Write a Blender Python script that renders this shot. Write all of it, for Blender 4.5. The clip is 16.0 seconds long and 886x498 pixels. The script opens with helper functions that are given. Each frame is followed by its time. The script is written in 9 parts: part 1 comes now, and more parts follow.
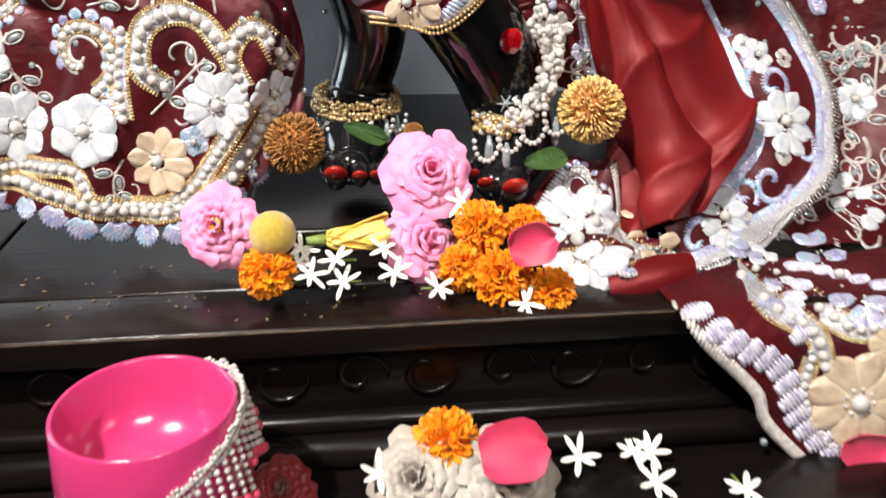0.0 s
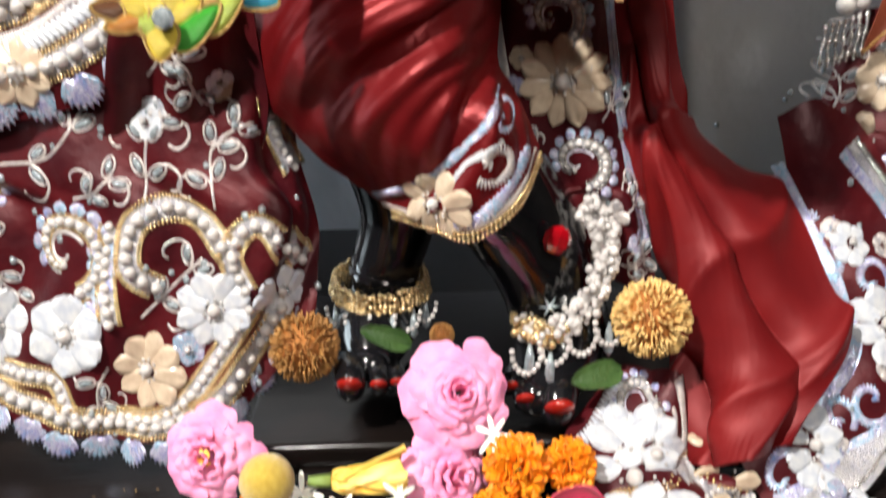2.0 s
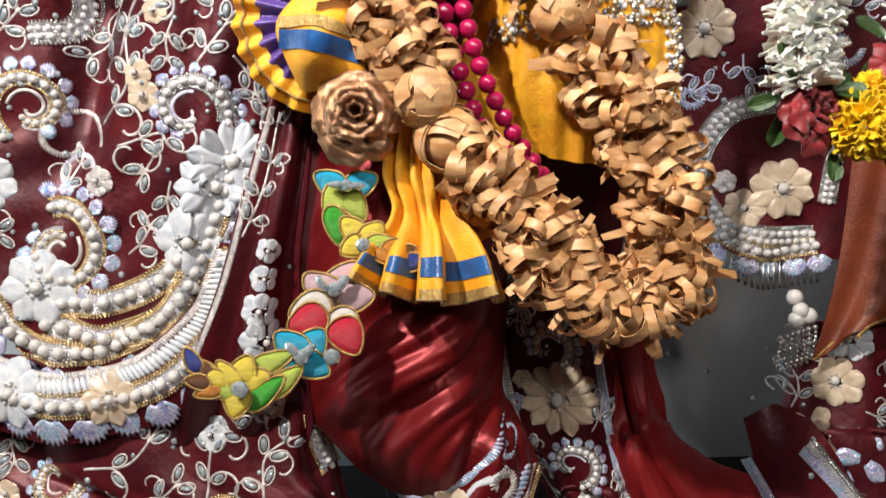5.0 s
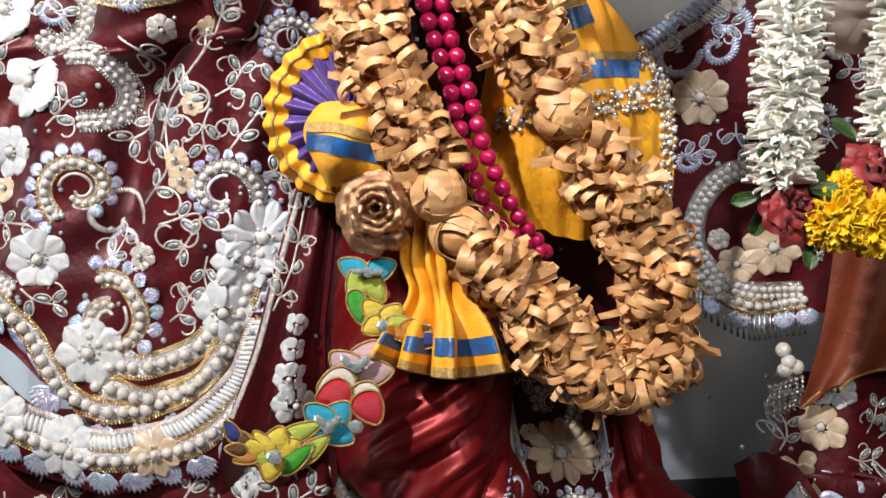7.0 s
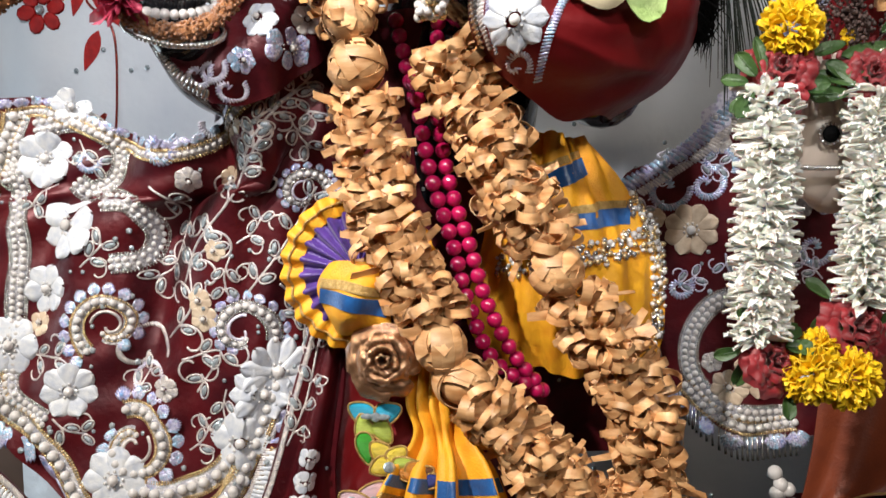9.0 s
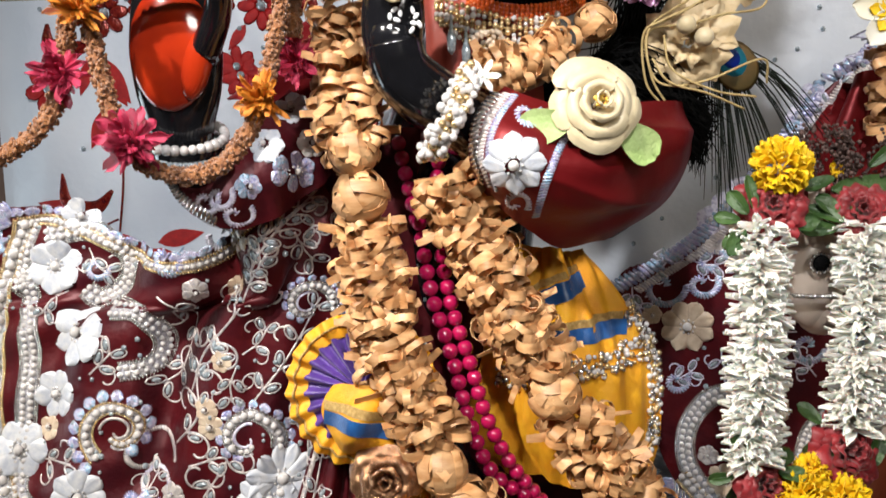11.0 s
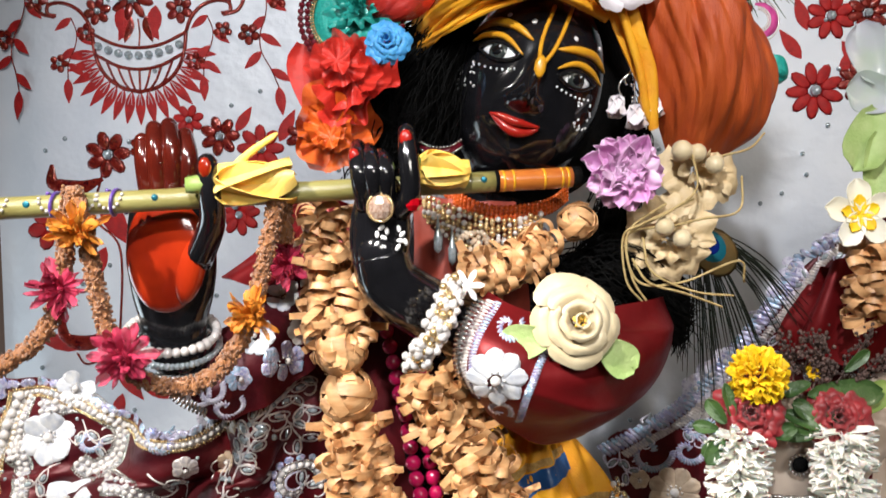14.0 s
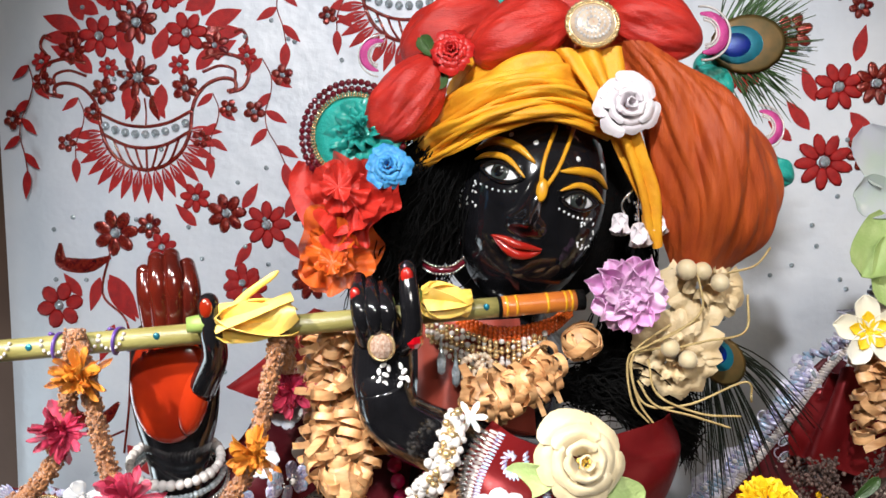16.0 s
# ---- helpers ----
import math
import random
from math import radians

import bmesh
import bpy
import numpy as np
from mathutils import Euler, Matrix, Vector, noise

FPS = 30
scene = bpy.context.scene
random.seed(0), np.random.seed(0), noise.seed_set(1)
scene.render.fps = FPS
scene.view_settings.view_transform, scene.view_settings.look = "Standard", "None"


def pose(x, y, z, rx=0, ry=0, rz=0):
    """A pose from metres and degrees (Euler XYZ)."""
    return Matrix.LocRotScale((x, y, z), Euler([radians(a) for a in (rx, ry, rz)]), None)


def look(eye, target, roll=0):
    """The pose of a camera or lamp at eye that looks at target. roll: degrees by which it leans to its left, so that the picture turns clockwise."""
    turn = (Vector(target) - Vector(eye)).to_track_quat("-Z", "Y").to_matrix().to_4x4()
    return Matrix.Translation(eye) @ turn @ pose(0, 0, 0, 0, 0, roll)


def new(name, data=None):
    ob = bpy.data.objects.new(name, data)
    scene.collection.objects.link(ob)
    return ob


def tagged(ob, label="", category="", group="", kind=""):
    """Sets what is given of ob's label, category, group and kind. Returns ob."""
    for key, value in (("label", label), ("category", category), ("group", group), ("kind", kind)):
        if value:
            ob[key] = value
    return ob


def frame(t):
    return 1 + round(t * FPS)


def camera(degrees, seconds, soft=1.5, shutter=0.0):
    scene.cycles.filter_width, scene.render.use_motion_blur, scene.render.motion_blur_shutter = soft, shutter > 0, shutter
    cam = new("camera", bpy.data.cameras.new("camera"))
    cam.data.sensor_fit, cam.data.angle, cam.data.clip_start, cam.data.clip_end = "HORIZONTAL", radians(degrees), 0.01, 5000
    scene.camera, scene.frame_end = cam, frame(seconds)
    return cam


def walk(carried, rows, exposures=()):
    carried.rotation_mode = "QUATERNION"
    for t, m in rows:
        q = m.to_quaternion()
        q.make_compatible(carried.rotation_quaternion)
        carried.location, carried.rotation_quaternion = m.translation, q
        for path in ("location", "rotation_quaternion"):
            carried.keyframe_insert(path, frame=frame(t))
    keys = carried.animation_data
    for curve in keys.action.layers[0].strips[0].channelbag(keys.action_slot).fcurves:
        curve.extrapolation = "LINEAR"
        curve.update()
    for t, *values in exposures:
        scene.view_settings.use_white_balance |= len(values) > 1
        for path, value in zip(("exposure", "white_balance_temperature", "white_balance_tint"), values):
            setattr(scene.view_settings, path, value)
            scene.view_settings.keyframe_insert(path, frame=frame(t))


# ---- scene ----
cam = camera(56.9, 16.0, shutter=0.5)
METRES, EYE, TILT, LEAN, TURN = 1.0, 1.24, -25.0, 0.0, -6.0
ROWS = [
    (0.0, 0.0, 0.0, 0.0, -0.0, 0.0, -0.0),
    (0.5, 0.0152, 0.0804, 0.0396, 1.55, -0.02, -0.98),
    (1.0, 0.0217, 0.1228, 0.0601, 2.66, 0.01, -1.2),
    (1.5, 0.0186, 0.1321, 0.0963, 3.48, 0.28, -1.21),
    (2.0, 0.0179, 0.1089, 0.1378, 3.85, 3.95, -1.11),
    (2.5, 0.0182, 0.063, 0.1804, 3.93, 8.46, -1.12),
    (3.0, 0.0218, 0.0364, 0.1953, 4.08, 10.89, -1.19),
    (3.5, 0.0224, 0.0268, 0.1982, 4.31, 12.64, -1.25),
    (4.0, 0.0252, 0.0087, 0.2118, 4.46, 14.27, -1.34),
    (4.5, 0.026, -0.0137, 0.2312, 4.7, 14.91, -1.42),
    (5.0, 0.0269, -0.044, 0.2513, 4.91, 14.92, -1.49),
    (7.5, 0.0398, -0.1518, 0.334, 6.26, 13.6, -1.67),
    (8.0, 0.052, -0.1725, 0.3562, 6.51, 14.01, -1.84),
    (8.5, 0.0516, -0.1925, 0.3741, 6.73, 16.31, -1.87),
    (9.0, 0.0538, -0.2096, 0.3912, 6.98, 17.02, -1.97),
    (11.5, 0.0558, -0.2729, 0.5105, 6.99, 18.45, -1.96),
    (12.0, 0.0536, -0.283, 0.5301, 6.83, 19.66, -1.84),
    (12.5, 0.0569, -0.2928, 0.5453, 6.8, 20.25, -1.67),
    (13.0, 0.0614, -0.3028, 0.56, 6.74, 20.92, -1.72),
    (13.5, 0.0663, -0.3124, 0.5791, 6.87, 21.41, -2.0),
    (14.0, 0.0743, -0.3244, 0.6071, 6.99, 21.82, -2.32),
    (14.5, 0.0788, -0.3361, 0.6401, 7.19, 22.07, -2.52),
    (15.0, 0.083, -0.3482, 0.6728, 7.44, 22.23, -2.61),
    (15.5, 0.0857, -0.3535, 0.6984, 7.72, 22.25, -2.5),
    (16.0, 0.0851, -0.3621, 0.7136, 8.06, 22.31, -2.08),
]
EXPOSURES = [(0.0, 0.42), (1.5, 0.42), (3.0, 0.12), (5.0, -0.17), (8.0, -0.38), (12.0, -0.48), (16.0, -0.36)]
walk(cam, [(t, pose(0, 0, EYE, TILT, LEAN, TURN) @ pose(METRES * x, METRES * y, METRES * z, 90 + pitch, roll, yaw)) for t, x, y, z, yaw, pitch, roll in ROWS], EXPOSURES)


# ---- world and lamps ----
world = bpy.data.worlds.new("world")
scene.world = world
world.use_nodes = True
world.node_tree.nodes["Background"].inputs[0].default_value = (1.0, 0.96, 0.92, 1)
world.node_tree.nodes["Background"].inputs[1].default_value = 0.010


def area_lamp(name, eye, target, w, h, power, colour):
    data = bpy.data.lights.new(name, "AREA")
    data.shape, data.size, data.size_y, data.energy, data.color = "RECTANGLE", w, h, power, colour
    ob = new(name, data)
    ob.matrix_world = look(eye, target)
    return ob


def spot_lamp(name, eye, target, power, colour, cone=60, size=0.04):
    data = bpy.data.lights.new(name, "SPOT")
    data.energy, data.color, data.spot_size, data.spot_blend, data.shadow_soft_size = power, colour, radians(cone), 0.6, size
    ob = new(name, data)
    ob.matrix_world = look(eye, target)
    return ob


# unseen soft fill added in front, hung below the ceiling, brightens the legs
area_lamp("front_fill_light", (0.60, -1.25, 2.70), (0.1, 0.8, 1.15), 0.8, 0.35, 25, (1.0, 0.95, 0.88))
spot_lamp("ceiling_spot_warm", (-0.9, -0.35, 2.95), (-0.04, 0.76, 1.04), 330, (1.0, 0.95, 0.88), 48)
# unseen cool fill added at the left to brighten the lower backdrop; no window
area_lamp("side_fill_light", (-1.5, 1.02, 1.25), (0.3, 1.15, 1.0), 0.5, 0.9, 9, (0.80, 0.93, 1.0))
spot_lamp("ceiling_spot_right", (1.75, -0.10, 2.95), (0.42, 1.25, 1.80), 40, (1.0, 0.82, 0.62), 34)
spot_lamp("ceiling_spot_cool", (-0.10, -0.60, 2.95), (0.08, 1.1, 2.10), 172, (0.98, 0.98, 1.0), 50)


# ---- materials ----
def mat(name, colour, rough=0.5, metal=0.0, second=None, scale=60.0, bump=0.0, bump_scale=200.0, sheen=0.0, coat=0.0, stretch=(1, 1, 1), spec=0.5, random_hue=0.0, detail=6.0, low=0.35, high=0.7, trans=0.0, alpha=1.0, aniso=0.0, bump2=0.0, sss=0.0):
    m = bpy.data.materials.new(name)
    m.use_nodes = True
    nt = m.node_tree
    b = nt.nodes["Principled BSDF"]
    b.inputs["Roughness"].default_value = rough
    b.inputs["Metallic"].default_value = metal
    b.inputs["Sheen Weight"].default_value = sheen
    b.inputs["Coat Weight"].default_value = coat
    b.inputs["Coat Roughness"].default_value = 0.08
    b.inputs["Specular IOR Level"].default_value = spec
    b.inputs["Transmission Weight"].default_value = trans
    b.inputs["Alpha"].default_value = alpha
    b.inputs["Anisotropic"].default_value = aniso
    b.inputs["Subsurface Weight"].default_value = sss
    b.inputs["Subsurface Radius"].default_value = (0.006, 0.004, 0.003)
    tc = nt.nodes.new("ShaderNodeTexCoord")
    mp = nt.nodes.new("ShaderNodeMapping")
    mp.inputs["Scale"].default_value = stretch
    nt.links.new(tc.outputs["Object"], mp.inputs[0])
    n1 = nt.nodes.new("ShaderNodeTexNoise")
    n1.inputs["Scale"].default_value, n1.inputs["Detail"].default_value = scale, detail
    nt.links.new(mp.outputs[0], n1.inputs[0])
    ramp = nt.nodes.new("ShaderNodeValToRGB")
    ramp.color_ramp.elements[0].position, ramp.color_ramp.elements[1].position = low, high
    c2 = second or tuple(min(1.0, c * 0.72) for c in colour)
    ramp.color_ramp.elements[0].color, ramp.color_ramp.elements[1].color = (*c2, 1), (*colour, 1)
    nt.links.new(n1.outputs[0], ramp.inputs[0])
    last = ramp.outputs[0]
    if random_hue:
        geo = nt.nodes.new("ShaderNodeNewGeometry")
        hsv = nt.nodes.new("ShaderNodeHueSaturation")
        mr = nt.nodes.new("ShaderNodeMapRange")
        mr.inputs[3].default_value, mr.inputs[4].default_value = 1 - random_hue, 1 + random_hue
        nt.links.new(geo.outputs["Random Per Island"], mr.inputs[0])
        nt.links.new(mr.outputs[0], hsv.inputs["Value"])
        nt.links.new(last, hsv.inputs["Color"])
        last = hsv.outputs[0]
    nt.links.new(last, b.inputs["Base Color"])
    if bump:
        n2 = nt.nodes.new("ShaderNodeTexNoise")
        n2.inputs["Scale"].default_value, n2.inputs["Detail"].default_value = bump_scale, 4
        nt.links.new(mp.outputs[0], n2.inputs[0])
        bp = nt.nodes.new("ShaderNodeBump")
        bp.inputs["Strength"].default_value, bp.inputs["Distance"].default_value = bump, 0.004
        nt.links.new(n2.outputs[0], bp.inputs["Height"])
        if bump2:
            n3 = nt.nodes.new("ShaderNodeTexNoise")
            n3.inputs["Scale"].default_value = bump_scale / 12
            nt.links.new(mp.outputs[0], n3.inputs[0])
            bq = nt.nodes.new("ShaderNodeBump")
            bq.inputs["Strength"].default_value, bq.inputs["Distance"].default_value = bump2, 0.02
            nt.links.new(n3.outputs[0], bq.inputs["Height"])
            nt.links.new(bq.outputs[0], bp.inputs["Normal"])
        nt.links.new(bp.outputs[0], b.inputs["Normal"])
    return m


def iridescent(name, a, b_, c, rough=0.25, metal=0.35, scale=70.0):
    """Sequins and foil threads: patches of two or three tints."""
    m = mat(name, a, rough, metal, second=b_, scale=scale, bump=0.35, bump_scale=700, coat=0.4)
    ramp = [n for n in m.node_tree.nodes if n.type == "VALTORGB"][0]
    e = ramp.color_ramp.elements.new(0.55)
    e.color = (*c, 1)
    return m


def sequins(name, tints, size=0.0026, rough=0.22, metal=0.3, tilt=0.5):
    """Overlapping small discs, each with a tint and a tilt of its own."""
    m = bpy.data.materials.new(name)
    m.use_nodes = True
    nt = m.node_tree
    b = nt.nodes["Principled BSDF"]
    b.inputs["Roughness"].default_value, b.inputs["Metallic"].default_value = rough, metal
    b.inputs["Coat Weight"].default_value = 0.5
    tc = nt.nodes.new("ShaderNodeTexCoord")
    vo = nt.nodes.new("ShaderNodeTexVoronoi")
    vo.inputs["Scale"].default_value = 1 / size
    nt.links.new(tc.outputs["Object"], vo.inputs["Vector"])
    no = nt.nodes.new("ShaderNodeTexNoise")
    no.inputs["Scale"].default_value, no.inputs["Detail"].default_value = 60.0, 3.0
    nt.links.new(tc.outputs["Object"], no.inputs[0])
    sep = nt.nodes.new("ShaderNodeSeparateColor")
    nt.links.new(vo.outputs["Color"], sep.inputs[0])
    mx = nt.nodes.new("ShaderNodeMath")
    mx.operation = "MULTIPLY_ADD"
    mx.inputs[1].default_value = 0.35
    nt.links.new(sep.outputs[0], mx.inputs[0])
    ma = nt.nodes.new("ShaderNodeMath")
    ma.operation = "MULTIPLY_ADD"
    ma.inputs[1].default_value, ma.inputs[2].default_value = 1.6, -0.48
    nt.links.new(no.outputs[0], ma.inputs[0])
    nt.links.new(ma.outputs[0], mx.inputs[2])
    ramp = nt.nodes.new("ShaderNodeValToRGB")
    el = ramp.color_ramp.elements
    while len(el) < len(tints):
        el.new(0.5)
    for i, c in enumerate(tints):
        el[i].position = i / (len(tints) - 1)
        el[i].color = (*c, 1)
    nt.links.new(mx.outputs[0], ramp.inputs[0])
    nt.links.new(ramp.outputs[0], b.inputs["Base Color"])
    bp = nt.nodes.new("ShaderNodeBump")
    bp.inputs["Strength"].default_value, bp.inputs["Distance"].default_value = tilt, 0.0015
    bp.invert = True
    nt.links.new(vo.outputs["Distance"], bp.inputs["Height"])
    nt.links.new(bp.outputs[0], b.inputs["Normal"])
    return m


SATIN = mat("maroon_satin", (0.185, 0.008, 0.010), 0.40, 0.4, (0.135, 0.006, 0.008), 14, 0.05, 420, spec=0.35, bump2=0.07)
SILK = mat("dark_red_silk", (0.105, 0.006, 0.009), 0.42, 0.25, (0.050, 0.004, 0.008), 22, 0.12, 700, spec=0.4, bump2=0.10)
TAFFETA = mat("maroon_taffeta", (0.205, 0.008, 0.009), 0.52, 0.2, (0.145, 0.006, 0.008), 16, 0.06, 420, spec=0.3, bump2=0.06)
RUST = mat("rust_silk", (0.20, 0.040, 0.012), 0.5, 0.0, (0.12, 0.022, 0.008), 22, 0.2, 300)
PEARL = mat("pearl", (0.70, 0.67, 0.64), 0.12, 0.1, (0.54, 0.51, 0.50), 90, coat=0.9, random_hue=0.12)
CREAM = mat("cream_bead", (0.66, 0.54, 0.40), 0.28, 0.0, (0.48, 0.36, 0.26), 90, coat=0.4, random_hue=0.1)
WHITE = mat("white_satin_petal", (0.66, 0.66, 0.66), 0.32, 0.0, (0.46, 0.49, 0.56), 120, 0.2, 700, coat=0.2)
LILAC = sequins("lilac_sequin", ((0.20, 0.38, 0.70), (0.40, 0.38, 0.64), (0.64, 0.62, 0.76), (0.32, 0.55, 0.76), (0.74, 0.74, 0.82)), 0.0024, 0.2, 0.4)
SILVER_SEQUIN = sequins("silver_bead_ground", ((0.24, 0.22, 0.24), (0.58, 0.56, 0.55), (0.38, 0.38, 0.44), (0.72, 0.70, 0.70)), 0.0018, 0.25, 0.35, 0.8)
SILVERY = iridescent("silver_thread", (0.70, 0.68, 0.68), (0.42, 0.40, 0.43), (0.62, 0.56, 0.52), 0.35, 0.3, 160)
LILAC_THREAD = iridescent("lilac_thread", (0.62, 0.58, 0.74), (0.40, 0.36, 0.52), (0.72, 0.70, 0.78), 0.4, 0.15, 160)
GOLD = mat("gold_bead", (0.80, 0.62, 0.36), 0.26, 0.75, (0.60, 0.42, 0.20), 200)
GOLD_THREAD = mat("gold_thread", (0.62, 0.42, 0.16), 0.4, 0.6, (0.42, 0.26, 0.08), 300, 0.5, 900)
SILVER = mat("silver", (0.78, 0.76, 0.74), 0.22, 0.9, (0.5, 0.48, 0.46), 200)
CRYSTAL = mat("crystal", (0.72, 0.80, 0.84), 0.06, 0.55, (0.35, 0.42, 0.46), 300, spec=0.9)
BLACK = mat("black_stone", (0.009, 0.009, 0.011), 0.13, 0.0, (0.005, 0.005, 0.006), 40, coat=0.5)
BLACK_LACQUER = mat("black_lacquered_wood", (0.009, 0.006, 0.005), 0.24, 0.0, (0.004, 0.003, 0.003), 9, 0.10, 70, stretch=(0.3, 3, 3), spec=0.3)
WORN_EDGE = mat("worn_wood_edge", (0.11, 0.065, 0.035), 0.5, 0.0, (0.02, 0.014, 0.01), 60)
CLOTH = mat("pale_blue_satin", (0.70, 0.73, 0.78), 0.42, 0.0, (0.58, 0.62, 0.69), 5, 0.10, 300, bump2=0.22)
RED_SEQUIN = sequins("dark_red_sequin", ((0.05, 0.004, 0.006), (0.16, 0.008, 0.010), (0.30, 0.03, 0.016), (0.10, 0.006, 0.008), (0.36, 0.10, 0.05)), 0.0032, 0.18, 0.4)
RED_THREAD = mat("red_thread", (0.44, 0.014, 0.012), 0.5, 0.0, (0.28, 0.008, 0.010), 90, 0.4, 600, spec=0.3)
WALL = mat("brown_wall", (0.16, 0.085, 0.055), 0.6, 0.0, (0.10, 0.05, 0.03), 5, 0.1, 80)
CEIL = mat("ceiling_plaster", (0.22, 0.19, 0.16), 0.8, 0.0, (0.17, 0.145, 0.12), 4, 0.1, 120)
FLOOR = mat("floor_stone", (0.2, 0.18, 0.16), 0.3, 0.0, (0.13, 0.12, 0.11), 3, 0.05, 60)
YELLOW = mat("saffron_yellow_cloth", (0.88, 0.44, 0.02), 0.55, 0.0, (0.76, 0.31, 0.012), 40, 0.3, 500, bump2=0.15)
BLUE = mat("blue_ribbon", (0.015, 0.11, 0.34), 0.3, 0.0, (0.01, 0.06, 0.2), 60, 0.2, 400, sheen=0.2)
PURPLE = mat("purple_satin", (0.10, 0.035, 0.28), 0.35, 0.0, (0.05, 0.02, 0.16), 60, 0.2, 400, sheen=0.3)
ORANGE = mat("rust_orange_muslin", (0.50, 0.088, 0.011), 0.6, 0.0, (0.36, 0.050, 0.007), 30, 0.35, 350, stretch=(3, 1, 0.6), bump2=0.22)
RED_ORG = mat("red_organza", (0.68, 0.040, 0.025), 0.42, 0.0, (0.46, 0.018, 0.012), 26, 0.4, 260, alpha=0.9, stretch=(1, 1, 2.5), bump2=0.12)
ORANGE_ORG = mat("orange_organza", (0.66, 0.125, 0.012), 0.45, 0.0, (0.48, 0.07, 0.008), 40, 0.3, 300, alpha=0.88)
STRAW = mat("palm_leaf_curl", (0.78, 0.47, 0.23), 0.42, 0.0, (0.48, 0.22, 0.08), 38, 0.15, 400, stretch=(1, 1, 4), random_hue=0.3)
MAGENTA = mat("magenta_bead", (0.42, 0.008, 0.075), 0.16, 0.0, (0.30, 0.005, 0.05), 40, coat=0.7, random_hue=0.1)
CHENILLE = mat("orange_chenille", (0.48, 0.19, 0.05), 0.9, 0.0, (0.26, 0.085, 0.02), 160, 1.0, 600, sheen=0.4)
ORANGE_TULLE = mat("orange_tulle", (0.85, 0.34, 0.03), 0.6, 0.0, (0.7, 0.24, 0.02), 90, 0.3, 500, alpha=0.65)
PINK_TULLE = mat("pink_tulle", (0.68, 0.04, 0.12), 0.6, 0.0, (0.46, 0.03, 0.08), 90, 0.3, 500, alpha=0.6)
BAMBOO = mat("bamboo", (0.30, 0.28, 0.10), 0.35, 0.0, (0.21, 0.18, 0.055), 25, 0.15, 200, coat=0.3, stretch=(0.3, 3, 3))
FLUTE_ORANGE = mat("orange_lacquer", (0.52, 0.16, 0.025), 0.28, 0.0, (0.4, 0.1, 0.018), 40, coat=0.4)
FINGER_RED = mat("dark_finger_paint", (0.085, 0.008, 0.004), 0.15, 0.0, (0.03, 0.004, 0.003), 20, coat=0.6)
SHEER = mat("sheer_organza", (0.66, 0.66, 0.80), 0.3, 0.0, (0.6, 0.7, 0.62), 20, coat=0.2, trans=0.5)
DARK_RED = mat("palm_red_paint", (0.34, 0.024, 0.005), 0.13, 0.0, (0.20, 0.012, 0.004), 14, coat=0.7, low=0.4, high=0.62)
LIP = mat("red_paint", (0.38, 0.016, 0.009), 0.2, 0.0, (0.28, 0.011, 0.008), 60, coat=0.5)
TILAK = mat("yellow_paint", (0.72, 0.36, 0.02), 0.3, 0.0, (0.62, 0.28, 0.015), 80)
WHITE_PAINT = mat("white_paint", (0.8, 0.8, 0.8), 0.3, 0.0, (0.7, 0.7, 0.72), 80)
HAIR = mat("black_hair", (0.004, 0.004, 0.004), 0.75, 0.0, (0.002, 0.002, 0.002), 90, 0.4, 300, spec=0.08)
PINK_ROSE = mat("pink_rose_petal", (0.93, 0.42, 0.62), 0.55, 0.0, (0.88, 0.28, 0.50), 30, 0.05, 300, random_hue=0.05, sss=0.4, spec=0.3)
MARIGOLD = mat("orange_marigold", (0.95, 0.36, 0.008), 0.55, 0.0, (0.88, 0.24, 0.005), 60, 0.1, 400, random_hue=0.1)
MARIGOLD_Y = mat("yellow_marigold", (0.92, 0.66, 0.015), 0.55, 0.0, (0.85, 0.52, 0.01), 60, 0.1, 400, random_hue=0.1)
CHAMPAK = mat("yellow_champak", (0.95, 0.70, 0.20), 0.45, 0.0, (0.90, 0.56, 0.08), 24, 0.1, 300, random_hue=0.05, sss=0.25)
JASMINE = mat("white_jasmine", (0.93, 0.92, 0.88), 0.5, 0.0, (0.88, 0.87, 0.80), 50, 0.1, 300, random_hue=0.04, sss=0.3)
LEAF = mat("green_leaf", (0.055, 0.11, 0.028), 0.42, 0.0, (0.03, 0.07, 0.018), 50, 0.3, 300, coat=0.1, random_hue=0.2)
PALE_LEAF = mat("pale_green_cloth_leaf", (0.42, 0.52, 0.22), 0.6, 0.0, (0.30, 0.42, 0.14), 50, 0.3, 300)
STEM = mat("pale_green_bud", (0.28, 0.38, 0.10), 0.5, 0.0, (0.18, 0.27, 0.06), 40)
KADAMBA = mat("kadamba_spike", (0.86, 0.62, 0.26), 0.6, 0.0, (0.74, 0.46, 0.15), 80, random_hue=0.15)
KADAMBA_DRY = mat("dried_kadamba_spike", (0.46, 0.24, 0.07), 0.65, 0.0, (0.28, 0.12, 0.03), 80, random_hue=0.3)
KADAMBA_CORE = mat("kadamba_core", (0.42, 0.16, 0.03), 0.8, 0.0, (0.28, 0.10, 0.02), 80)
PINK_BOWL = mat("pink_plastic", (0.62, 0.050, 0.20), 0.2, 0.0, (0.52, 0.035, 0.15), 12, coat=0.5, sss=0.3)
PETAL_RED = mat("pink_red_petal", (0.68, 0.04, 0.12), 0.5, 0.0, (0.52, 0.03, 0.08), 30, sheen=0.2)
WHITE_ROSE = mat("off_white_rose_petal", (0.52, 0.48, 0.43), 0.45, 0.0, (0.42, 0.36, 0.31), 30, sheen=0.2, random_hue=0.08)
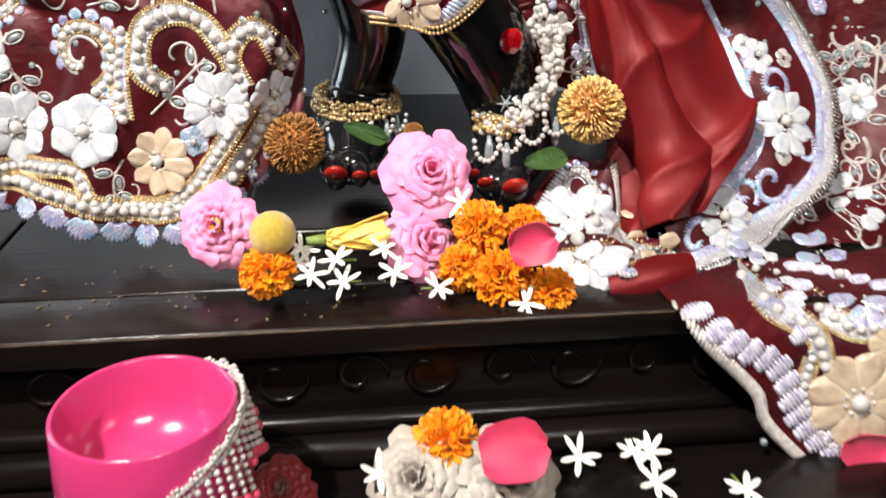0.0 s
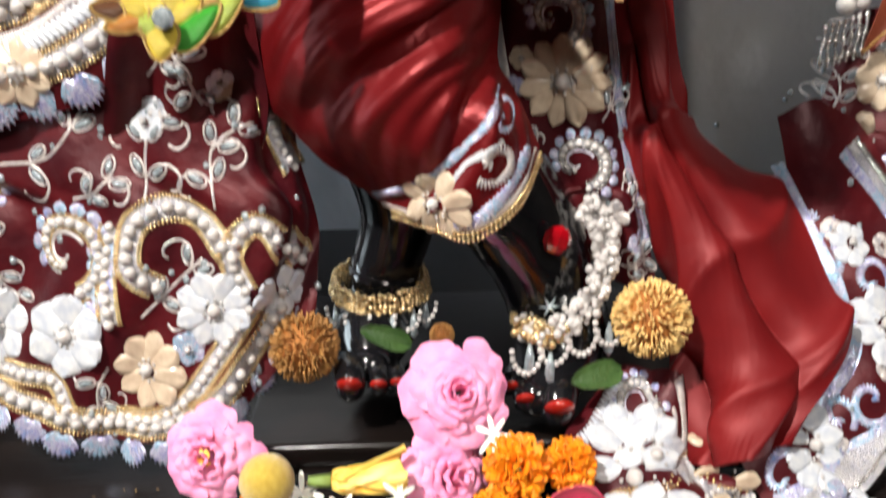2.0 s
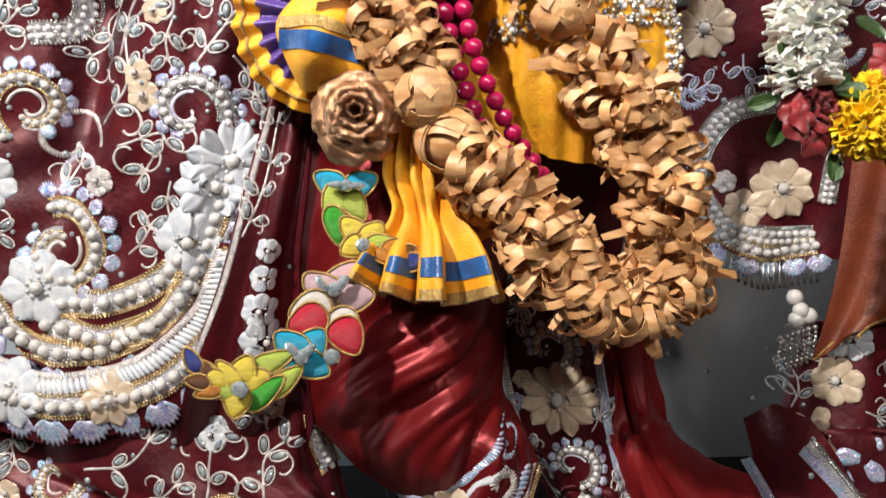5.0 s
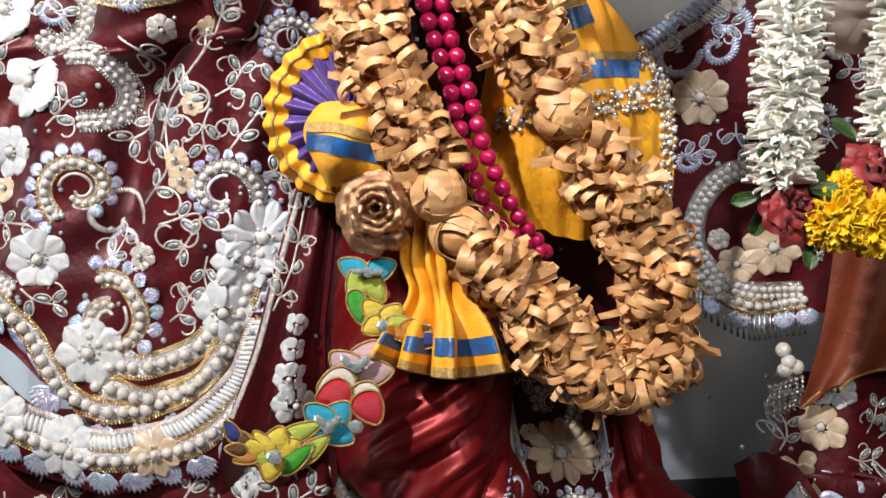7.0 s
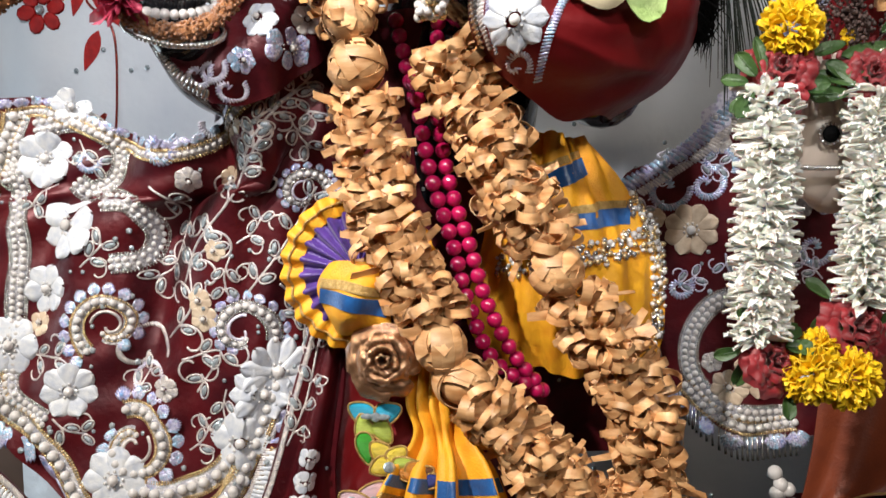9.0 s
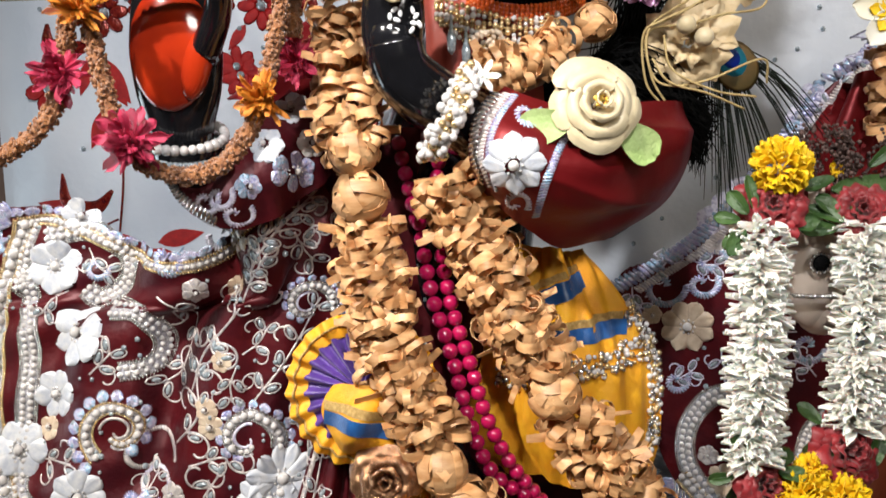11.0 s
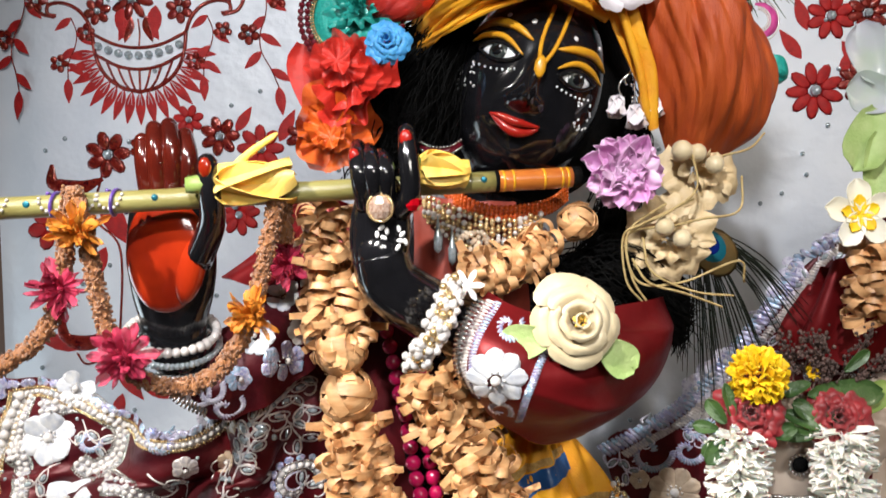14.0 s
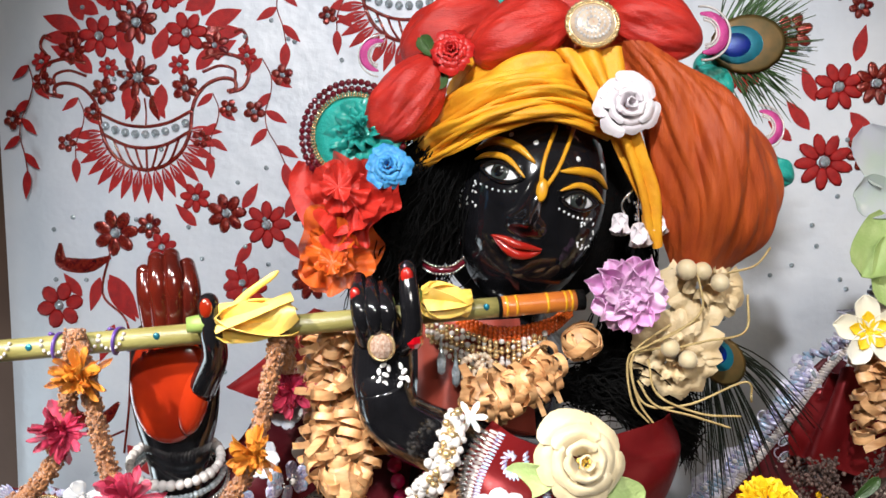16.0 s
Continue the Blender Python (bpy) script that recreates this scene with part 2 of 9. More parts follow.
DEEP_RED = mat("deep_red_rose_petal", (0.30, 0.012, 0.018), 0.5, 0.0, (0.18, 0.008, 0.012), 40, sheen=0.3, random_hue=0.2)
GEM_RED = mat("red_gem", (0.45, 0.003, 0.01), 0.05, 0.0, (0.25, 0.002, 0.006), 60, coat=0.8, spec=0.9)
BRONZE = sequins("bronze_glitter_foil", ((0.12, 0.045, 0.02), (0.52, 0.28, 0.15), (0.28, 0.13, 0.065), (0.80, 0.54, 0.34)), 0.0010, 0.25, 0.8, 0.35)
TEAL = mat("teal_organza", (0.03, 0.42, 0.36), 0.3, 0.0, (0.015, 0.26, 0.22), 50, 0.3, 300, coat=0.2)
SKYBLUE = mat("blue_foam_rose", (0.09, 0.40, 0.78), 0.5, 0.0, (0.05, 0.28, 0.60), 50, random_hue=0.1, sss=0.2)
MAROON_BEAD = mat("maroon_bead", (0.12, 0.006, 0.014), 0.14, 0.0, (0.08, 0.004, 0.01), 50, coat=0.7)
WHITE_ENAMEL = mat("white_enamel", (0.86, 0.81, 0.84), 0.3, 0.0, (0.74, 0.68, 0.72), 60, coat=0.3, random_hue=0.06)
PEACOCK_G = mat("peacock_green_barb", (0.05, 0.12, 0.03), 0.4, 0.2, (0.02, 0.05, 0.015), 60, random_hue=0.35)
PEACOCK_D = mat("dark_peacock_barb", (0.014, 0.022, 0.012), 0.4, 0.2, (0.006, 0.010, 0.006), 60, random_hue=0.3)
PEACOCK_B = mat("peacock_blue_eye", (0.006, 0.02, 0.26), 0.25, 0.4, (0.004, 0.03, 0.12), 60)
PEACOCK_T = mat("peacock_teal_eye", (0.01, 0.18, 0.26), 0.3, 0.4, (0.01, 0.1, 0.14), 60)
PEACOCK_BR = mat("peacock_bronze_eye", (0.15, 0.085, 0.025), 0.4, 0.3, (0.08, 0.06, 0.02), 60)
PINK_EN = mat("magenta_thread", (0.55, 0.05, 0.26), 0.4, 0.1, (0.38, 0.03, 0.18), 90, 0.4, 700)
LOTUS = mat("purple_lotus_petal", (0.68, 0.24, 0.58), 0.32, 0.0, (0.86, 0.62, 0.82), 40, coat=0.4, random_hue=0.14)
SOLA = mat("cream_sola_petal", (0.74, 0.60, 0.38), 0.5, 0.0, (0.60, 0.45, 0.25), 40, 0.3, 260, random_hue=0.12)
CREAM_ROSE = mat("cream_satin_rose", (0.70, 0.60, 0.40), 0.42, 0.0, (0.58, 0.47, 0.28), 24, 0.15, 300, sheen=0.3, random_hue=0.06)
TWINE = mat("straw_twine", (0.58, 0.44, 0.20), 0.6, 0.0, (0.4, 0.28, 0.11), 120, 0.5, 700)
ORANGE_BEAD = mat("orange_bead", (0.55, 0.10, 0.008), 0.3, 0.0, (0.42, 0.06, 0.006), 50, coat=0.4, random_hue=0.12)
STATUE_PALE = mat("pale_marble", (0.62, 0.52, 0.44), 0.3, 0.0, (0.54, 0.44, 0.36), 12, coat=0.3)
BROWN_HERB = mat("dried_herb", (0.10, 0.055, 0.045), 0.7, 0.0, (0.05, 0.03, 0.025), 80, random_hue=0.3)
EMB = {k: mat("thread_" + k, c, 0.38, 0.0, tuple(v * 0.75 for v in c), 110, 0.5, 800, stretch=(1, 1, 4)) for k, c in {
    "blue": (0.02, 0.42, 0.66), "green": (0.05, 0.42, 0.03), "lime": (0.52, 0.64, 0.10), "yellow": (0.88, 0.68, 0.08), "red": (0.66, 0.02, 0.05),
    "pink": (0.72, 0.48, 0.54), "navy": (0.02, 0.04, 0.26), "orange": (0.62, 0.24, 0.03), "brown": (0.14, 0.05, 0.015), "white": (0.8, 0.74, 0.68)}.items()}


# ---- mesh kit ----
def V(*a):
    return Vector(a)


class Mesh:
    """Gathers shapes, each with a material index, into one mesh."""

    def __init__(self):
        self.v, self.f, self.m = [], [], []

    def add(self, verts, faces, k=0):
        o = len(self.v)
        self.v.extend((p[0], p[1], p[2]) for p in verts)
        for f in faces:
            self.f.append(tuple(i + o for i in f))
            self.m.append(k)

    def ball(self, c, r, k=0, seg=8, ring=5, turn=None, stretch=(1, 1, 1)):
        pts = [V(0, 0, 1)]
        for i in range(1, ring):
            a = math.pi * i / ring
            for j in range(seg):
                b = 2 * math.pi * j / seg
                pts.append(V(math.sin(a) * math.cos(b), math.sin(a) * math.sin(b), math.cos(a)))
        pts.append(V(0, 0, -1))
        out = []
        for p in pts:
            q = V(p.x * r * stretch[0], p.y * r * stretch[1], p.z * r * stretch[2])
            if turn is not None:
                q = turn @ q
            out.append(q + Vector(c))
        fs = [(0, 1 + j, 1 + (j + 1) % seg) for j in range(seg)]
        for i in range(ring - 2):
            a, b = 1 + i * seg, 1 + (i + 1) * seg
            fs += [(a + j, b + j, b + (j + 1) % seg, a + (j + 1) % seg) for j in range(seg)]
        e, a = len(pts) - 1, 1 + (ring - 2) * seg
        fs += [(e, a + (j + 1) % seg, a + j) for j in range(seg)]
        self.add(out, fs, k)

    def tube(self, pts, r, k=0, n=8, closed=False, flat=1.0, up=None):
        """A round or flattened tube along pts; r is a number or one per point."""
        pts = [Vector(p) for p in pts]
        N = len(pts)
        rs = r if hasattr(r, "__len__") else [r] * N
        vs, side = [], Vector(up) if up else None
        for i, p in enumerate(pts):
            a = pts[(i - 1) % N] if closed else pts[max(i - 1, 0)]
            b = pts[(i + 1) % N] if closed else pts[min(i + 1, N - 1)]
            d = b - a
            d = d.normalized() if d.length > 1e-9 else V(0, 0, 1)
            if side is None:
                side = d.cross(V(0, 1, 0.03))
                if side.length < 0.1:
                    side = d.cross(V(1, 0, 0.1))
            side = side - d * side.dot(d)
            side = side.normalized() if side.length > 1e-9 else d.orthogonal().normalized()
            w = d.cross(side)
            for j in range(n):
                t = 2 * math.pi * j / n
                vs.append(p + side * (math.cos(t) * rs[i]) + w * (math.sin(t) * rs[i] * flat))
        fs = []
        for i in range(N if closed else N - 1):
            a, b = i * n, ((i + 1) % N) * n
            fs += [(a + j, a + (j + 1) % n, b + (j + 1) % n, b + j) for j in range(n)]
        if not closed:
            fs += [tuple(range(n - 1, -1, -1)), tuple(range((N - 1) * n, N * n))]
        self.add(vs, fs, k)

    def grid(self, fn, nu, nv, k=0, wrap=False):
        vs = [fn(i / (nu - (0 if wrap else 1)), j / (nv - 1)) for i in range(nu) for j in range(nv)]
        fs = []
        for i in range(nu if wrap else nu - 1):
            a, b = i * nv, ((i + 1) % nu) * nv
            fs += [(a + j, b + j, b + j + 1, a + j + 1) for j in range(nv - 1)]
        self.add(vs, fs, k)

    def shell(self, fn, nu, nv, thick, k=0):
        """A sheet fn(u, v) with real thickness and closed rims."""
        g = [[Vector(fn(i / (nu - 1), j / (nv - 1))) for j in range(nv)] for i in range(nu)]
        top, low = [], []
        for i in range(nu):
            for j in range(nv):
                du = g[min(i + 1, nu - 1)][j] - g[max(i - 1, 0)][j]
                dv = g[i][min(j + 1, nv - 1)] - g[i][max(j - 1, 0)]
                n = du.cross(dv)
                n = n.normalized() if n.length > 1e-12 else V(0, -1, 0)
                top.append(g[i][j] + n * thick / 2)
                low.append(g[i][j] - n * thick / 2)
        o = nu * nv
        fs = []
        for i in range(nu - 1):
            for j in range(nv - 1):
                a = i * nv + j
                fs += [(a, a + nv, a + nv + 1, a + 1), (o + a, o + a + 1, o + a + nv + 1, o + a + nv)]
        rim = [j for j in range(nv)] + [i * nv + nv - 1 for i in range(1, nu)] + [(nu - 1) * nv + j for j in range(nv - 2, -1, -1)] + [i * nv for i in range(nu - 2, 0, -1)]
        n, e = len(rim), 2 * o
        extra = [top[i] for i in rim] + [low[i] for i in rim]
        fs += [(e + i, e + (i + 1) % n, e + n + (i + 1) % n, e + n + i) for i in range(n)]
        self.add(top + low + extra, fs, k)

    def petal(self, base, turn, length, width, cup=0.2, curl=0.2, thick=0.0008, k=0, nu=5, nv=5, tip=0.6, wave=0.0, root=0.25, point=0.62):
        """A petal from base along turn's +x, its face to turn's +z."""
        ph = random.random() * 6

        def fn(u, v):
            s = 2 * v - 1
            w = width * 0.5 * (root + (1 - root) * math.sin(math.pi * min(1.0, u ** tip * 0.5 + 0.02))) * math.sqrt(max(0.0, 1 - max(0.0, (u - point) / (1 - point)) ** 2 * 0.96))
            z = cup * width * s * s * 0.5 + curl * length * u * u + wave * math.sin(ph + 3.2 * s + 2.5 * u) * length * (0.3 + 0.7 * u)
            return Vector(base) + turn @ V(length * u, s * w, z)
        self.shell(fn, nu, nv, thick, k)

    def box(self, lo, hi, k=0, bevel=0.003):
        bm = bmesh.new()
        bmesh.ops.create_cube(bm, size=1)
        for q in bm.verts:
            q.co = V(*[lo[i] + (q.co[i] + 0.5) * (hi[i] - lo[i]) for i in range(3)])
        if bevel:
            bmesh.ops.bevel(bm, geom=bm.edges[:], offset=bevel, segments=2, affect="EDGES", profile=0.6)
        bm.verts.index_update()
        self.add([q.co.copy() for q in bm.verts], [tuple(q.index for q in f.verts) for f in bm.faces], k)
        bm.free()

    def lathe(self, prof, c, turn=None, n=32, k=0, sx=1.0, sy=1.0):
        vs = []
        for j in range(n):
            a = 2 * math.pi * j / n
            for r, z in prof:
                p = V(r * math.cos(a) * sx, r * math.sin(a) * sy, z)
                vs.append((turn @ p if turn is not None else p) + Vector(c))
        m = len(prof)
        self.add(vs, [(j * m + i, ((j + 1) % n) * m + i, ((j + 1) % n) * m + i + 1, j * m + i + 1) for j in range(n) for i in range(m - 1)], k)

    def data(self, name, mats, smooth=True):
        me = bpy.data.meshes.new(name)
        me.from_pydata(self.v, [], self.f)
        for q in mats:
            me.materials.append(q)
        if len(mats) > 1:
            me.polygons.foreach_set("material_index", self.m)
        if smooth:
            me.polygons.foreach_set("use_smooth", [True] * len(self.f))
        me.update()
        return me


def thing(name, at, label, category, group="", kind=""):
    ob = new(name)
    ob.empty_display_size = 0.02
    ob.location = at
    return tagged(ob, label, category, group, kind)


def part(name, mesh, mats, parent, label="", smooth=True):
    """One mesh object under a thing or a part; the mesh is given in world coordinates."""
    root = parent
    while root.parent:
        root = root.parent
    o = Vector(root.location)
    mesh.v = [(p[0] - o.x, p[1] - o.y, p[2] - o.z) for p in mesh.v]
    ob = new(name, mesh.data(name, mats if isinstance(mats, (list, tuple)) else [mats], smooth))
    ob.parent = parent
    if name in LOOSE:
        ob["kind"] = "stuff"
    return tagged(ob, label)


LOOSE = {"bead_strand", "pearl_row", "bead_edging", "bead_string", "leaf_strand", "sequin_border", "white_piping", "thread_line", "thread_curl", "crystal_studs", "crystal_leaves", "spike_cover", "fringe", "bead_belt", "pearl_loops", "bead_rope", "bead_lace", "blossoms", "barbs", "stamens", "crystal_drops", "bead_drops", "petals"}


def single(name, mesh, mats, label, category, group="", kind="", smooth=True):
    """A thing that is one mesh."""
    ob = new(name, mesh.data(name, mats if isinstance(mats, (list, tuple)) else [mats], smooth))
    return tagged(ob, label, category, group, kind)


def spline(pts, n):
    """n points along a smooth curve through pts."""
    p = [np.array(q, float) for q in pts]
    out = []
    for i in range(n):
        t = i / (n - 1) * (len(p) - 1)
        a = min(int(t), len(p) - 2)
        s = t - a
        p1, p2 = p[a], p[a + 1]
        p0 = p[a - 1] if a > 0 else 2 * p1 - p2
        p3 = p[a + 2] if a + 2 < len(p) else 2 * p2 - p1
        out.append(0.5 * (2 * p1 + (p2 - p0) * s + (2 * p0 - 5 * p1 + 4 * p2 - p3) * s * s + (3 * p1 - p0 - 3 * p2 + p3) * s ** 3))
    return out


def even(pts, step):
    """Points at even steps along a polyline."""
    p = np.array([np.array(q, float) for q in pts])
    d = np.concatenate([[0], np.cumsum(np.linalg.norm(np.diff(p, axis=0), axis=1))])
    n = max(2, int(d[-1] / step) + 1)
    s = np.linspace(0, d[-1], n)
    return [np.array([np.interp(q, d, p[:, i]) for i in range(p.shape[1])]) for q in s]


class Sheet:
    """A draped cloth: a smooth loft through a few lines, with folds along its normal."""

    def __init__(self, lines, fold=None, dense=110):
        self.lines = [spline(q, 24) for q in lines]
        self.fold = fold
        n = dense
        g = [[self.raw(i / (n - 1), j / (n - 1)) for j in range(n)] for i in range(n)]
        g = np.array(g)
        du, dv = np.gradient(g, axis=0), np.gradient(g, axis=1)
        nn = np.cross(du, dv)
        nn /= np.maximum(np.linalg.norm(nn, axis=2, keepdims=True), 1e-12)
        nn[nn[:, :, 1] > 0] *= -1
        if fold:
            uu, vv = np.meshgrid(np.linspace(0, 1, n), np.linspace(0, 1, n), indexing="ij")
            h = np.vectorize(fold)(uu, vv)
            g = g + nn * h[:, :, None]
            du, dv = np.gradient(g, axis=0), np.gradient(g, axis=1)
            nn = np.cross(du, dv)
            nn /= np.maximum(np.linalg.norm(nn, axis=2, keepdims=True), 1e-12)
            nn[nn[:, :, 1] > 0] *= -1
        self.g, self.n, self.k = g, nn, n
        self.flat, self.fn = g.reshape(-1, 3), nn.reshape(-1, 3)

    def raw(self, u, v):
        m = len(self.lines)
        c = [np.array(l[min(23, int(v * 23))]) * (1 - (v * 23 - int(v * 23))) + np.array(l[min(23, int(v * 23) + 1)]) * (v * 23 - int(v * 23)) for l in self.lines]
        t = u * (m - 1)
        a = min(int(t), m - 2)
        s = t - a
        p1, p2 = c[a], c[a + 1]
        p0 = c[a - 1] if a > 0 else 2 * p1 - p2
        p3 = c[a + 2] if a + 2 < m else 2 * p2 - p1
        return 0.5 * (2 * p1 + (p2 - p0) * s + (2 * p0 - 5 * p1 + 4 * p2 - p3) * s * s + (3 * p1 - p0 - 3 * p2 + p3) * s ** 3)

    def uv(self, u, v):
        i, j = u * (self.k - 1), v * (self.k - 1)
        a, b = min(int(i), self.k - 2), min(int(j), self.k - 2)
        s, t = i - a, j - b
        g = self.g
        return Vector(g[a, b] * (1 - s) * (1 - t) + g[a + 1, b] * s * (1 - t) + g[a, b + 1] * (1 - s) * t + g[a + 1, b + 1] * s * t)

    def mesh(self, nu=100, nv=100, thick=0.0025):
        m = Mesh()
        m.shell(self.uv, nu, nv, thick)
        return m

    def at(self, x, z, h=0.0):
        """The place on the cloth at x, z, raised by h; None beside the cloth."""
        d = (self.flat[:, 0] - x) ** 2 + (self.flat[:, 2] - z) ** 2
        i = int(np.argmin(d))
        if d[i] > 0.012 ** 2:
            return None
        p, n = self.flat[i], self.fn[i]
        y = p[1] - (n[0] * (x - p[0]) + n[2] * (z - p[2])) / min(n[1], -0.35)
        return V(x, y, z) + Vector(n) * h

    def turn(self, x, z, spin=0.0):
        """Axes on the cloth: x along the cloth, turned by spin, z out of it."""
        d = (self.flat[:, 0] - x) ** 2 + (self.flat[:, 2] - z) ** 2
        n = Vector(self.fn[int(np.argmin(d))])
        a = V(math.cos(spin), 0, math.sin(spin))
        a = (a - n * a.dot(n)).normalized()
        return Matrix((a, n.cross(a), n)).transposed()


PEARL_COUNT = {}
BEAD_DATA = {}


def loose_bead(root, c, r, material, name="pearl", seg=10, ring=7):
    """One bead as a part of its own; beads of a material share one mesh."""
    top = root
    while top.parent:
        top = top.parent
    if material.name not in BEAD_DATA:
        b = Mesh()
        b.ball((0, 0, 0), 1.0, 0, seg, ring)
        BEAD_DATA[material.name] = b.data(name, [material])
    ob = new(name, BEAD_DATA[material.name])
    ob.parent = root
    ob.location = Vector(c) - Vector(top.location)
    ob.scale = (r, r, r)
    return ob


def pearl_line(root, s, pts, r, step):
    """Pearls sewn along a line; past 300 on one garment they are joined."""
    m = Mesh()
    for p in even(pts, step):
        q = s.at(p[0], p[1], r * 0.6)
        if q is None:
            continue
        PEARL_COUNT[root.name] = PEARL_COUNT.get(root.name, 0) + 1
        if PEARL_COUNT[root.name] <= 280:
            loose_bead(root, q, r * random.uniform(0.92, 1.05), PEARL)
        else:
            m.ball(q, r * random.uniform(0.92, 1.05), 0, 8, 5)
    if m.v:
        part("pearl_row", m, PEARL, root)


MOTIFS = {}


def mark(s, x, z, r):
    MOTIFS.setdefault(id(s), []).append((x, z, r))


# ---- embroidery, laid on a cloth ----
def rot2(a, b, s):
    return a * math.cos(s) - b * math.sin(s), a * math.sin(s) + b * math.cos(s)


def on(s, pts, h):
    return [q for q in (s.at(p[0], p[1], h) for p in pts) if q is not None]


def bead_row(m, s, pts, r, step, k=0, seg=7, ring=4, h=None):
    for p in even(pts, step):
        q = s.at(p[0], p[1], r * 0.6 if h is None else h)
        if q is not None:
            m.ball(q, r * random.uniform(0.92, 1.05), k, seg, ring)


def cord(m, s, pts, r, k=0, flat=0.6, n=6):
    q = on(s, pts, r * 0.4)
    if len(q) > 2:
        m.tube(q, r, k, n)


def flower(root, s, x, z, r, n=8, petals=None, middle=None, spin=None, name="embroidered_flower", label=""):
    """A padded flower with a pearl in its middle."""
    if s.at(x, z) is None:
        return
    mark(s, x, z, r)
    m, sp = Mesh(), random.random() * 6 if spin is None else spin
    for i in range(n):
        a = sp + 2 * math.pi * i / n
        px, pz = x + 0.6 * r * math.cos(a), z + 0.6 * r * math.sin(a)
        q = s.at(px, pz, 0.0025)
        if q is None:
            continue
        t = s.turn(px, pz, a)
        w = r * math.pi * 0.6 / n * 1.26

        def leafy(uu, vv):
            e = 2 * vv - 1
            half = w * (0.30 + 0.92 * math.sin(math.pi * min(1.0, 0.12 + 0.62 * uu))) * math.sqrt(max(0.03, 1 - max(0.0, (uu - 0.68) / 0.32) ** 2))
            z = (r * 0.19) * math.sqrt(max(0.0, 1 - e * e)) * (0.45 + 0.75 * uu - 0.5 * uu * uu) - r * 0.05 * math.exp(-(e * 4) ** 2) * uu
            return q + t @ V((uu - 0.48) * r * 0.92, e * half, z - 0.0012)
        m.grid(leafy, 9, 9)
    f = part(name, m, petals or WHITE, root, label)
    c = Mesh()
    q = s.at(x, z, 0.006)
    if q is None:
        return
    c.ball(q, r * 0.2, 0, 8, 5)
    for i in range(9):
        a = 2 * math.pi * i / 9
        b = s.at(x + 0.28 * r * math.cos(a), z + 0.28 * r * math.sin(a), 0.005)
        if b is not None:
            c.ball(b, r * 0.06, 0, 5, 3)
    part("pearl_centre", c, middle or PEARL, f)


def scallops(m, s, pts, r, step, side=1, k=0):
    """Flat fans of sequin thread along one side of a line, ribbed from the middle out."""
    ps = even(pts, step)
    for i, p in enumerate(ps):
        a, b = ps[max(0, i - 1)], ps[min(len(ps) - 1, i + 1)]
        d = math.atan2(b[1] - a[1], b[0] - a[0])
        nx, nz = -math.sin(d) * side, math.cos(d) * side
        base = s.at(p[0], p[1], 0.0012)
        if base is None:
            continue
        ribs = 9
        t = s.turn(p[0], p[1], d)
        hub = base + t @ V(0, -0.25 * r * side, 0.0006)
        for j in range(ribs):
            g = (j - (ribs - 1) / 2) / ((ribs - 1) / 2)
            o = V(math.sin(g * 1.15) * step * 0.60, side * r * (0.25 + 1.05 * math.cos(g * 1.15)), 0.0)
            e = base + t @ o
            mid = hub.lerp(e, 0.62)
            ax = (e - hub)
            ln = ax.length
            if ln < 1e-5:
                continue
            ax.normalize()
            z = t @ V(0, 0, 1)
            q = Matrix((ax, z.cross(ax), z)).transposed()
            m.ball(mid, 1.0, k, 6, 4, q, (ln * 0.44, step * 0.125, 0.0012))


def under(root, s, pts, width, material=None, h=0.0009):
    """A raised ground of close stitches below a row of beads."""
    q = even(pts, 0.004)
    rows = []
    for i, p in enumerate(q):
        a, b = q[max(0, i - 1)], q[min(len(q) - 1, i + 1)]
        e = math.atan2(b[1] - a[1], b[0] - a[0])
        r = [s.at(p[0] - math.sin(e) * d * width, p[1] + math.cos(e) * d * width, h if d else h + 0.0012) for d in (-0.5, -0.25, 0, 0.25, 0.5)]
        if None not in r:
            rows.append(r)
        elif len(rows) > 2:
            break
    if len(rows) > 2:
        m, n = Mesh(), len(rows)
        m.shell(lambda u, v: rows[round(u * (n - 1))][round(v * 4)], n, 5, 0.0010)
        part("stitched_ground", m, material or SILVER_SEQUIN, root)


def spiral(x, z, size, turns, spin, flip, grow=1.0, n=60):
    """A curl that opens outwards, ends in a tail."""
    out = []
    for i in range(n):
        t = i / (n - 1)
        a = t * turns * 2 * math.pi
        r = size * (0.18 + 0.82 * t ** grow)
        p, q = r * math.cos(a) * flip, r * math.sin(a)
        p, q = rot2(p, q, spin)
        out.append((x + p, z + q))
    return out


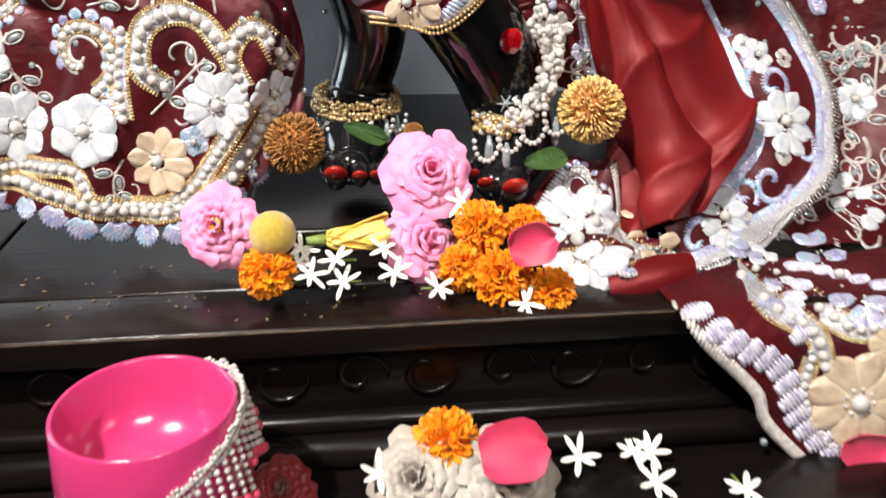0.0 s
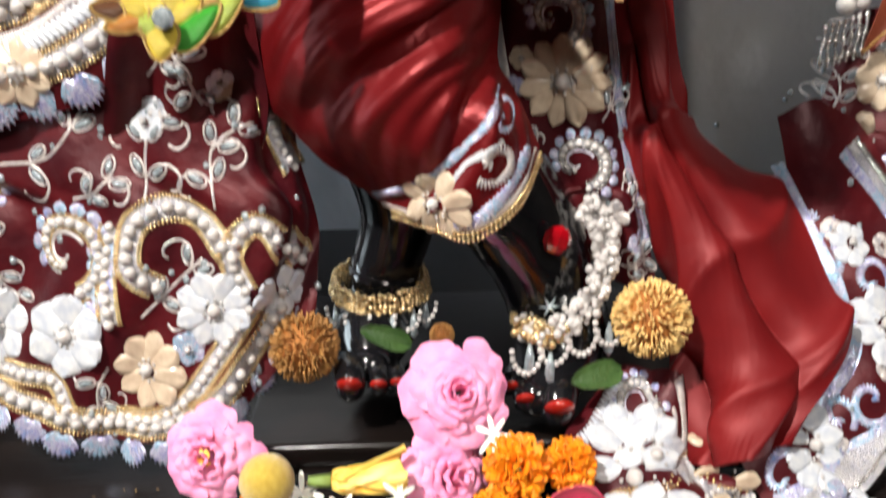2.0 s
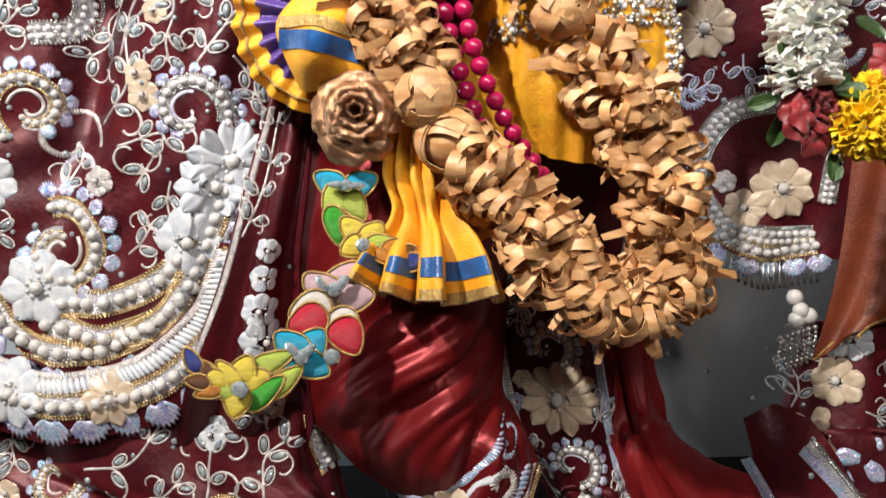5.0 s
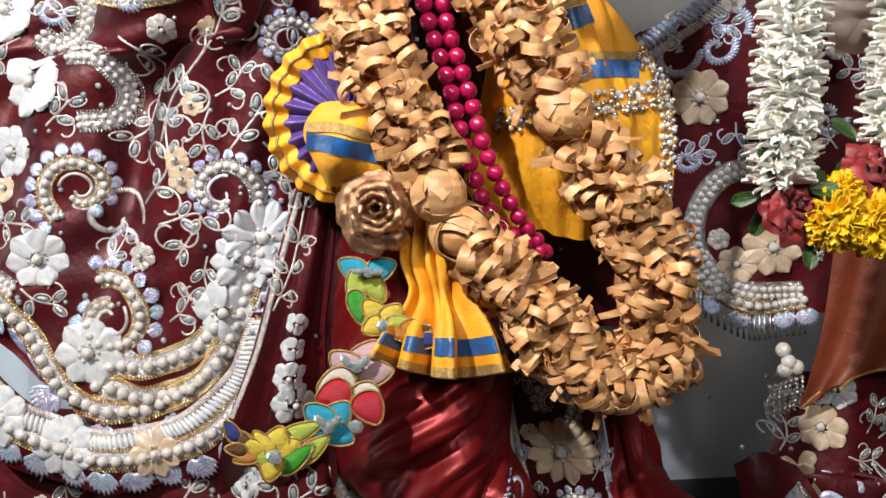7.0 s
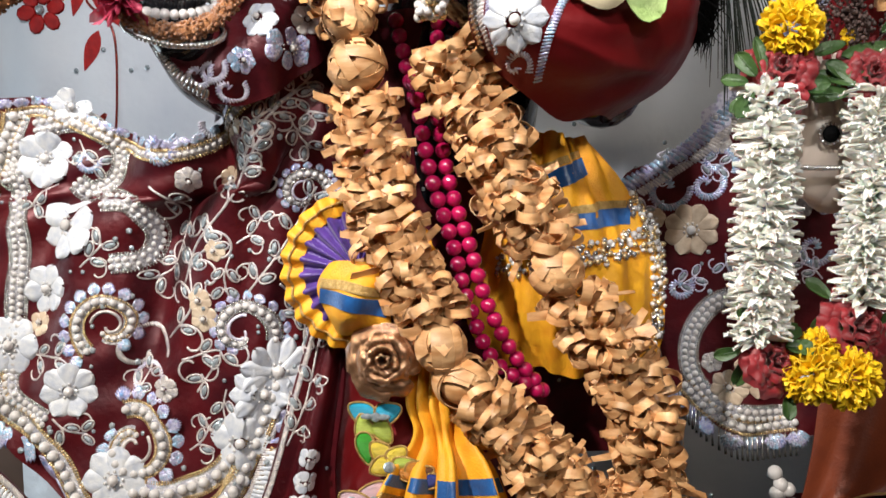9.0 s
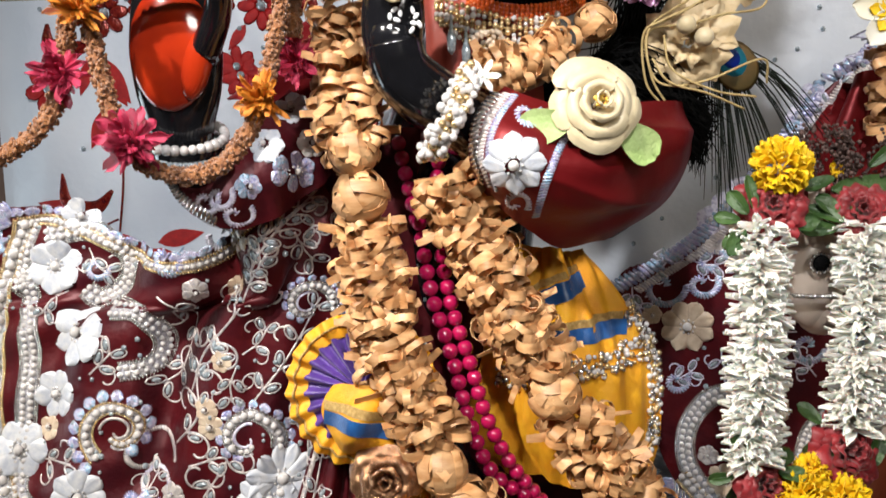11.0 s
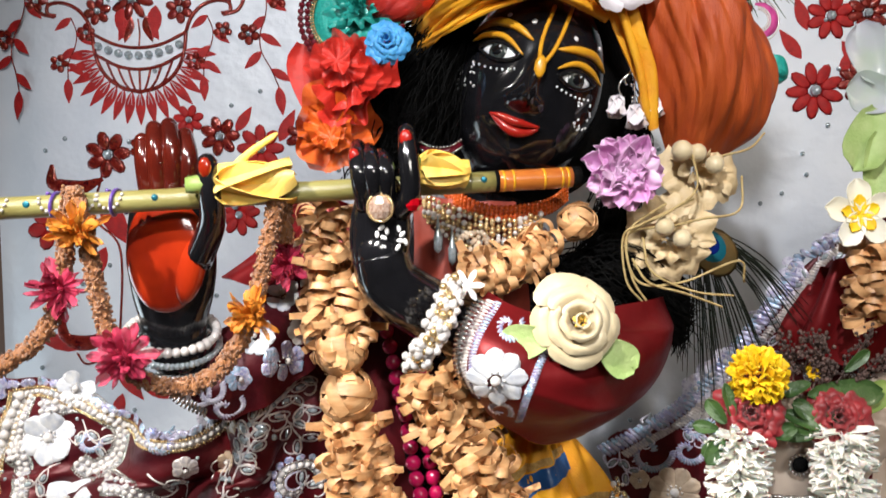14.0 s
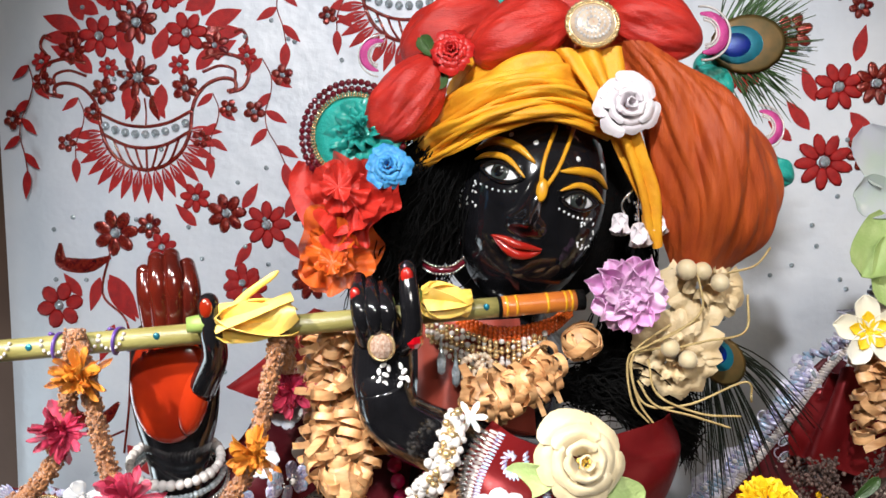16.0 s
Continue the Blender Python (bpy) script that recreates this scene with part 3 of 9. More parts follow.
def paisley(root, s, x, z, size, spin=0.0, flip=1, turns=1.1, border=1.0, gold=True):
    """A curled paisley: ribbed sequin lobes, a band of pearls that tapers inwards, bead rows, an inner curl."""
    a = spiral(x, z, size, turns, spin, flip, 0.8)
    side = -1 if flip > 0 else 1
    lobes = Mesh()
    scallops(lobes, s, a[16:], size * 0.20 * border, size * 0.30, side)
    if lobes.v:
        part("sequin_border", lobes, LILAC, root)
    inner = [(x + (p[0] - x) * 0.80, z + (p[1] - z) * 0.80) for p in a]
    under(root, s, inner[8:], size * 0.30)
    pearl_line(root, s, inner[22:], size * 0.098, size * 0.205)
    pearl_line(root, s, inner[6:22], size * 0.070, size * 0.15)
    mark(s, x, z, size * 1.25)
    fine = Mesh()
    for f in (0.985, 0.955, 0.645, 0.615):
        bead_row(fine, s, [(x + (p[0] - x) * f, z + (p[1] - z) * f) for p in a[6:]], 0.0013, 0.0027, 0, 5, 3, 0.0016)
    if fine.v:
        part("bead_edging", fine, GOLD if gold else SILVER, root)
    curl = Mesh()
    c = spiral(x, z, size * 0.42, turns * 0.8, spin + 0.3, flip, 0.8, 40)
    cord(curl, s, c, size * 0.045)
    if curl.v:
        part("thread_curl", curl, LILAC_THREAD if not gold else SILVERY, root)


def vine(root, s, pts, r=0.0012, curls=4, size=0.018, side=1, leaf=0.009, thread=None):
    """A scrolling stem with curled tendrils and crystal leaves."""
    m, g = Mesh(), Mesh()
    base = spline(pts, 40)
    cord(m, s, base, r)
    for p in base[::5]:
        mark(s, p[0], p[1], size)
    for i in range(curls):
        p = base[int((i + 0.6) / curls * 39)]
        q = base[min(39, int((i + 0.6) / curls * 39) + 1)]
        d = math.atan2(q[1] - p[1], q[0] - p[0])
        sd = side if i % 2 else -side
        c = []
        for j in range(26):
            t = j / 25
            a = t * 4.6
            rr = size * (1 - 0.72 * t)
            c.append(rot2(rr * math.sin(a), sd * (size - rr * math.cos(a)), d))
        c = [(p[0] + u, p[1] + v) for u, v in c]
        cord(m, s, c, r * 0.95)
        for sgn in (0.5, -0.9):
            la = d - sgn * sd
            lx, lz = p[0] + math.cos(la) * leaf * 1.5, p[1] + math.sin(la) * leaf * 1.5
            w = s.at(lx, lz, 0.002)
            if w is not None:
                t = s.turn(lx, lz, la)
                g.ball(w, 1.0, 0, 8, 4, t, (leaf * 0.75, leaf * 0.36, 0.0022))
                ring = [s.at(lx + u, lz + v, 0.0015) for u, v in (rot2(leaf * 0.95 * math.cos(b), leaf * 0.52 * math.sin(b), la) for b in np.linspace(0, 2 * math.pi, 13)[:-1])]
                if all(q is not None for q in ring):
                    m.tube(ring, r * 0.7, 0, 5, closed=True)
    if m.v:
        part("thread_scroll", m, thread or SILVERY, root)
    if g.v:
        part("crystal_leaves", g, CRYSTAL, root)


def fill(root, s, n, size=0.016, seed=1, thread=None):
    """Small scrolls in the bare places of a cloth."""
    rnd = random.Random(seed)
    put = MOTIFS.setdefault(id(s), [])
    for i in range(n):
        p = s.uv(rnd.uniform(0.04, 0.96), rnd.uniform(0.04, 0.96))
        if any((p.x - a) ** 2 + (p.z - b) ** 2 < (r * 0.85 + size * 0.75) ** 2 for a, b, r in put):
            continue
        a = rnd.uniform(0, 6.3)
        d = size * 1.1
        if rnd.random() < 0.25:
            flower(root, s, p.x, p.z, size * 0.75, 6, rnd.choice((CREAM, LILAC, SILVERY)))
        else:
            vine(root, s, [(p.x - d * math.cos(a), p.z - d * math.sin(a)), (p.x + 0.2 * d * math.sin(a), p.z - 0.2 * d * math.cos(a)), (p.x + d * math.cos(a), p.z + d * math.sin(a))], 0.0014, 2, size * 0.8, rnd.choice((1, -1)), 0.008, thread)


def studs(root, s, box, n, r=0.0035):
    """Small crystals strewn over a cloth."""
    m = Mesh()
    for i in range(n):
        x, z = random.uniform(box[0], box[1]), random.uniform(box[2], box[3])
        q = s.at(x, z, 0.001)
        if q is not None:
            m.ball(q, r * random.uniform(0.7, 1.1), 0, 6, 3)
    if m.v:
        part("crystal_studs", m, CRYSTAL, root)


def trim(root, s, pts, width=0.02, side=1, tassels=0.0, fat=1.0):
    """A rich border: sequined lobes, pearls between two bead rows, a silver fringe."""
    q = spline(pts, 80)
    ps = even(q, 0.004)

    def shifted(d):
        out = []
        for i, p in enumerate(ps):
            a, b = ps[max(0, i - 2)], ps[min(len(ps) - 1, i + 2)]
            e = math.atan2(b[1] - a[1], b[0] - a[0])
            out.append((p[0] - math.sin(e) * d * side, p[1] + math.cos(e) * d * side))
        return out
    m = Mesh()
    scallops(m, s, shifted(0.0), width * 0.50 * fat, width * 1.05, -side)
    if m.v:
        part("sequin_border", m, LILAC, root)
    under(root, s, shifted(width * 0.45), width * 0.7)
    pearl_line(root, s, shifted(width * 0.45), width * 0.19, width * 0.42)
    for p in ps[::6]:
        mark(s, p[0], p[1], width)
    m = Mesh()
    for d in (width * 0.08, width * 0.16, width * 0.74, width * 0.82):
        bead_row(m, s, shifted(d), 0.0015, 0.0031, 0, 6, 4, 0.0018)
    if m.v:
        part("bead_edging", m, GOLD, root)
    if tassels:
        m = Mesh()
        for p in even(ps, 0.0065):
            w = s.at(p[0], p[1], 0.002)
            if w is not None:
                m.tube([w, w + V(0, -0.001, -tassels * 0.6), w + V(0.001, -0.001, -tassels)], [0.0012, 0.001, 0.0022], 0, 5)
        part("fringe", m, SILVER, root)


def cloth(name, s, material, label, category="cloth", nu=100, nv=100, thick=0.0025, pname="cloth_panel"):
    root = thing(name, tuple(s.uv(0.5, 1.0)), label, category)
    part(pname, s.mesh(nu, nv, thick), material, root)
    return root


# ---- the large structure ----
def structure(name, mesh, mats, label, category):
    return single(name, mesh, mats, label, category, kind="structure", smooth=False)


m = Mesh(); m.box((-2.6, -2.6, -0.1), (2.8, 1.7, 0.0), 0, 0)
structure("floor", m, FLOOR, "grey stone temple floor in front of the altar", "floor")
m = Mesh(); m.box((-2.6, -2.6, 3.05), (2.8, 1.7, 3.15), 0, 0)
structure("ceiling", m, CEIL, "plain off-white plaster ceiling above the altar", "ceiling")
m = Mesh(); m.box((-2.6, 1.55, 0.0), (2.8, 1.7, 3.05), 0, 0)
structure("wall_north", m, WALL, "brown wooden wall behind the hanging cloth", "wall")
m = Mesh(); m.box((-2.6, -2.6, 0.0), (2.8, -2.45, 3.05), 0, 0)
structure("wall_south", m, CEIL, "plain off-white wall facing the altar", "wall")
m = Mesh(); m.box((-2.75, -2.6, 0.0), (-2.6, 1.7, 3.05), 0, 0)
structure("wall_west", m, CEIL, "plain off-white side wall of the shrine", "wall")
m = Mesh(); m.box((2.8, -2.6, 0.0), (2.95, 1.7, 3.05), 0, 0)
structure("wall_east", m, CEIL, "plain off-white side wall of the shrine", "wall")

# the altar plinth
altar = thing("altar_plinth", (0.2, 0.9, 0.0), "black lacquered wooden altar plinth with a carved front and moulded step", "plinth")
m = Mesh()
m.box((-1.3, 0.66, 0.872), (-0.36, 1.5, 0.9), 0, 0.003)
m.box((-1.3, 0.585, 0.872), (1.6, 0.657, 0.9), 0, 0.003)
m.box((-0.357, 0.66, 0.872), (1.6, 1.5, 0.9), 0, 0.003)
part("top_board", m, BLACK_LACQUER, altar)
m = Mesh()
m.tube([(-1.3, 0.5858, 0.8972), (0.1, 0.5858, 0.8972), (1.6, 0.5858, 0.8972)], 0.0013, 0, 6)
part("worn_edge", m, WORN_EDGE, altar, "thin worn brown edge")
m = Mesh()
m.box((-0.12, 0.735, 0.9), (0.33, 1.05, 0.922), 0, 0.006)
part("foot_plate", m, BLACK_LACQUER, altar)
m = Mesh()
m.box((-1.3, 0.605, 0.05), (1.6, 1.48, 0.872), 0, 0.004)
part("front_panel", m, BLACK_LACQUER, altar)
for i in range(9):
    x0 = -0.5 + i * 0.13
    for sx in (1, -1):
        m = Mesh()
        c = spiral(x0 + sx * 0.03, 0.838, 0.026, 0.95, 0.4 if sx > 0 else 2.7, sx, 0.8, 24)
        m.tube([(a, 0.6052, b) for a, b in c], [0.0012 + 0.003 * math.sin(math.pi * q / 23) for q in range(24)], 0, 6)
        part("carved_scroll", m, BLACK_LACQUER, altar)
m = Mesh()
for z, y, r in ((0.803, 0.588, 0.010), (0.783, 0.574, 0.016)):
    m.tube([(-1.3, y, z), (0.0, y, z), (1.6, y, z)], r, 0, 14)
part("moulding", m, BLACK_LACQUER, altar)
m = Mesh()
m.box((-1.3, 0.27, 0.05), (1.6, 0.60, 0.77), 0, 0.006)
part("lower_step", m, BLACK_LACQUER, altar)

# the hanging cloth behind
def hang(u, v):
    x = -0.765 + 2.165 * u
    e = 1 - min(1.0, u / 0.10)
    return V(x + 0.035 * math.sin(2.2 * v + 0.6) * e, 1.338 + 0.006 * math.sin(23 * u + 1.3 * math.sin(3 * v)) + 0.016 * math.sin(64 * u + 2 * v) * e + 0.005 * math.sin(9 * u - 5 * v), 2.95 - 2.05 * v)


class Flat:
    """The hanging cloth as a surface to embroider."""

    def at(self, x, z, h=0.0):
        u, v = (x + 0.765) / 2.165, (2.95 - z) / 2.05
        return hang(u, v) * 1.0 + V(x - hang(u, v).x, -h - 0.0015, 0)

    def turn(self, x, z, spin=0.0):
        n, a = V(0, -1, 0), V(math.cos(spin), 0, math.sin(spin))
        return Matrix((a, n.cross(a), n)).transposed()


curtain = thing("backdrop_cloth", (0.3, 1.34, 0.9), "pale blue satin cloth embroidered with red flower baskets", "curtain", kind="structure")
m = Mesh()
m.shell(hang, 170, 40, 0.002)
part("cloth_panel", m, CLOTH, curtain)
BACK = Flat()

# ---- garments ----
skirt = Sheet([
    [(-0.475, 0.840, 1.258), (-0.345, 0.830, 1.253), (-0.213, 0.810, 1.255), (-0.093, 0.800, 1.260), (-0.055, 0.840, 1.235)],
    [(-0.472, 0.810, 1.156), (-0.342, 0.800, 1.157), (-0.210, 0.775, 1.163), (-0.105, 0.780, 1.159), (-0.067, 0.830, 1.167)],
    [(-0.368, 0.790, 1.107), (-0.256, 0.780, 1.112), (-0.153, 0.760, 1.111), (-0.071, 0.770, 1.111), (-0.057, 0.820, 1.098)],
    [(-0.384, 0.770, 1.011), (-0.283, 0.760, 1.009), (-0.191, 0.745, 1.003), (-0.105, 0.755, 1.011), (-0.055, 0.800, 1.056)],
    [(-0.394, 0.760, 0.956), (-0.301, 0.750, 0.948), (-0.207, 0.730, 0.933), (-0.113, 0.740, 0.956), (-0.059, 0.785, 1.020)]],
    lambda u, v: 0.006 * math.sin(19 * v + 2.0 * u) * (0.4 + u) + 0.003 * math.sin(41 * v + 5 * u))
skirt_ob = cloth("embroidered_skirt", skirt, SILK, "dark red silk skirt with pearl and sequin embroidery", "skirt")

def shawl_fold(u, v):
    """Folds that fan out from the raised elbow."""
    s = v + 0.45 * u
    fade = max(0.0, min(1.0, 1.6 - 1.6 * u))
    deep = 0.026 * math.exp(-((s - 0.86) / 0.075) ** 2) - 0.034 * math.exp(-((s - 0.69) / 0.06) ** 2) + 0.012 * math.exp(-((s - 0.53) / 0.07) ** 2) - 0.008 * math.exp(-((s - 0.40) / 0.05) ** 2)
    return deep * fade + 0.005 * math.sin(13 * s) * min(1, 3 * v) + 0.0028 * math.sin(41 * s + 2 * math.sin(5 * u)) + 0.0025 * math.sin(60 * u + 20 * v) * (1 - v)


shawl = Sheet([
    [(-0.463, 0.885, 1.735), (-0.402, 0.880, 1.734), (-0.341, 0.870, 1.705), (-0.277, 0.850, 1.685), (-0.217, 0.820, 1.691), (-0.170, 0.810, 1.734), (-0.103, 0.840, 1.778)],
    [(-0.490, 0.885, 1.646), (-0.397, 0.870, 1.648), (-0.329, 0.860, 1.636), (-0.260, 0.845, 1.631), (-0.183, 0.820, 1.642), (-0.133, 0.820, 1.684), (-0.088, 0.850, 1.728)],
    [(-0.497, 0.870, 1.595), (-0.419, 0.855, 1.596), (-0.341, 0.850, 1.601), (-0.271, 0.845, 1.600), (-0.196, 0.825, 1.619), (-0.141, 0.825, 1.642), (-0.078, 0.850, 1.675)],
    [(-0.498, 0.850, 1.471), (-0.406, 0.835, 1.479), (-0.329, 0.830, 1.479), (-0.261, 0.830, 1.478), (-0.200, 0.815, 1.500), (-0.158, 0.820, 1.522), (-0.089, 0.850, 1.565)],
    [(-0.469, 0.820, 1.386), (-0.396, 0.810, 1.379), (-0.326, 0.805, 1.380), (-0.267, 0.810, 1.384), (-0.211, 0.810, 1.396), (-0.167, 0.810, 1.420), (-0.109, 0.835, 1.469)],
    [(-0.359, 0.800, 1.278), (-0.323, 0.790, 1.254), (-0.286, 0.785, 1.247), (-0.244, 0.785, 1.257), (-0.208, 0.790, 1.273), (-0.179, 0.795, 1.304), (-0.132, 0.810, 1.416)]],
    lambda u, v: shawl_fold(u, v))
shawl_ob = cloth("embroidered_shawl", shawl, SILK, "dark red silk shawl with pearl paisleys draped from the raised arm", "shawl", 120, 120)

loop = Sheet([
    [(-0.490, 0.800, 1.387), (-0.417, 0.795, 1.303), (-0.342, 0.785, 1.253), (-0.258, 0.780, 1.254), (-0.186, 0.785, 1.309), (-0.157, 0.790, 1.367)],
    [(-0.515, 0.795, 1.359), (-0.428, 0.785, 1.270), (-0.340, 0.775, 1.227), (-0.239, 0.770, 1.231), (-0.170, 0.780, 1.274), (-0.132, 0.790, 1.366)],
    [(-0.532, 0.800, 1.340), (-0.446, 0.790, 1.237), (-0.346, 0.780, 1.189), (-0.238, 0.775, 1.197), (-0.156, 0.785, 1.241), (-0.123, 0.800, 1.357)]],
    lambda u, v: 0.004 * math.sin(30 * v))
loop_ob = cloth("shawl_end", loop, SILK, "heavily beaded white-edged end of a red shawl", "shawl", 30, 110)

strip = Sheet([
    [(-0.101, 0.800, 1.501), (-0.083, 0.795, 1.502), (-0.054, 0.800, 1.501)],
    [(-0.104, 0.790, 1.491), (-0.086, 0.785, 1.491), (-0.065, 0.790, 1.486)],
    [(-0.128, 0.775, 1.409), (-0.101, 0.765, 1.415), (-0.073, 0.770, 1.414)],
    [(-0.149, 0.765, 1.336), (-0.120, 0.755, 1.338), (-0.083, 0.770, 1.344)],
    [(-0.178, 0.765, 1.265), (-0.133, 0.755, 1.267), (-0.083, 0.780, 1.258)],
    [(-0.199, 0.783, 1.206), (-0.145, 0.778, 1.207), (-0.081, 0.795, 1.195)],
    [(-0.215, 0.800, 1.138), (-0.155, 0.800, 1.137), (-0.102, 0.810, 1.132)]],
    lambda u, v: 0.007 * math.sin(12 * v + 1.5 * u))
strip_ob = cloth("beaded_stole", strip, SILK, "dark red satin stole with rows of white bead flowers", "stole", 90, 30)

dhoti = Sheet([
    [(-0.095, 0.820, 1.459), (-0.046, 0.770, 1.455), (-0.002, 0.760, 1.454), (0.050, 0.770, 1.437), (0.105, 0.830, 1.391)],
    [(-0.097, 0.800, 1.367), (-0.048, 0.750, 1.369), (0.005, 0.735, 1.365), (0.058, 0.750, 1.354), (0.105, 0.820, 1.318)],
    [(-0.092, 0.800, 1.280), (-0.040, 0.735, 1.296), (0.013, 0.715, 1.298), (0.061, 0.730, 1.295), (0.100, 0.800, 1.272)],
    [(-0.090, 0.800, 1.219), (-0.038, 0.735, 1.241), (0.008, 0.710, 1.251), (0.056, 0.720, 1.252), (0.096, 0.780, 1.231)],
    [(-0.064, 0.790, 1.178), (-0.017, 0.735, 1.193), (0.024, 0.710, 1.203), (0.066, 0.715, 1.217), (0.105, 0.770, 1.214)],
    [(-0.008, 0.780, 1.131), (0.030, 0.735, 1.146), (0.063, 0.710, 1.165), (0.093, 0.715, 1.189), (0.113, 0.760, 1.199)],
    [(0.007, 0.775, 1.121), (0.041, 0.735, 1.119), (0.072, 0.712, 1.118), (0.106, 0.715, 1.141), (0.126, 0.755, 1.169)]],
    lambda u, v: (0.0072 * math.sin(31 * (u * 0.8 + 0.45 * v * v) + 1.6 * math.sin(4 * v + 1)) + 0.0042 * math.sin(57 * (u * 0.78 + 0.4 * v * v) + 2.0 * math.sin(6 * v)) + 0.0016 * math.sin(118 * (u * 0.8 + 0.4 * v) + 3 * math.sin(5 * v))) * math.sin(math.pi * min(1, max(0.06, v))) * (1 - 0.92 * max(0, (u - 0.70) / 0.30)))
dhoti_ob = cloth("satin_dhoti", dhoti, SATIN, "crumpled maroon satin dhoti over the bent leg with an embroidered hem", "dhoti", 150, 130)

panel = Sheet([
    [(0.091, 0.830, 1.322), (0.133, 0.810, 1.319), (0.187, 0.820, 1.307)],
    [(0.100, 0.825, 1.251), (0.143, 0.805, 1.255), (0.196, 0.820, 1.245)],
    [(0.113, 0.820, 1.189), (0.154, 0.800, 1.194), (0.204, 0.810, 1.184)],
    [(0.131, 0.815, 1.119), (0.174, 0.795, 1.126), (0.218, 0.800, 1.123)],
    [(0.165, 0.810, 1.111), (0.197, 0.790, 1.111), (0.223, 0.800, 1.108)],
    [(0.181, 0.800, 1.041), (0.211, 0.785, 1.041), (0.238, 0.790, 1.039)]],
    lambda u, v: 0.005 * math.sin(10 * v + 2 * u))
panel_ob = cloth("silk_stole", panel, SILK, "hanging dark red silk stole with a padded cream flower", "stole", 80, 40)

drape = Sheet([
    [(0.192, 0.840, 1.304), (0.215, 0.840, 1.304), (0.244, 0.860, 1.295)],
    [(0.209, 0.830, 1.184), (0.230, 0.820, 1.197), (0.268, 0.850, 1.176)],
    [(0.209, 0.810, 1.155), (0.241, 0.790, 1.163), (0.312, 0.840, 1.135)],
    [(0.226, 0.800, 1.094), (0.270, 0.765, 1.107), (0.352, 0.810, 1.094)],
    [(0.243, 0.785, 1.025), (0.285, 0.735, 1.048), (0.373, 0.770, 1.033)],
    [(0.251, 0.760, 0.969), (0.288, 0.710, 0.993), (0.374, 0.730, 1.001)],
    [(0.247, 0.710, 0.913), (0.264, 0.670, 0.938), (0.318, 0.680, 0.950)]],
    lambda u, v: (0.020 * (1 - abs(math.sin(4.2 * (0.95 * u + 0.9 * v) + 0.5 * math.sin(6 * u)))) ** 1.6 - 0.024 * (1 - abs(math.sin(6.3 * (0.6 * u - 0.8 * v) + 0.8))) ** 2.5 + 0.013 * (1 - abs(math.sin(13 * (0.8 * u + 0.45 * v) + math.sin(5 * v)))) ** 2) * min(1, 0.35 + 1.6 * u) * (1 - 0.4 * u))
drape_ob = cloth("satin_drape", drape, TAFFETA, "maroon satin cloth end spread beside the crossed foot", "drape", 120, 110)

band = Sheet([
    [(0.349, 0.850, 1.168), (0.366, 0.830, 1.095), (0.394, 0.790, 1.028), (0.396, 0.760, 0.995), (0.342, 0.720, 0.948), (0.272, 0.700, 0.944)],
    [(0.378, 0.845, 1.184), (0.414, 0.820, 1.090), (0.436, 0.785, 1.028), (0.430, 0.745, 0.981), (0.365, 0.700, 0.929), (0.289, 0.675, 0.919)],
    [(0.416, 0.850, 1.165), (0.467, 0.825, 1.083), (0.488, 0.790, 1.019), (0.475, 0.745, 0.973), (0.417, 0.700, 0.929), (0.305, 0.660, 0.896)]],
    lambda u, v: 0.004 * math.sin(22 * v) + 0.003 * math.sin(7 * u))
band_ob = cloth("embroidered_border", band, SILK, "dark red border with lilac scrolls, cream flowers and a bead fringe", "border", 40, 120)

hem = Sheet([
    [(0.199, 0.760, 0.973), (0.226, 0.750, 0.980), (0.249, 0.740, 0.979)],
    [(0.170, 0.735, 0.948), (0.206, 0.715, 0.953), (0.250, 0.720, 0.944)],
    [(0.144, 0.700, 0.936), (0.191, 0.685, 0.931), (0.247, 0.690, 0.921)],
    [(0.158, 0.665, 0.915), (0.206, 0.655, 0.920), (0.291, 0.660, 0.916)],
    [(0.174, 0.645, 0.902), (0.223, 0.640, 0.916), (0.288, 0.640, 0.904)]],
    lambda u, v: 0.006 * math.sin(9 * v + 3 * u))
hem_ob = cloth("folded_hem", hem, SILK, "folded red hem with a white bead flower lying on the plinth", "hem", 60, 60)

roll = thing("rolled_hem", (0.253, 0.640, 0.878), "rolled maroon hem edged with silver beads on the plinth edge", "hem")
m = Mesh()
def rolled(u, v):
    a = -0.6 + 5.2 * v
    c = Vector((0.213, 0.632, 0.894)).lerp(Vector((0.293, 0.640, 0.906)), u)
    r = 0.016 + 0.006 * math.sin(3 * u)
    return c + V(0.0, -math.cos(a) * r * 0.9, math.sin(a) * r)
m.shell(rolled, 40, 24, 0.002)
part("cloth_roll", m, SATIN, roll)
m = Mesh()
for j in (0.0, 0.55, 1.0):
    for i in range(60):
        p = rolled(i / 59, j)
        m.ball(p + V(0, -0.002, 0), 0.0022, 0, 6, 4)
part("bead_edging", m, SILVER, roll)

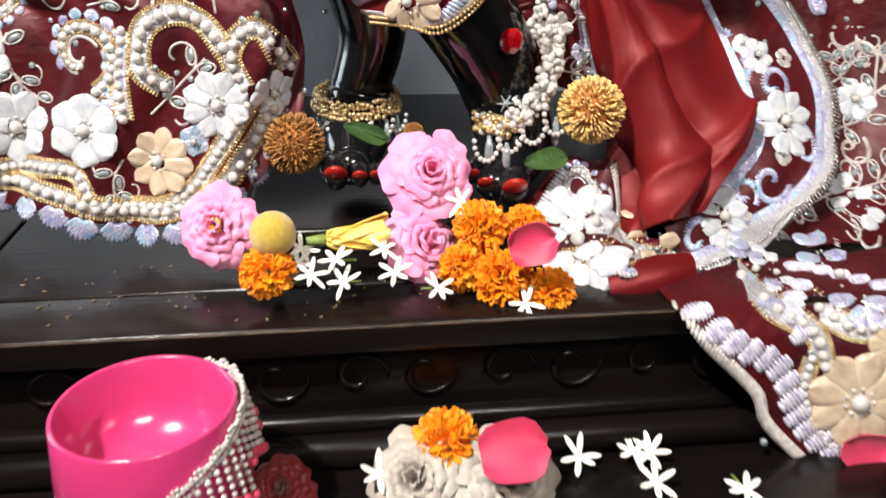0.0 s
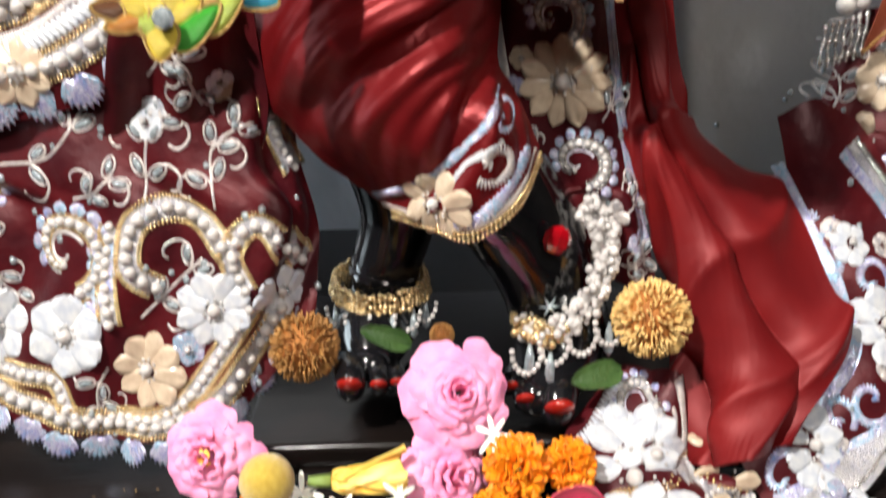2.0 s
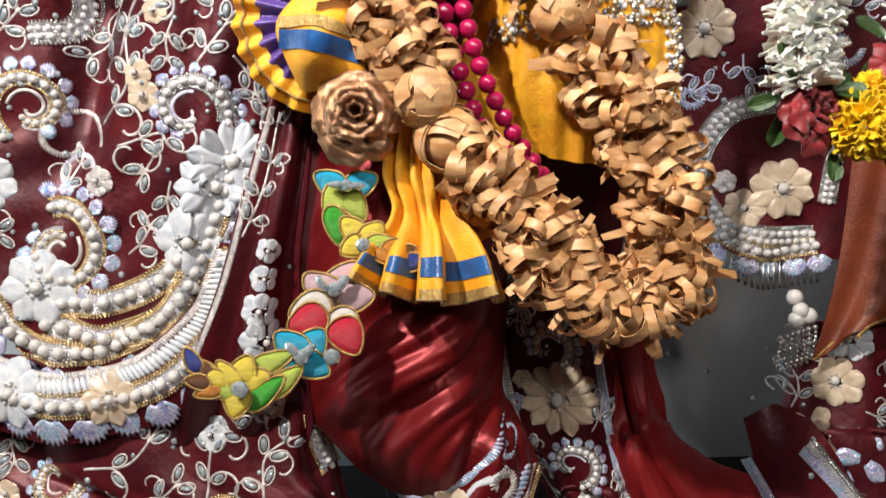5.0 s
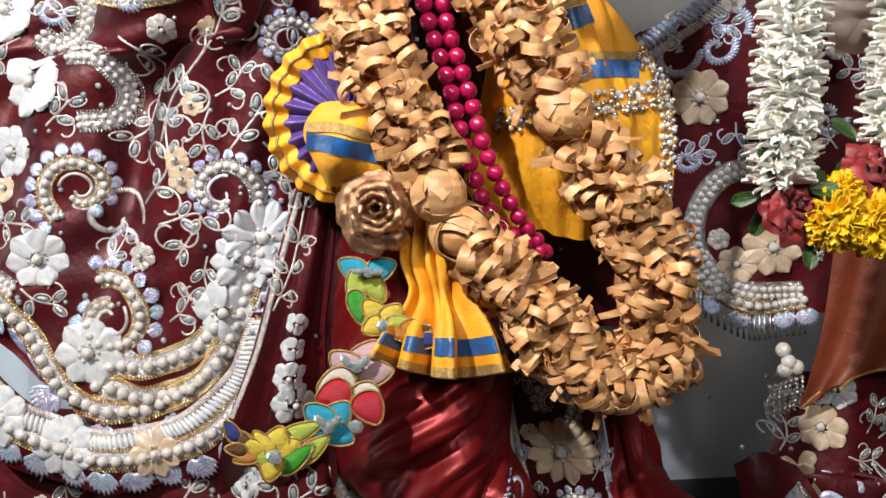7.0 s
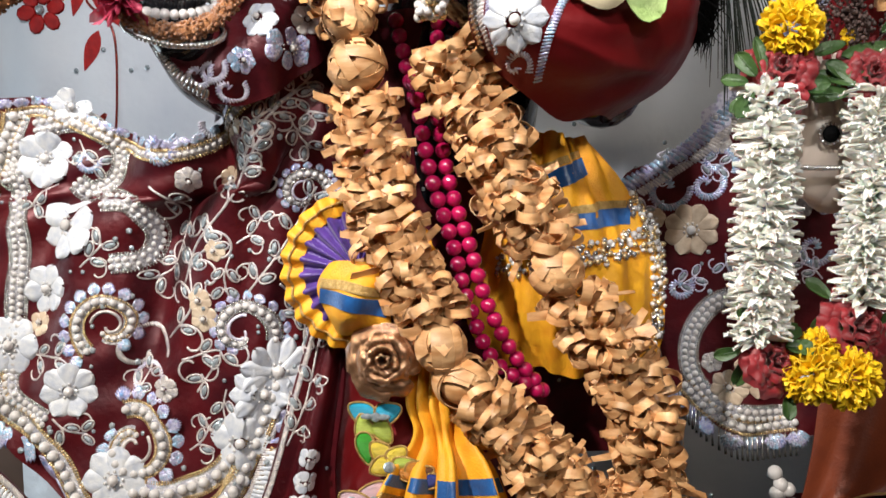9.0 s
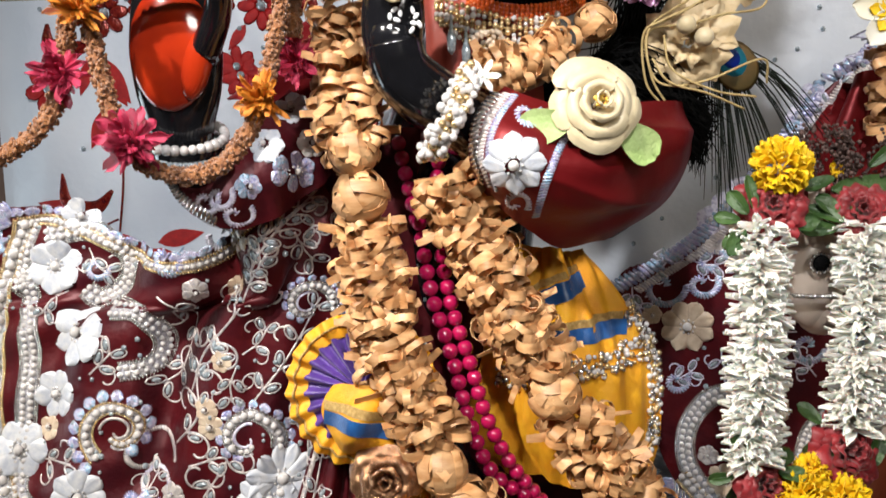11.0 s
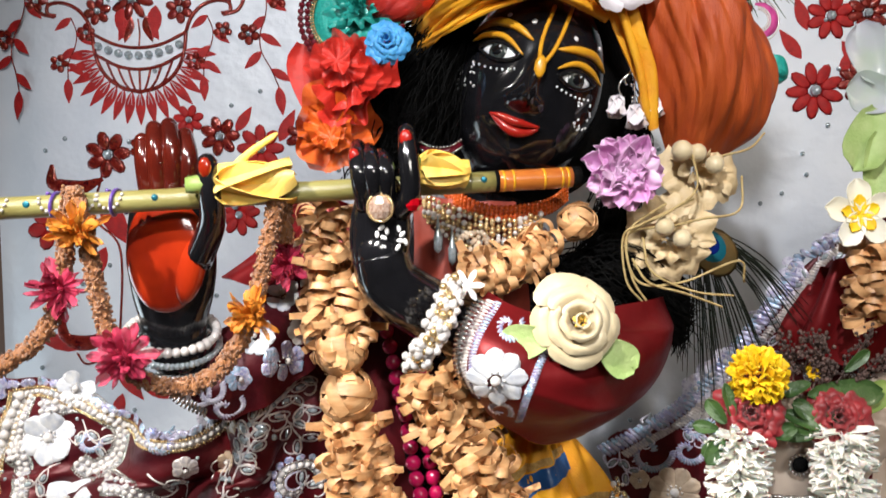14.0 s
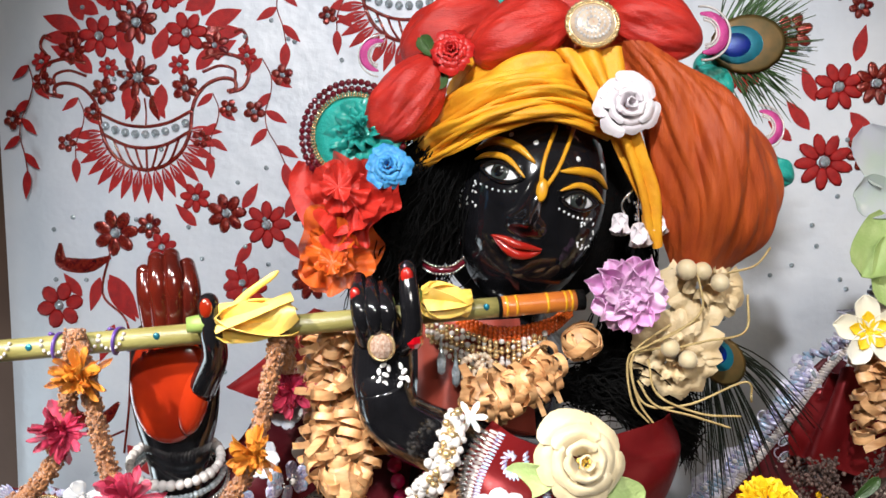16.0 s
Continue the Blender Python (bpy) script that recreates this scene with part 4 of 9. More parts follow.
fall = Sheet([
    [(0.255, 0.615, 0.903), (0.365, 0.645, 0.911), (0.483, 0.650, 0.916), (0.630, 0.660, 0.910)],
    [(0.270, 0.567, 0.889), (0.358, 0.572, 0.894), (0.450, 0.572, 0.894), (0.568, 0.575, 0.891)],
    [(0.319, 0.555, 0.840), (0.377, 0.550, 0.839), (0.461, 0.550, 0.833), (0.580, 0.560, 0.817)],
    [(0.339, 0.545, 0.798), (0.409, 0.540, 0.784), (0.483, 0.540, 0.765), (0.606, 0.550, 0.747)],
    [(0.410, 0.530, 0.729), (0.463, 0.525, 0.695), (0.530, 0.525, 0.675), (0.638, 0.535, 0.647)]],
    lambda u, v: 0.005 * math.sin(9 * v + 4 * u))
fall_ob = cloth("hanging_skirt_end", fall, SILK, "red skirt end with lilac and pearl embroidery hanging over the plinth", "skirt", 70, 70)

low_right = Sheet([
    [(0.441, 0.920, 1.248), (0.476, 0.900, 1.257), (0.528, 0.900, 1.256), (0.647, 0.920, 1.251)],
    [(0.414, 0.910, 1.155), (0.460, 0.885, 1.162), (0.526, 0.880, 1.162), (0.646, 0.900, 1.153)],
    [(0.394, 0.890, 1.076), (0.446, 0.865, 1.085), (0.523, 0.860, 1.086), (0.643, 0.880, 1.075)],
    [(0.438, 0.870, 1.146), (0.514, 0.850, 1.147), (0.603, 0.850, 1.146), (0.756, 0.870, 1.142)],
    [(0.490, 0.830, 1.027), (0.555, 0.810, 1.031), (0.646, 0.810, 1.028), (0.764, 0.830, 1.021)],
    [(0.461, 0.765, 0.936), (0.527, 0.750, 0.939), (0.616, 0.750, 0.935), (0.747, 0.770, 0.923)],
    [(0.360, 0.700, 0.886), (0.447, 0.690, 0.899), (0.566, 0.690, 0.899), (0.720, 0.720, 0.878)]],
    lambda u, v: 0.006 * math.sin(15 * v + 2 * u))
low_right_ob = cloth("embroidered_long_skirt", low_right, SILK, "long dark red silk skirt with cream bead flowers and scrolls", "skirt", 100, 70)

upper_right = Sheet([
    [(0.517, 0.930, 1.884), (0.549, 0.930, 1.944), (0.605, 0.940, 2.003), (0.736, 0.960, 2.016)],
    [(0.441, 0.945, 1.811), (0.502, 0.930, 1.831), (0.588, 0.930, 1.837), (0.740, 0.960, 1.832)],
    [(0.319, 0.970, 1.659), (0.408, 0.945, 1.682), (0.552, 0.935, 1.688), (0.702, 0.960, 1.681)],
    [(0.250, 0.985, 1.626), (0.359, 0.960, 1.632), (0.506, 0.945, 1.636), (0.660, 0.960, 1.633)],
    [(0.279, 0.985, 1.512), (0.396, 0.960, 1.514), (0.512, 0.945, 1.515), (0.668, 0.960, 1.510)],
    [(0.300, 0.980, 1.411), (0.405, 0.955, 1.409), (0.515, 0.940, 1.405), (0.669, 0.950, 1.400)],
    [(0.325, 0.975, 1.354), (0.377, 0.945, 1.316), (0.448, 0.935, 1.315), (0.672, 0.945, 1.316)]],
    lambda u, v: 0.006 * math.sin(14 * v + 3 * u) * (0.3 + 0.7 * u))
upper_right_ob = cloth("embroidered_cape", upper_right, SILK, "dark red silk cape with pearl crescents and a tasselled lilac hem", "cape", 100, 90)

rust = Sheet([
    [(0.468, 0.900, 1.433), (0.522, 0.885, 1.445), (0.636, 0.900, 1.442)],
    [(0.460, 0.895, 1.340), (0.514, 0.875, 1.343), (0.641, 0.890, 1.338)],
    [(0.447, 0.890, 1.263), (0.504, 0.870, 1.285), (0.643, 0.885, 1.285)],
    [(0.433, 0.885, 1.215), (0.492, 0.865, 1.262), (0.641, 0.880, 1.271)]],
    lambda u, v: 0.005 * math.sin(14 * v + 3 * u))
rust_ob = cloth("rust_silk_veil", rust, RUST, "plain rust-brown silk veil end hanging over the skirt", "veil", 50, 50)

sash = Sheet([
    [(0.102, 0.840, 1.689), (0.148, 0.820, 1.685), (0.184, 0.850, 1.676)],
    [(0.083, 0.830, 1.625), (0.151, 0.800, 1.632), (0.229, 0.850, 1.615)],
    [(0.071, 0.825, 1.566), (0.155, 0.790, 1.575), (0.262, 0.845, 1.554)],
    [(0.058, 0.820, 1.494), (0.155, 0.785, 1.501), (0.270, 0.840, 1.480)],
    [(0.085, 0.825, 1.448), (0.160, 0.795, 1.436), (0.252, 0.830, 1.418)]],
    lambda u, v: 0.005 * math.sin(16 * (v - 0.4 * u)) + 0.0025 * math.sin(45 * (v + 0.2 * u)))
sash_ob = cloth("yellow_waist_cloth", sash, YELLOW, "saffron yellow waist cloth with blue ribbon stripes and bead belt", "sash", 90, 70)

tunic = Sheet([
    [(-0.104, 0.870, 1.802), (-0.025, 0.845, 1.814), (0.048, 0.840, 1.812), (0.129, 0.860, 1.797)],
    [(-0.132, 0.880, 1.701), (-0.047, 0.850, 1.699), (0.043, 0.840, 1.697), (0.122, 0.860, 1.683)],
    [(-0.161, 0.870, 1.577), (-0.068, 0.840, 1.579), (0.029, 0.835, 1.578), (0.102, 0.850, 1.562)],
    [(-0.188, 0.850, 1.453), (-0.082, 0.820, 1.460), (0.060, 0.830, 1.450), (0.225, 0.880, 1.440)],
    [(-0.192, 0.840, 1.326), (-0.084, 0.800, 1.341), (0.060, 0.830, 1.330), (0.225, 0.880, 1.320)]],
    lambda u, v: 0.006 * math.sin(17 * v + 2 * u))
tunic_ob = cloth("silk_tunic", tunic, SILK, "dark red silk tunic with grey pearl paisleys under the garland", "tunic", 60, 60)

# ---- the dark statue ----
def limb(m, pts, rs, k=0, n=18, flat=1.0, steps=28):
    p = spline(pts, steps)
    r = [q[0] for q in spline([(a,) for a in rs], steps)]
    m.tube([Vector(q) for q in p], r, k, n, flat=flat)
    m.ball(p[0], r[0] * 0.99, k, 14, 8)
    m.ball(p[-1], r[-1] * 0.99, k, 14, 8)


HEAD = Vector((0.143, 0.845, 2.049))
TIP = Matrix.Rotation(radians(15), 3, "Y")


class Face:
    """The front of the head: an egg with the nose, cheeks, chin and eye hollows raised or sunk in it."""

    BUMPS = ((0.087, 2.016, 0.026, 0.0075), (0.171, 1.990, 0.026, 0.0070), (0.119, 1.978, 0.015, 0.0080), (0.122, 2.008, 0.012, 0.0045), (0.110, 2.079, 0.015, -0.0035), (0.184, 2.049, 0.015, -0.0035),
             (0.120, 2.031, 0.0062, 0.0080), (0.144, 2.024, 0.0062, 0.0080), (0.132, 2.030, 0.0090, 0.0100))

    def egg(self, x, z):
        p = TIP.inverted() @ (V(x, HEAD.y, z) - HEAD)
        return 1 - (p.x / 0.0815) ** 2 - (p.z / 0.112) ** 2

    def relief(self, x, z):
        h = sum(k * math.exp(-((x - a) ** 2 + (z - b) ** 2) / (w * w)) for a, b, w, k in self.BUMPS)
        ax, az, bx, bz = 0.155, 2.082, 0.131, 2.030
        t = max(0.0, min(1.0, ((x - ax) * (bx - ax) + (z - az) * (bz - az)) / ((bx - ax) ** 2 + (bz - az) ** 2)))
        d2 = (x - ax - t * (bx - ax)) ** 2 + (z - az - t * (bz - az)) ** 2
        return h + (0.002 + 0.013 * t) * math.exp(-d2 / (0.0058 + 0.002 * t) ** 2)

    def depth(self, x, z):
        q = self.egg(x, z)
        return HEAD.y - 0.088 * math.sqrt(max(q, 0.0)) - self.relief(x, z) * min(1.0, max(0.0, q) * 4)

    def at(self, x, z, h=0.0):
        if self.egg(x, z) < 0.01:
            return None
        return V(x, self.depth(x, z), z) + self.normal(x, z) * h

    def normal(self, x, z):
        p = TIP.inverted() @ (V(x, HEAD.y, z) - HEAD)
        q = max(0.02, self.egg(x, z))
        return (TIP @ V(p.x / 0.0815 ** 2, -math.sqrt(q) / 0.088, p.z / 0.112 ** 2)).normalized()

    def turn(self, x, z, spin=0.0):
        n, a = self.normal(x, z), V(math.cos(spin), 0, math.sin(spin))
        a = (a - n * a.dot(n)).normalized()
        return Matrix((a, n.cross(a), n)).transposed()


FACE = Face()
st = Mesh()
# legs and feet
limb(st, [(0.007, 0.840, 1.185), (0.017, 0.850, 1.094), (0.002, 0.855, 1.031)], [0.052, 0.036, 0.031])
limb(st, [(0.002, 0.855, 1.031), (-0.005, 0.850, 0.989), (-0.009, 0.820, 0.980), (-0.010, 0.785, 0.969)], [0.033, 0.038, 0.035, 0.020], flat=1.0)
limb(st, [(-0.024, 0.840, 1.218), (0.073, 0.800, 1.153), (0.127, 0.800, 1.081), (0.146, 0.800, 1.032)], [0.05, 0.05, 0.046, 0.040])
limb(st, [(0.146, 0.800, 1.032), (0.155, 0.785, 1.002), (0.145, 0.760, 0.978), (0.128, 0.740, 0.962)], [0.040, 0.042, 0.034, 0.018])
TOES = (((-0.028, 0.775, 0.975), (-0.025, 0.748, 0.970), 0.0135), ((-0.005, 0.780, 0.969), (-0.002, 0.757, 0.965), 0.0095), ((0.011, 0.782, 0.966), (0.014, 0.762, 0.964), 0.0085), ((0.026, 0.785, 0.964), (0.028, 0.768, 0.963), 0.0075),
        ((0.150, 0.750, 0.972), (0.143, 0.722, 0.959), 0.0155), ((0.128, 0.760, 0.973), (0.118, 0.735, 0.961), 0.0105), ((0.115, 0.765, 0.973), (0.107, 0.745, 0.968), 0.0085))
for a, b, r in TOES:
    a, b = Vector(a), Vector(b)
    limb(st, [a, a.lerp(b, 0.6) + V(0, 0, 0.002), b], [r, r * 1.08, r * 0.92], 0, 12, steps=8)
    st.ball(b + V(0, -r * 0.62, r * 0.52), 1.0, 2, 12, 6, Matrix.Rotation(radians(-48), 3, "X"), (r * 0.84, r * 0.98, r * 0.36))
# body
limb(st, [(0.010, 0.860, 1.329), (0.039, 0.900, 1.517), (0.046, 0.900, 1.731), (0.088, 0.900, 1.854)], [0.10, 0.085, 0.095, 0.10], flat=0.75)
limb(st, [(0.101, 0.900, 1.873), (0.123, 0.880, 1.956)], [0.045, 0.042])
# the raised palm
limb(st, [(-0.125, 0.900, 1.734), (-0.194, 0.820, 1.747), (-0.214, 0.762, 1.785)], [0.045, 0.036, 0.030])
PALM = spline([(-0.215, 0.758, 1.780, 0.029, 0.028), (-0.213, 0.745, 1.812, 0.031, 0.024), (-0.209, 0.733, 1.848, 0.0395, 0.021), (-0.207, 0.727, 1.885, 0.0430, 0.019), (-0.206, 0.724, 1.920, 0.0400, 0.016), (-0.206, 0.722, 1.940, 0.0330, 0.012), (-0.206, 0.722, 1.948, 0.012, 0.005)], 30)
st.grid(lambda u, v: Vector(PALM[round(v * 29)][:3]) + V(math.cos(2 * math.pi * u) * PALM[round(v * 29)][3], math.sin(2 * math.pi * u) * PALM[round(v * 29)][4], 0), 32, 30, 0, True)
st.ball((-0.208, 0.7165, 1.888), 1.0, 1, 28, 18, Matrix.Rotation(radians(4), 3, "Y"), (0.0385, 0.0150, 0.058))
st.ball((-0.184, 0.712, 1.872), 1.0, 1, 20, 12, Matrix.Rotation(radians(14), 3, "Y"), (0.014, 0.0125, 0.034))
FINGERS = (((-0.222, 0.722, 1.927), (-0.225, 0.715, 1.970), (-0.229, 0.720, 1.993), 0.0095), ((-0.212, 0.718, 1.932), (-0.213, 0.712, 1.980), (-0.218, 0.722, 2.004), 0.0100),
           ((-0.200, 0.718, 1.931), (-0.199, 0.714, 1.982), (-0.205, 0.725, 2.007), 0.0100), ((-0.190, 0.722, 1.926), (-0.185, 0.718, 1.972), (-0.191, 0.728, 1.998), 0.0095))
for a, b, c, r in FINGERS:
    limb(st, [a, b, c], [r * 1.05, r, r * 0.8], 6, 12, steps=14)
limb(st, [(-0.177, 0.715, 1.882), (-0.156, 0.690, 1.915), (-0.151, 0.671, 1.943), (-0.152, 0.668, 1.968)], [0.014, 0.012, 0.0105, 0.009], 0, 14, steps=18)
st.ball((-0.152, 0.660, 1.964), 1.0, 1, 10, 6, None, (0.006, 0.003, 0.009))
# the flute hand
limb(st, [(0.203, 0.860, 1.733), (0.105, 0.780, 1.786), (0.044, 0.725, 1.826), (0.005, 0.700, 1.856), (-0.005, 0.695, 1.887)], [0.045, 0.037, 0.031, 0.028, 0.026], steps=36)
st.ball((-0.004, 0.690, 1.904), 1.0, 0, 20, 12, Matrix.Rotation(radians(3), 3, "Y"), (0.028, 0.017, 0.056))
FINGERS = (((-0.015, 0.685, 1.926), (-0.018, 0.665, 1.953), (-0.021, 0.675, 1.971), (-0.024, 0.700, 1.983), 0.0085), ((-0.006, 0.682, 1.928), (-0.006, 0.662, 1.955), (-0.010, 0.675, 1.970), (-0.014, 0.700, 1.979), 0.0090),
           ((0.003, 0.682, 1.928), (0.004, 0.664, 1.955), (0.001, 0.678, 1.968), (-0.003, 0.700, 1.974), 0.0090), ((0.013, 0.685, 1.923), (0.025, 0.672, 1.939), (0.024, 0.672, 1.967), (0.022, 0.680, 1.993), 0.0098))
for *p, r in FINGERS:
    limb(st, p, [r * 1.1, r, r * 0.95, r * 0.8], 0, 12, steps=16)
st.ball((0.022, 0.671, 1.987), 1.0, 2, 8, 6, None, (0.006, 0.003, 0.008))
st.ball((-0.023, 0.667, 1.972), 1.0, 2, 8, 6, None, (0.005, 0.003, 0.007))
# the head, with its painted features
def skull(u, v):
    a, b = 2 * math.pi * u, math.pi * (0.001 + 0.998 * v)
    p = HEAD + TIP @ V(0.0815 * math.sin(b) * math.cos(a), 0.088 * math.cos(b), 0.112 * math.sin(b) * math.sin(a))
    return V(p.x, FACE.depth(p.x, p.z), p.z) if p.y < HEAD.y else p
st.grid(skull, 130, 110, 0, True)
def face_ball(px, h, size, k, spin=0.0, seg=12):
    q = FACE.at(px[0], px[1], h)
    st.ball(q, 1.0, k, seg, 8, FACE.turn(px[0], px[1], spin), size)
def face_line(pts, r, k, h=0.0008, n=24, taper=None):
    ps = [FACE.at(p[0], p[1], h) for p in spline(pts, n)]
    rs = [r * (1 if taper is None else taper(i / (n - 1))) for i in range(n)]
    keep = [(p, q) for p, q in zip(ps, rs) if p is not None]
    st.tube([p for p, _ in keep], [q for _, q in keep], k, 8)
smile = lambda t: 0.25 + 0.9 * math.sin(math.pi * t) ** 0.8
face_line([(0.100, 2.019), (0.112, 2.015), (0.122, 2.010), (0.133, 2.007), (0.146, 2.004)], 0.0037, 2, 0.004, taper=smile)
face_line([(0.101, 2.018), (0.111, 2.008), (0.121, 2.001), (0.133, 1.999), (0.145, 2.002)], 0.0047, 2, 0.003, taper=smile)
for ex, spin, w in (((0.110, 2.079), -0.36, 0.0205), ((0.184, 2.049), -0.2, 0.0185)):
    face_ball(ex, -0.001, (w, 0.0098, 0.004), 3, spin, 16)
    face_ball((ex[0] - 0.001, ex[1] + 0.0005), 0.0018, (0.0108, 0.0098, 0.003), 5, spin)
    face_ball((ex[0] - 0.001, ex[1] + 0.0005), 0.0036, (0.0062, 0.0062, 0.0018), 0, spin)
    # tiny white dot set on the iris as a painted glint
    face_ball((ex[0] + 0.002, ex[1] + 0.0035), 0.0052, (0.0012, 0.0012, 0.0006), 3, spin, 6)
    dx, dz = math.cos(spin), math.sin(spin)
    lid = [(ex[0] + dx * w * a - dz * b, ex[1] + dz * w * a + dx * b) for a, b in ((-1.02, -0.001), (-0.5, 0.0066), (0.05, 0.0084), (0.55, 0.0060), (1.0, 0.000))]
    face_line(lid, 0.0028, 0, 0.002)
    low = [(ex[0] + dx * w * a - dz * b, ex[1] + dz * w * a + dx * b) for a, b in ((-1.0, -0.001), (-0.5, -0.0068), (0.05, -0.0086), (0.55, -0.0064), (1.0, 0.000))]
    face_line(low, 0.0022, 0, 0.0015)
face_line([(0.087, 2.093), (0.100, 2.096), (0.117, 2.091), (0.132, 2.072)], 0.0030, 4, 0.004, taper=smile)
face_line([(0.164, 2.059), (0.182, 2.064), (0.197, 2.058), (0.208, 2.046)], 0.0030, 4, 0.004, taper=smile)
face_line([(0.086, 2.105), (0.106, 2.111), (0.126, 2.103), (0.142, 2.087)], 0.0042, 4, 0.001, taper=smile)
face_line([(0.166, 2.078), (0.185, 2.078), (0.203, 2.074), (0.216, 2.061)], 0.0042, 4, 0.001, taper=smile)
face_line([(0.165, 2.123), (0.153, 2.095), (0.148, 2.077), (0.146, 2.059)], 0.0022, 4, 0.0012)
face_line([(0.183, 2.123), (0.171, 2.095), (0.161, 2.076), (0.150, 2.062)], 0.0022, 4, 0.0012)
st.ball(Vector(FACE.at(0.147, 2.060, 0.001)), 1.0, 4, 10, 6, FACE.turn(0.147, 2.060, 1.4), (0.012, 0.006, 0.003))
DOTS = random.Random(4)
for cx, cz, n, sx, sz in ((0.075, 2.059, 20, 0.011, 0.014), (0.192, 2.014, 18, 0.010, 0.014)):
    for i in range(n):
        x, z = cx + DOTS.uniform(-sx, sx), cz + DOTS.uniform(-sz, sz)
        q = FACE.at(x, z, 0.0004)
        if q is not None:
            st.ball(q, 1.0, 3, 6, 4, FACE.turn(x, z, DOTS.random() * 3), (DOTS.uniform(0.0012, 0.0026), 0.0013, 0.0007))
for i in range(8):
    for a, b, d in (((0.084, 2.072), (0.123, 2.060), -0.004), ((0.164, 2.042), (0.197, 2.031), -0.003)):
        t = i / 7
        q = FACE.at(a[0] + (b[0] - a[0]) * t, a[1] + (b[1] - a[1]) * t + d * math.sin(math.pi * t), 0.0006)
        if q is not None:
            st.ball(q, 0.0013, 3, 6, 4)
for p in ((0.121, 2.117), (0.144, 2.107), (0.185, 2.090), (0.212, 2.084)):
    q = FACE.at(p[0], p[1], 0.0004)
    if q is not None:
        st.ball(q, 1.0, 3, 8, 4, FACE.turn(p[0], p[1]), (0.0030, 0.0030, 0.0010))
IRIS = mat("grey_green_paint", (0.05, 0.06, 0.055), 0.15, 0.0, (0.025, 0.03, 0.028), 200, coat=0.6)
single("statue", st, [BLACK, DARK_RED, LIP, WHITE_PAINT, TILAK, IRIS, FINGER_RED], "glossy black stone statue with painted face playing a flute", "statue")

# ---- garlands and beads ----
def curls(m, pts, radius, per=0.0011, w=0.0088, size=0.026, k=0, seed=1):
    """Looped strips of palm leaf standing out all round a string, some with a free end."""
    rnd = random.Random(seed)
    p = [Vector(q) for q in even(spline(pts, 60), per)]
    for i, c in enumerate(p):
        d = (p[min(i + 1, len(p) - 1)] - p[max(i - 1, 0)]).normalized()
        a = i * 2.39996 + rnd.uniform(-0.3, 0.3)
        s = d.cross(V(0, 1, 0.05)).normalized()
        f = d.cross(s)
        o = s * math.cos(a) + f * math.sin(a)
        if o.y > 0.6:
            continue
        o = (o + d * rnd.uniform(-0.45, 0.45)).normalized()
        e = d.cross(o).normalized() * rnd.choice((1, -1))
        tilt = rnd.gauss(0, 0.5)
        e = (e * math.cos(tilt) + d * math.sin(tilt)).normalized()
        b = o.cross(e).normalized()
        R = radius * rnd.uniform(0.62, 1.12)
        sz = size * rnd.uniform(0.75, 1.15)
        ww = w * rnd.uniform(0.65, 1.15)
        lean, wide = rnd.uniform(-0.3, 0.3), rnd.uniform(0.32, 0.60)
        if rnd.random() < 0.84:
            t0, t1 = -1.3, rnd.uniform(3.6, 5.2)

            def fn(u, v):
                t = t0 + u * (t1 - t0)
                return c + o * (R - sz * 0.5 + sz * 0.5 * math.sin(t)) + e * (sz * wide * math.cos(t) * (1 - 0.2 * u)) + b * ((v - 0.5) * ww + lean * sz * u)
            m.shell(fn, 11, 2, 0.0005, k)
        else:
            bend = rnd.uniform(-0.9, 0.9)

            def flap(u, v):
                return c + o * (R - sz * 0.9 + sz * 1.2 * u) + e * (bend * sz * u * u) + b * ((v - 0.5) * ww * (1 - 0.45 * max(0.0, u - 0.6)) + lean * sz * u)
            m.shell(flap, 6, 2, 0.0005, k)


def knot(m, c, r, seed=1, k=0):
    """A ball woven of flat palm strips."""
    rnd = random.Random(seed)
    m.ball(c, r * 0.86, k, 14, 10)
    for i in range(13):
        q = Euler((rnd.uniform(0, 3), rnd.uniform(0, 3), rnd.uniform(0, 3))).to_matrix()
        w, o, a0, span = r * rnd.uniform(0.35, 0.6), rnd.uniform(-0.35, 0.35) * r, rnd.uniform(0, 6.3), rnd.uniform(3.0, 5.2)
        lift = rnd.uniform(0.96, 1.10)

        def fn(u, v):
            t = a0 + u * span
            f = lift + 0.10 * (2 * u - 1) ** 4
            z = o + (v - 0.5) * w
            rr = math.sqrt(max(0.2, 1 - (z / r) ** 2)) * r * f
            return Vector(c) + q @ V(math.cos(t) * rr, math.sin(t) * rr, z)
        m.shell(fn, 16, 3, 0.0006, k)


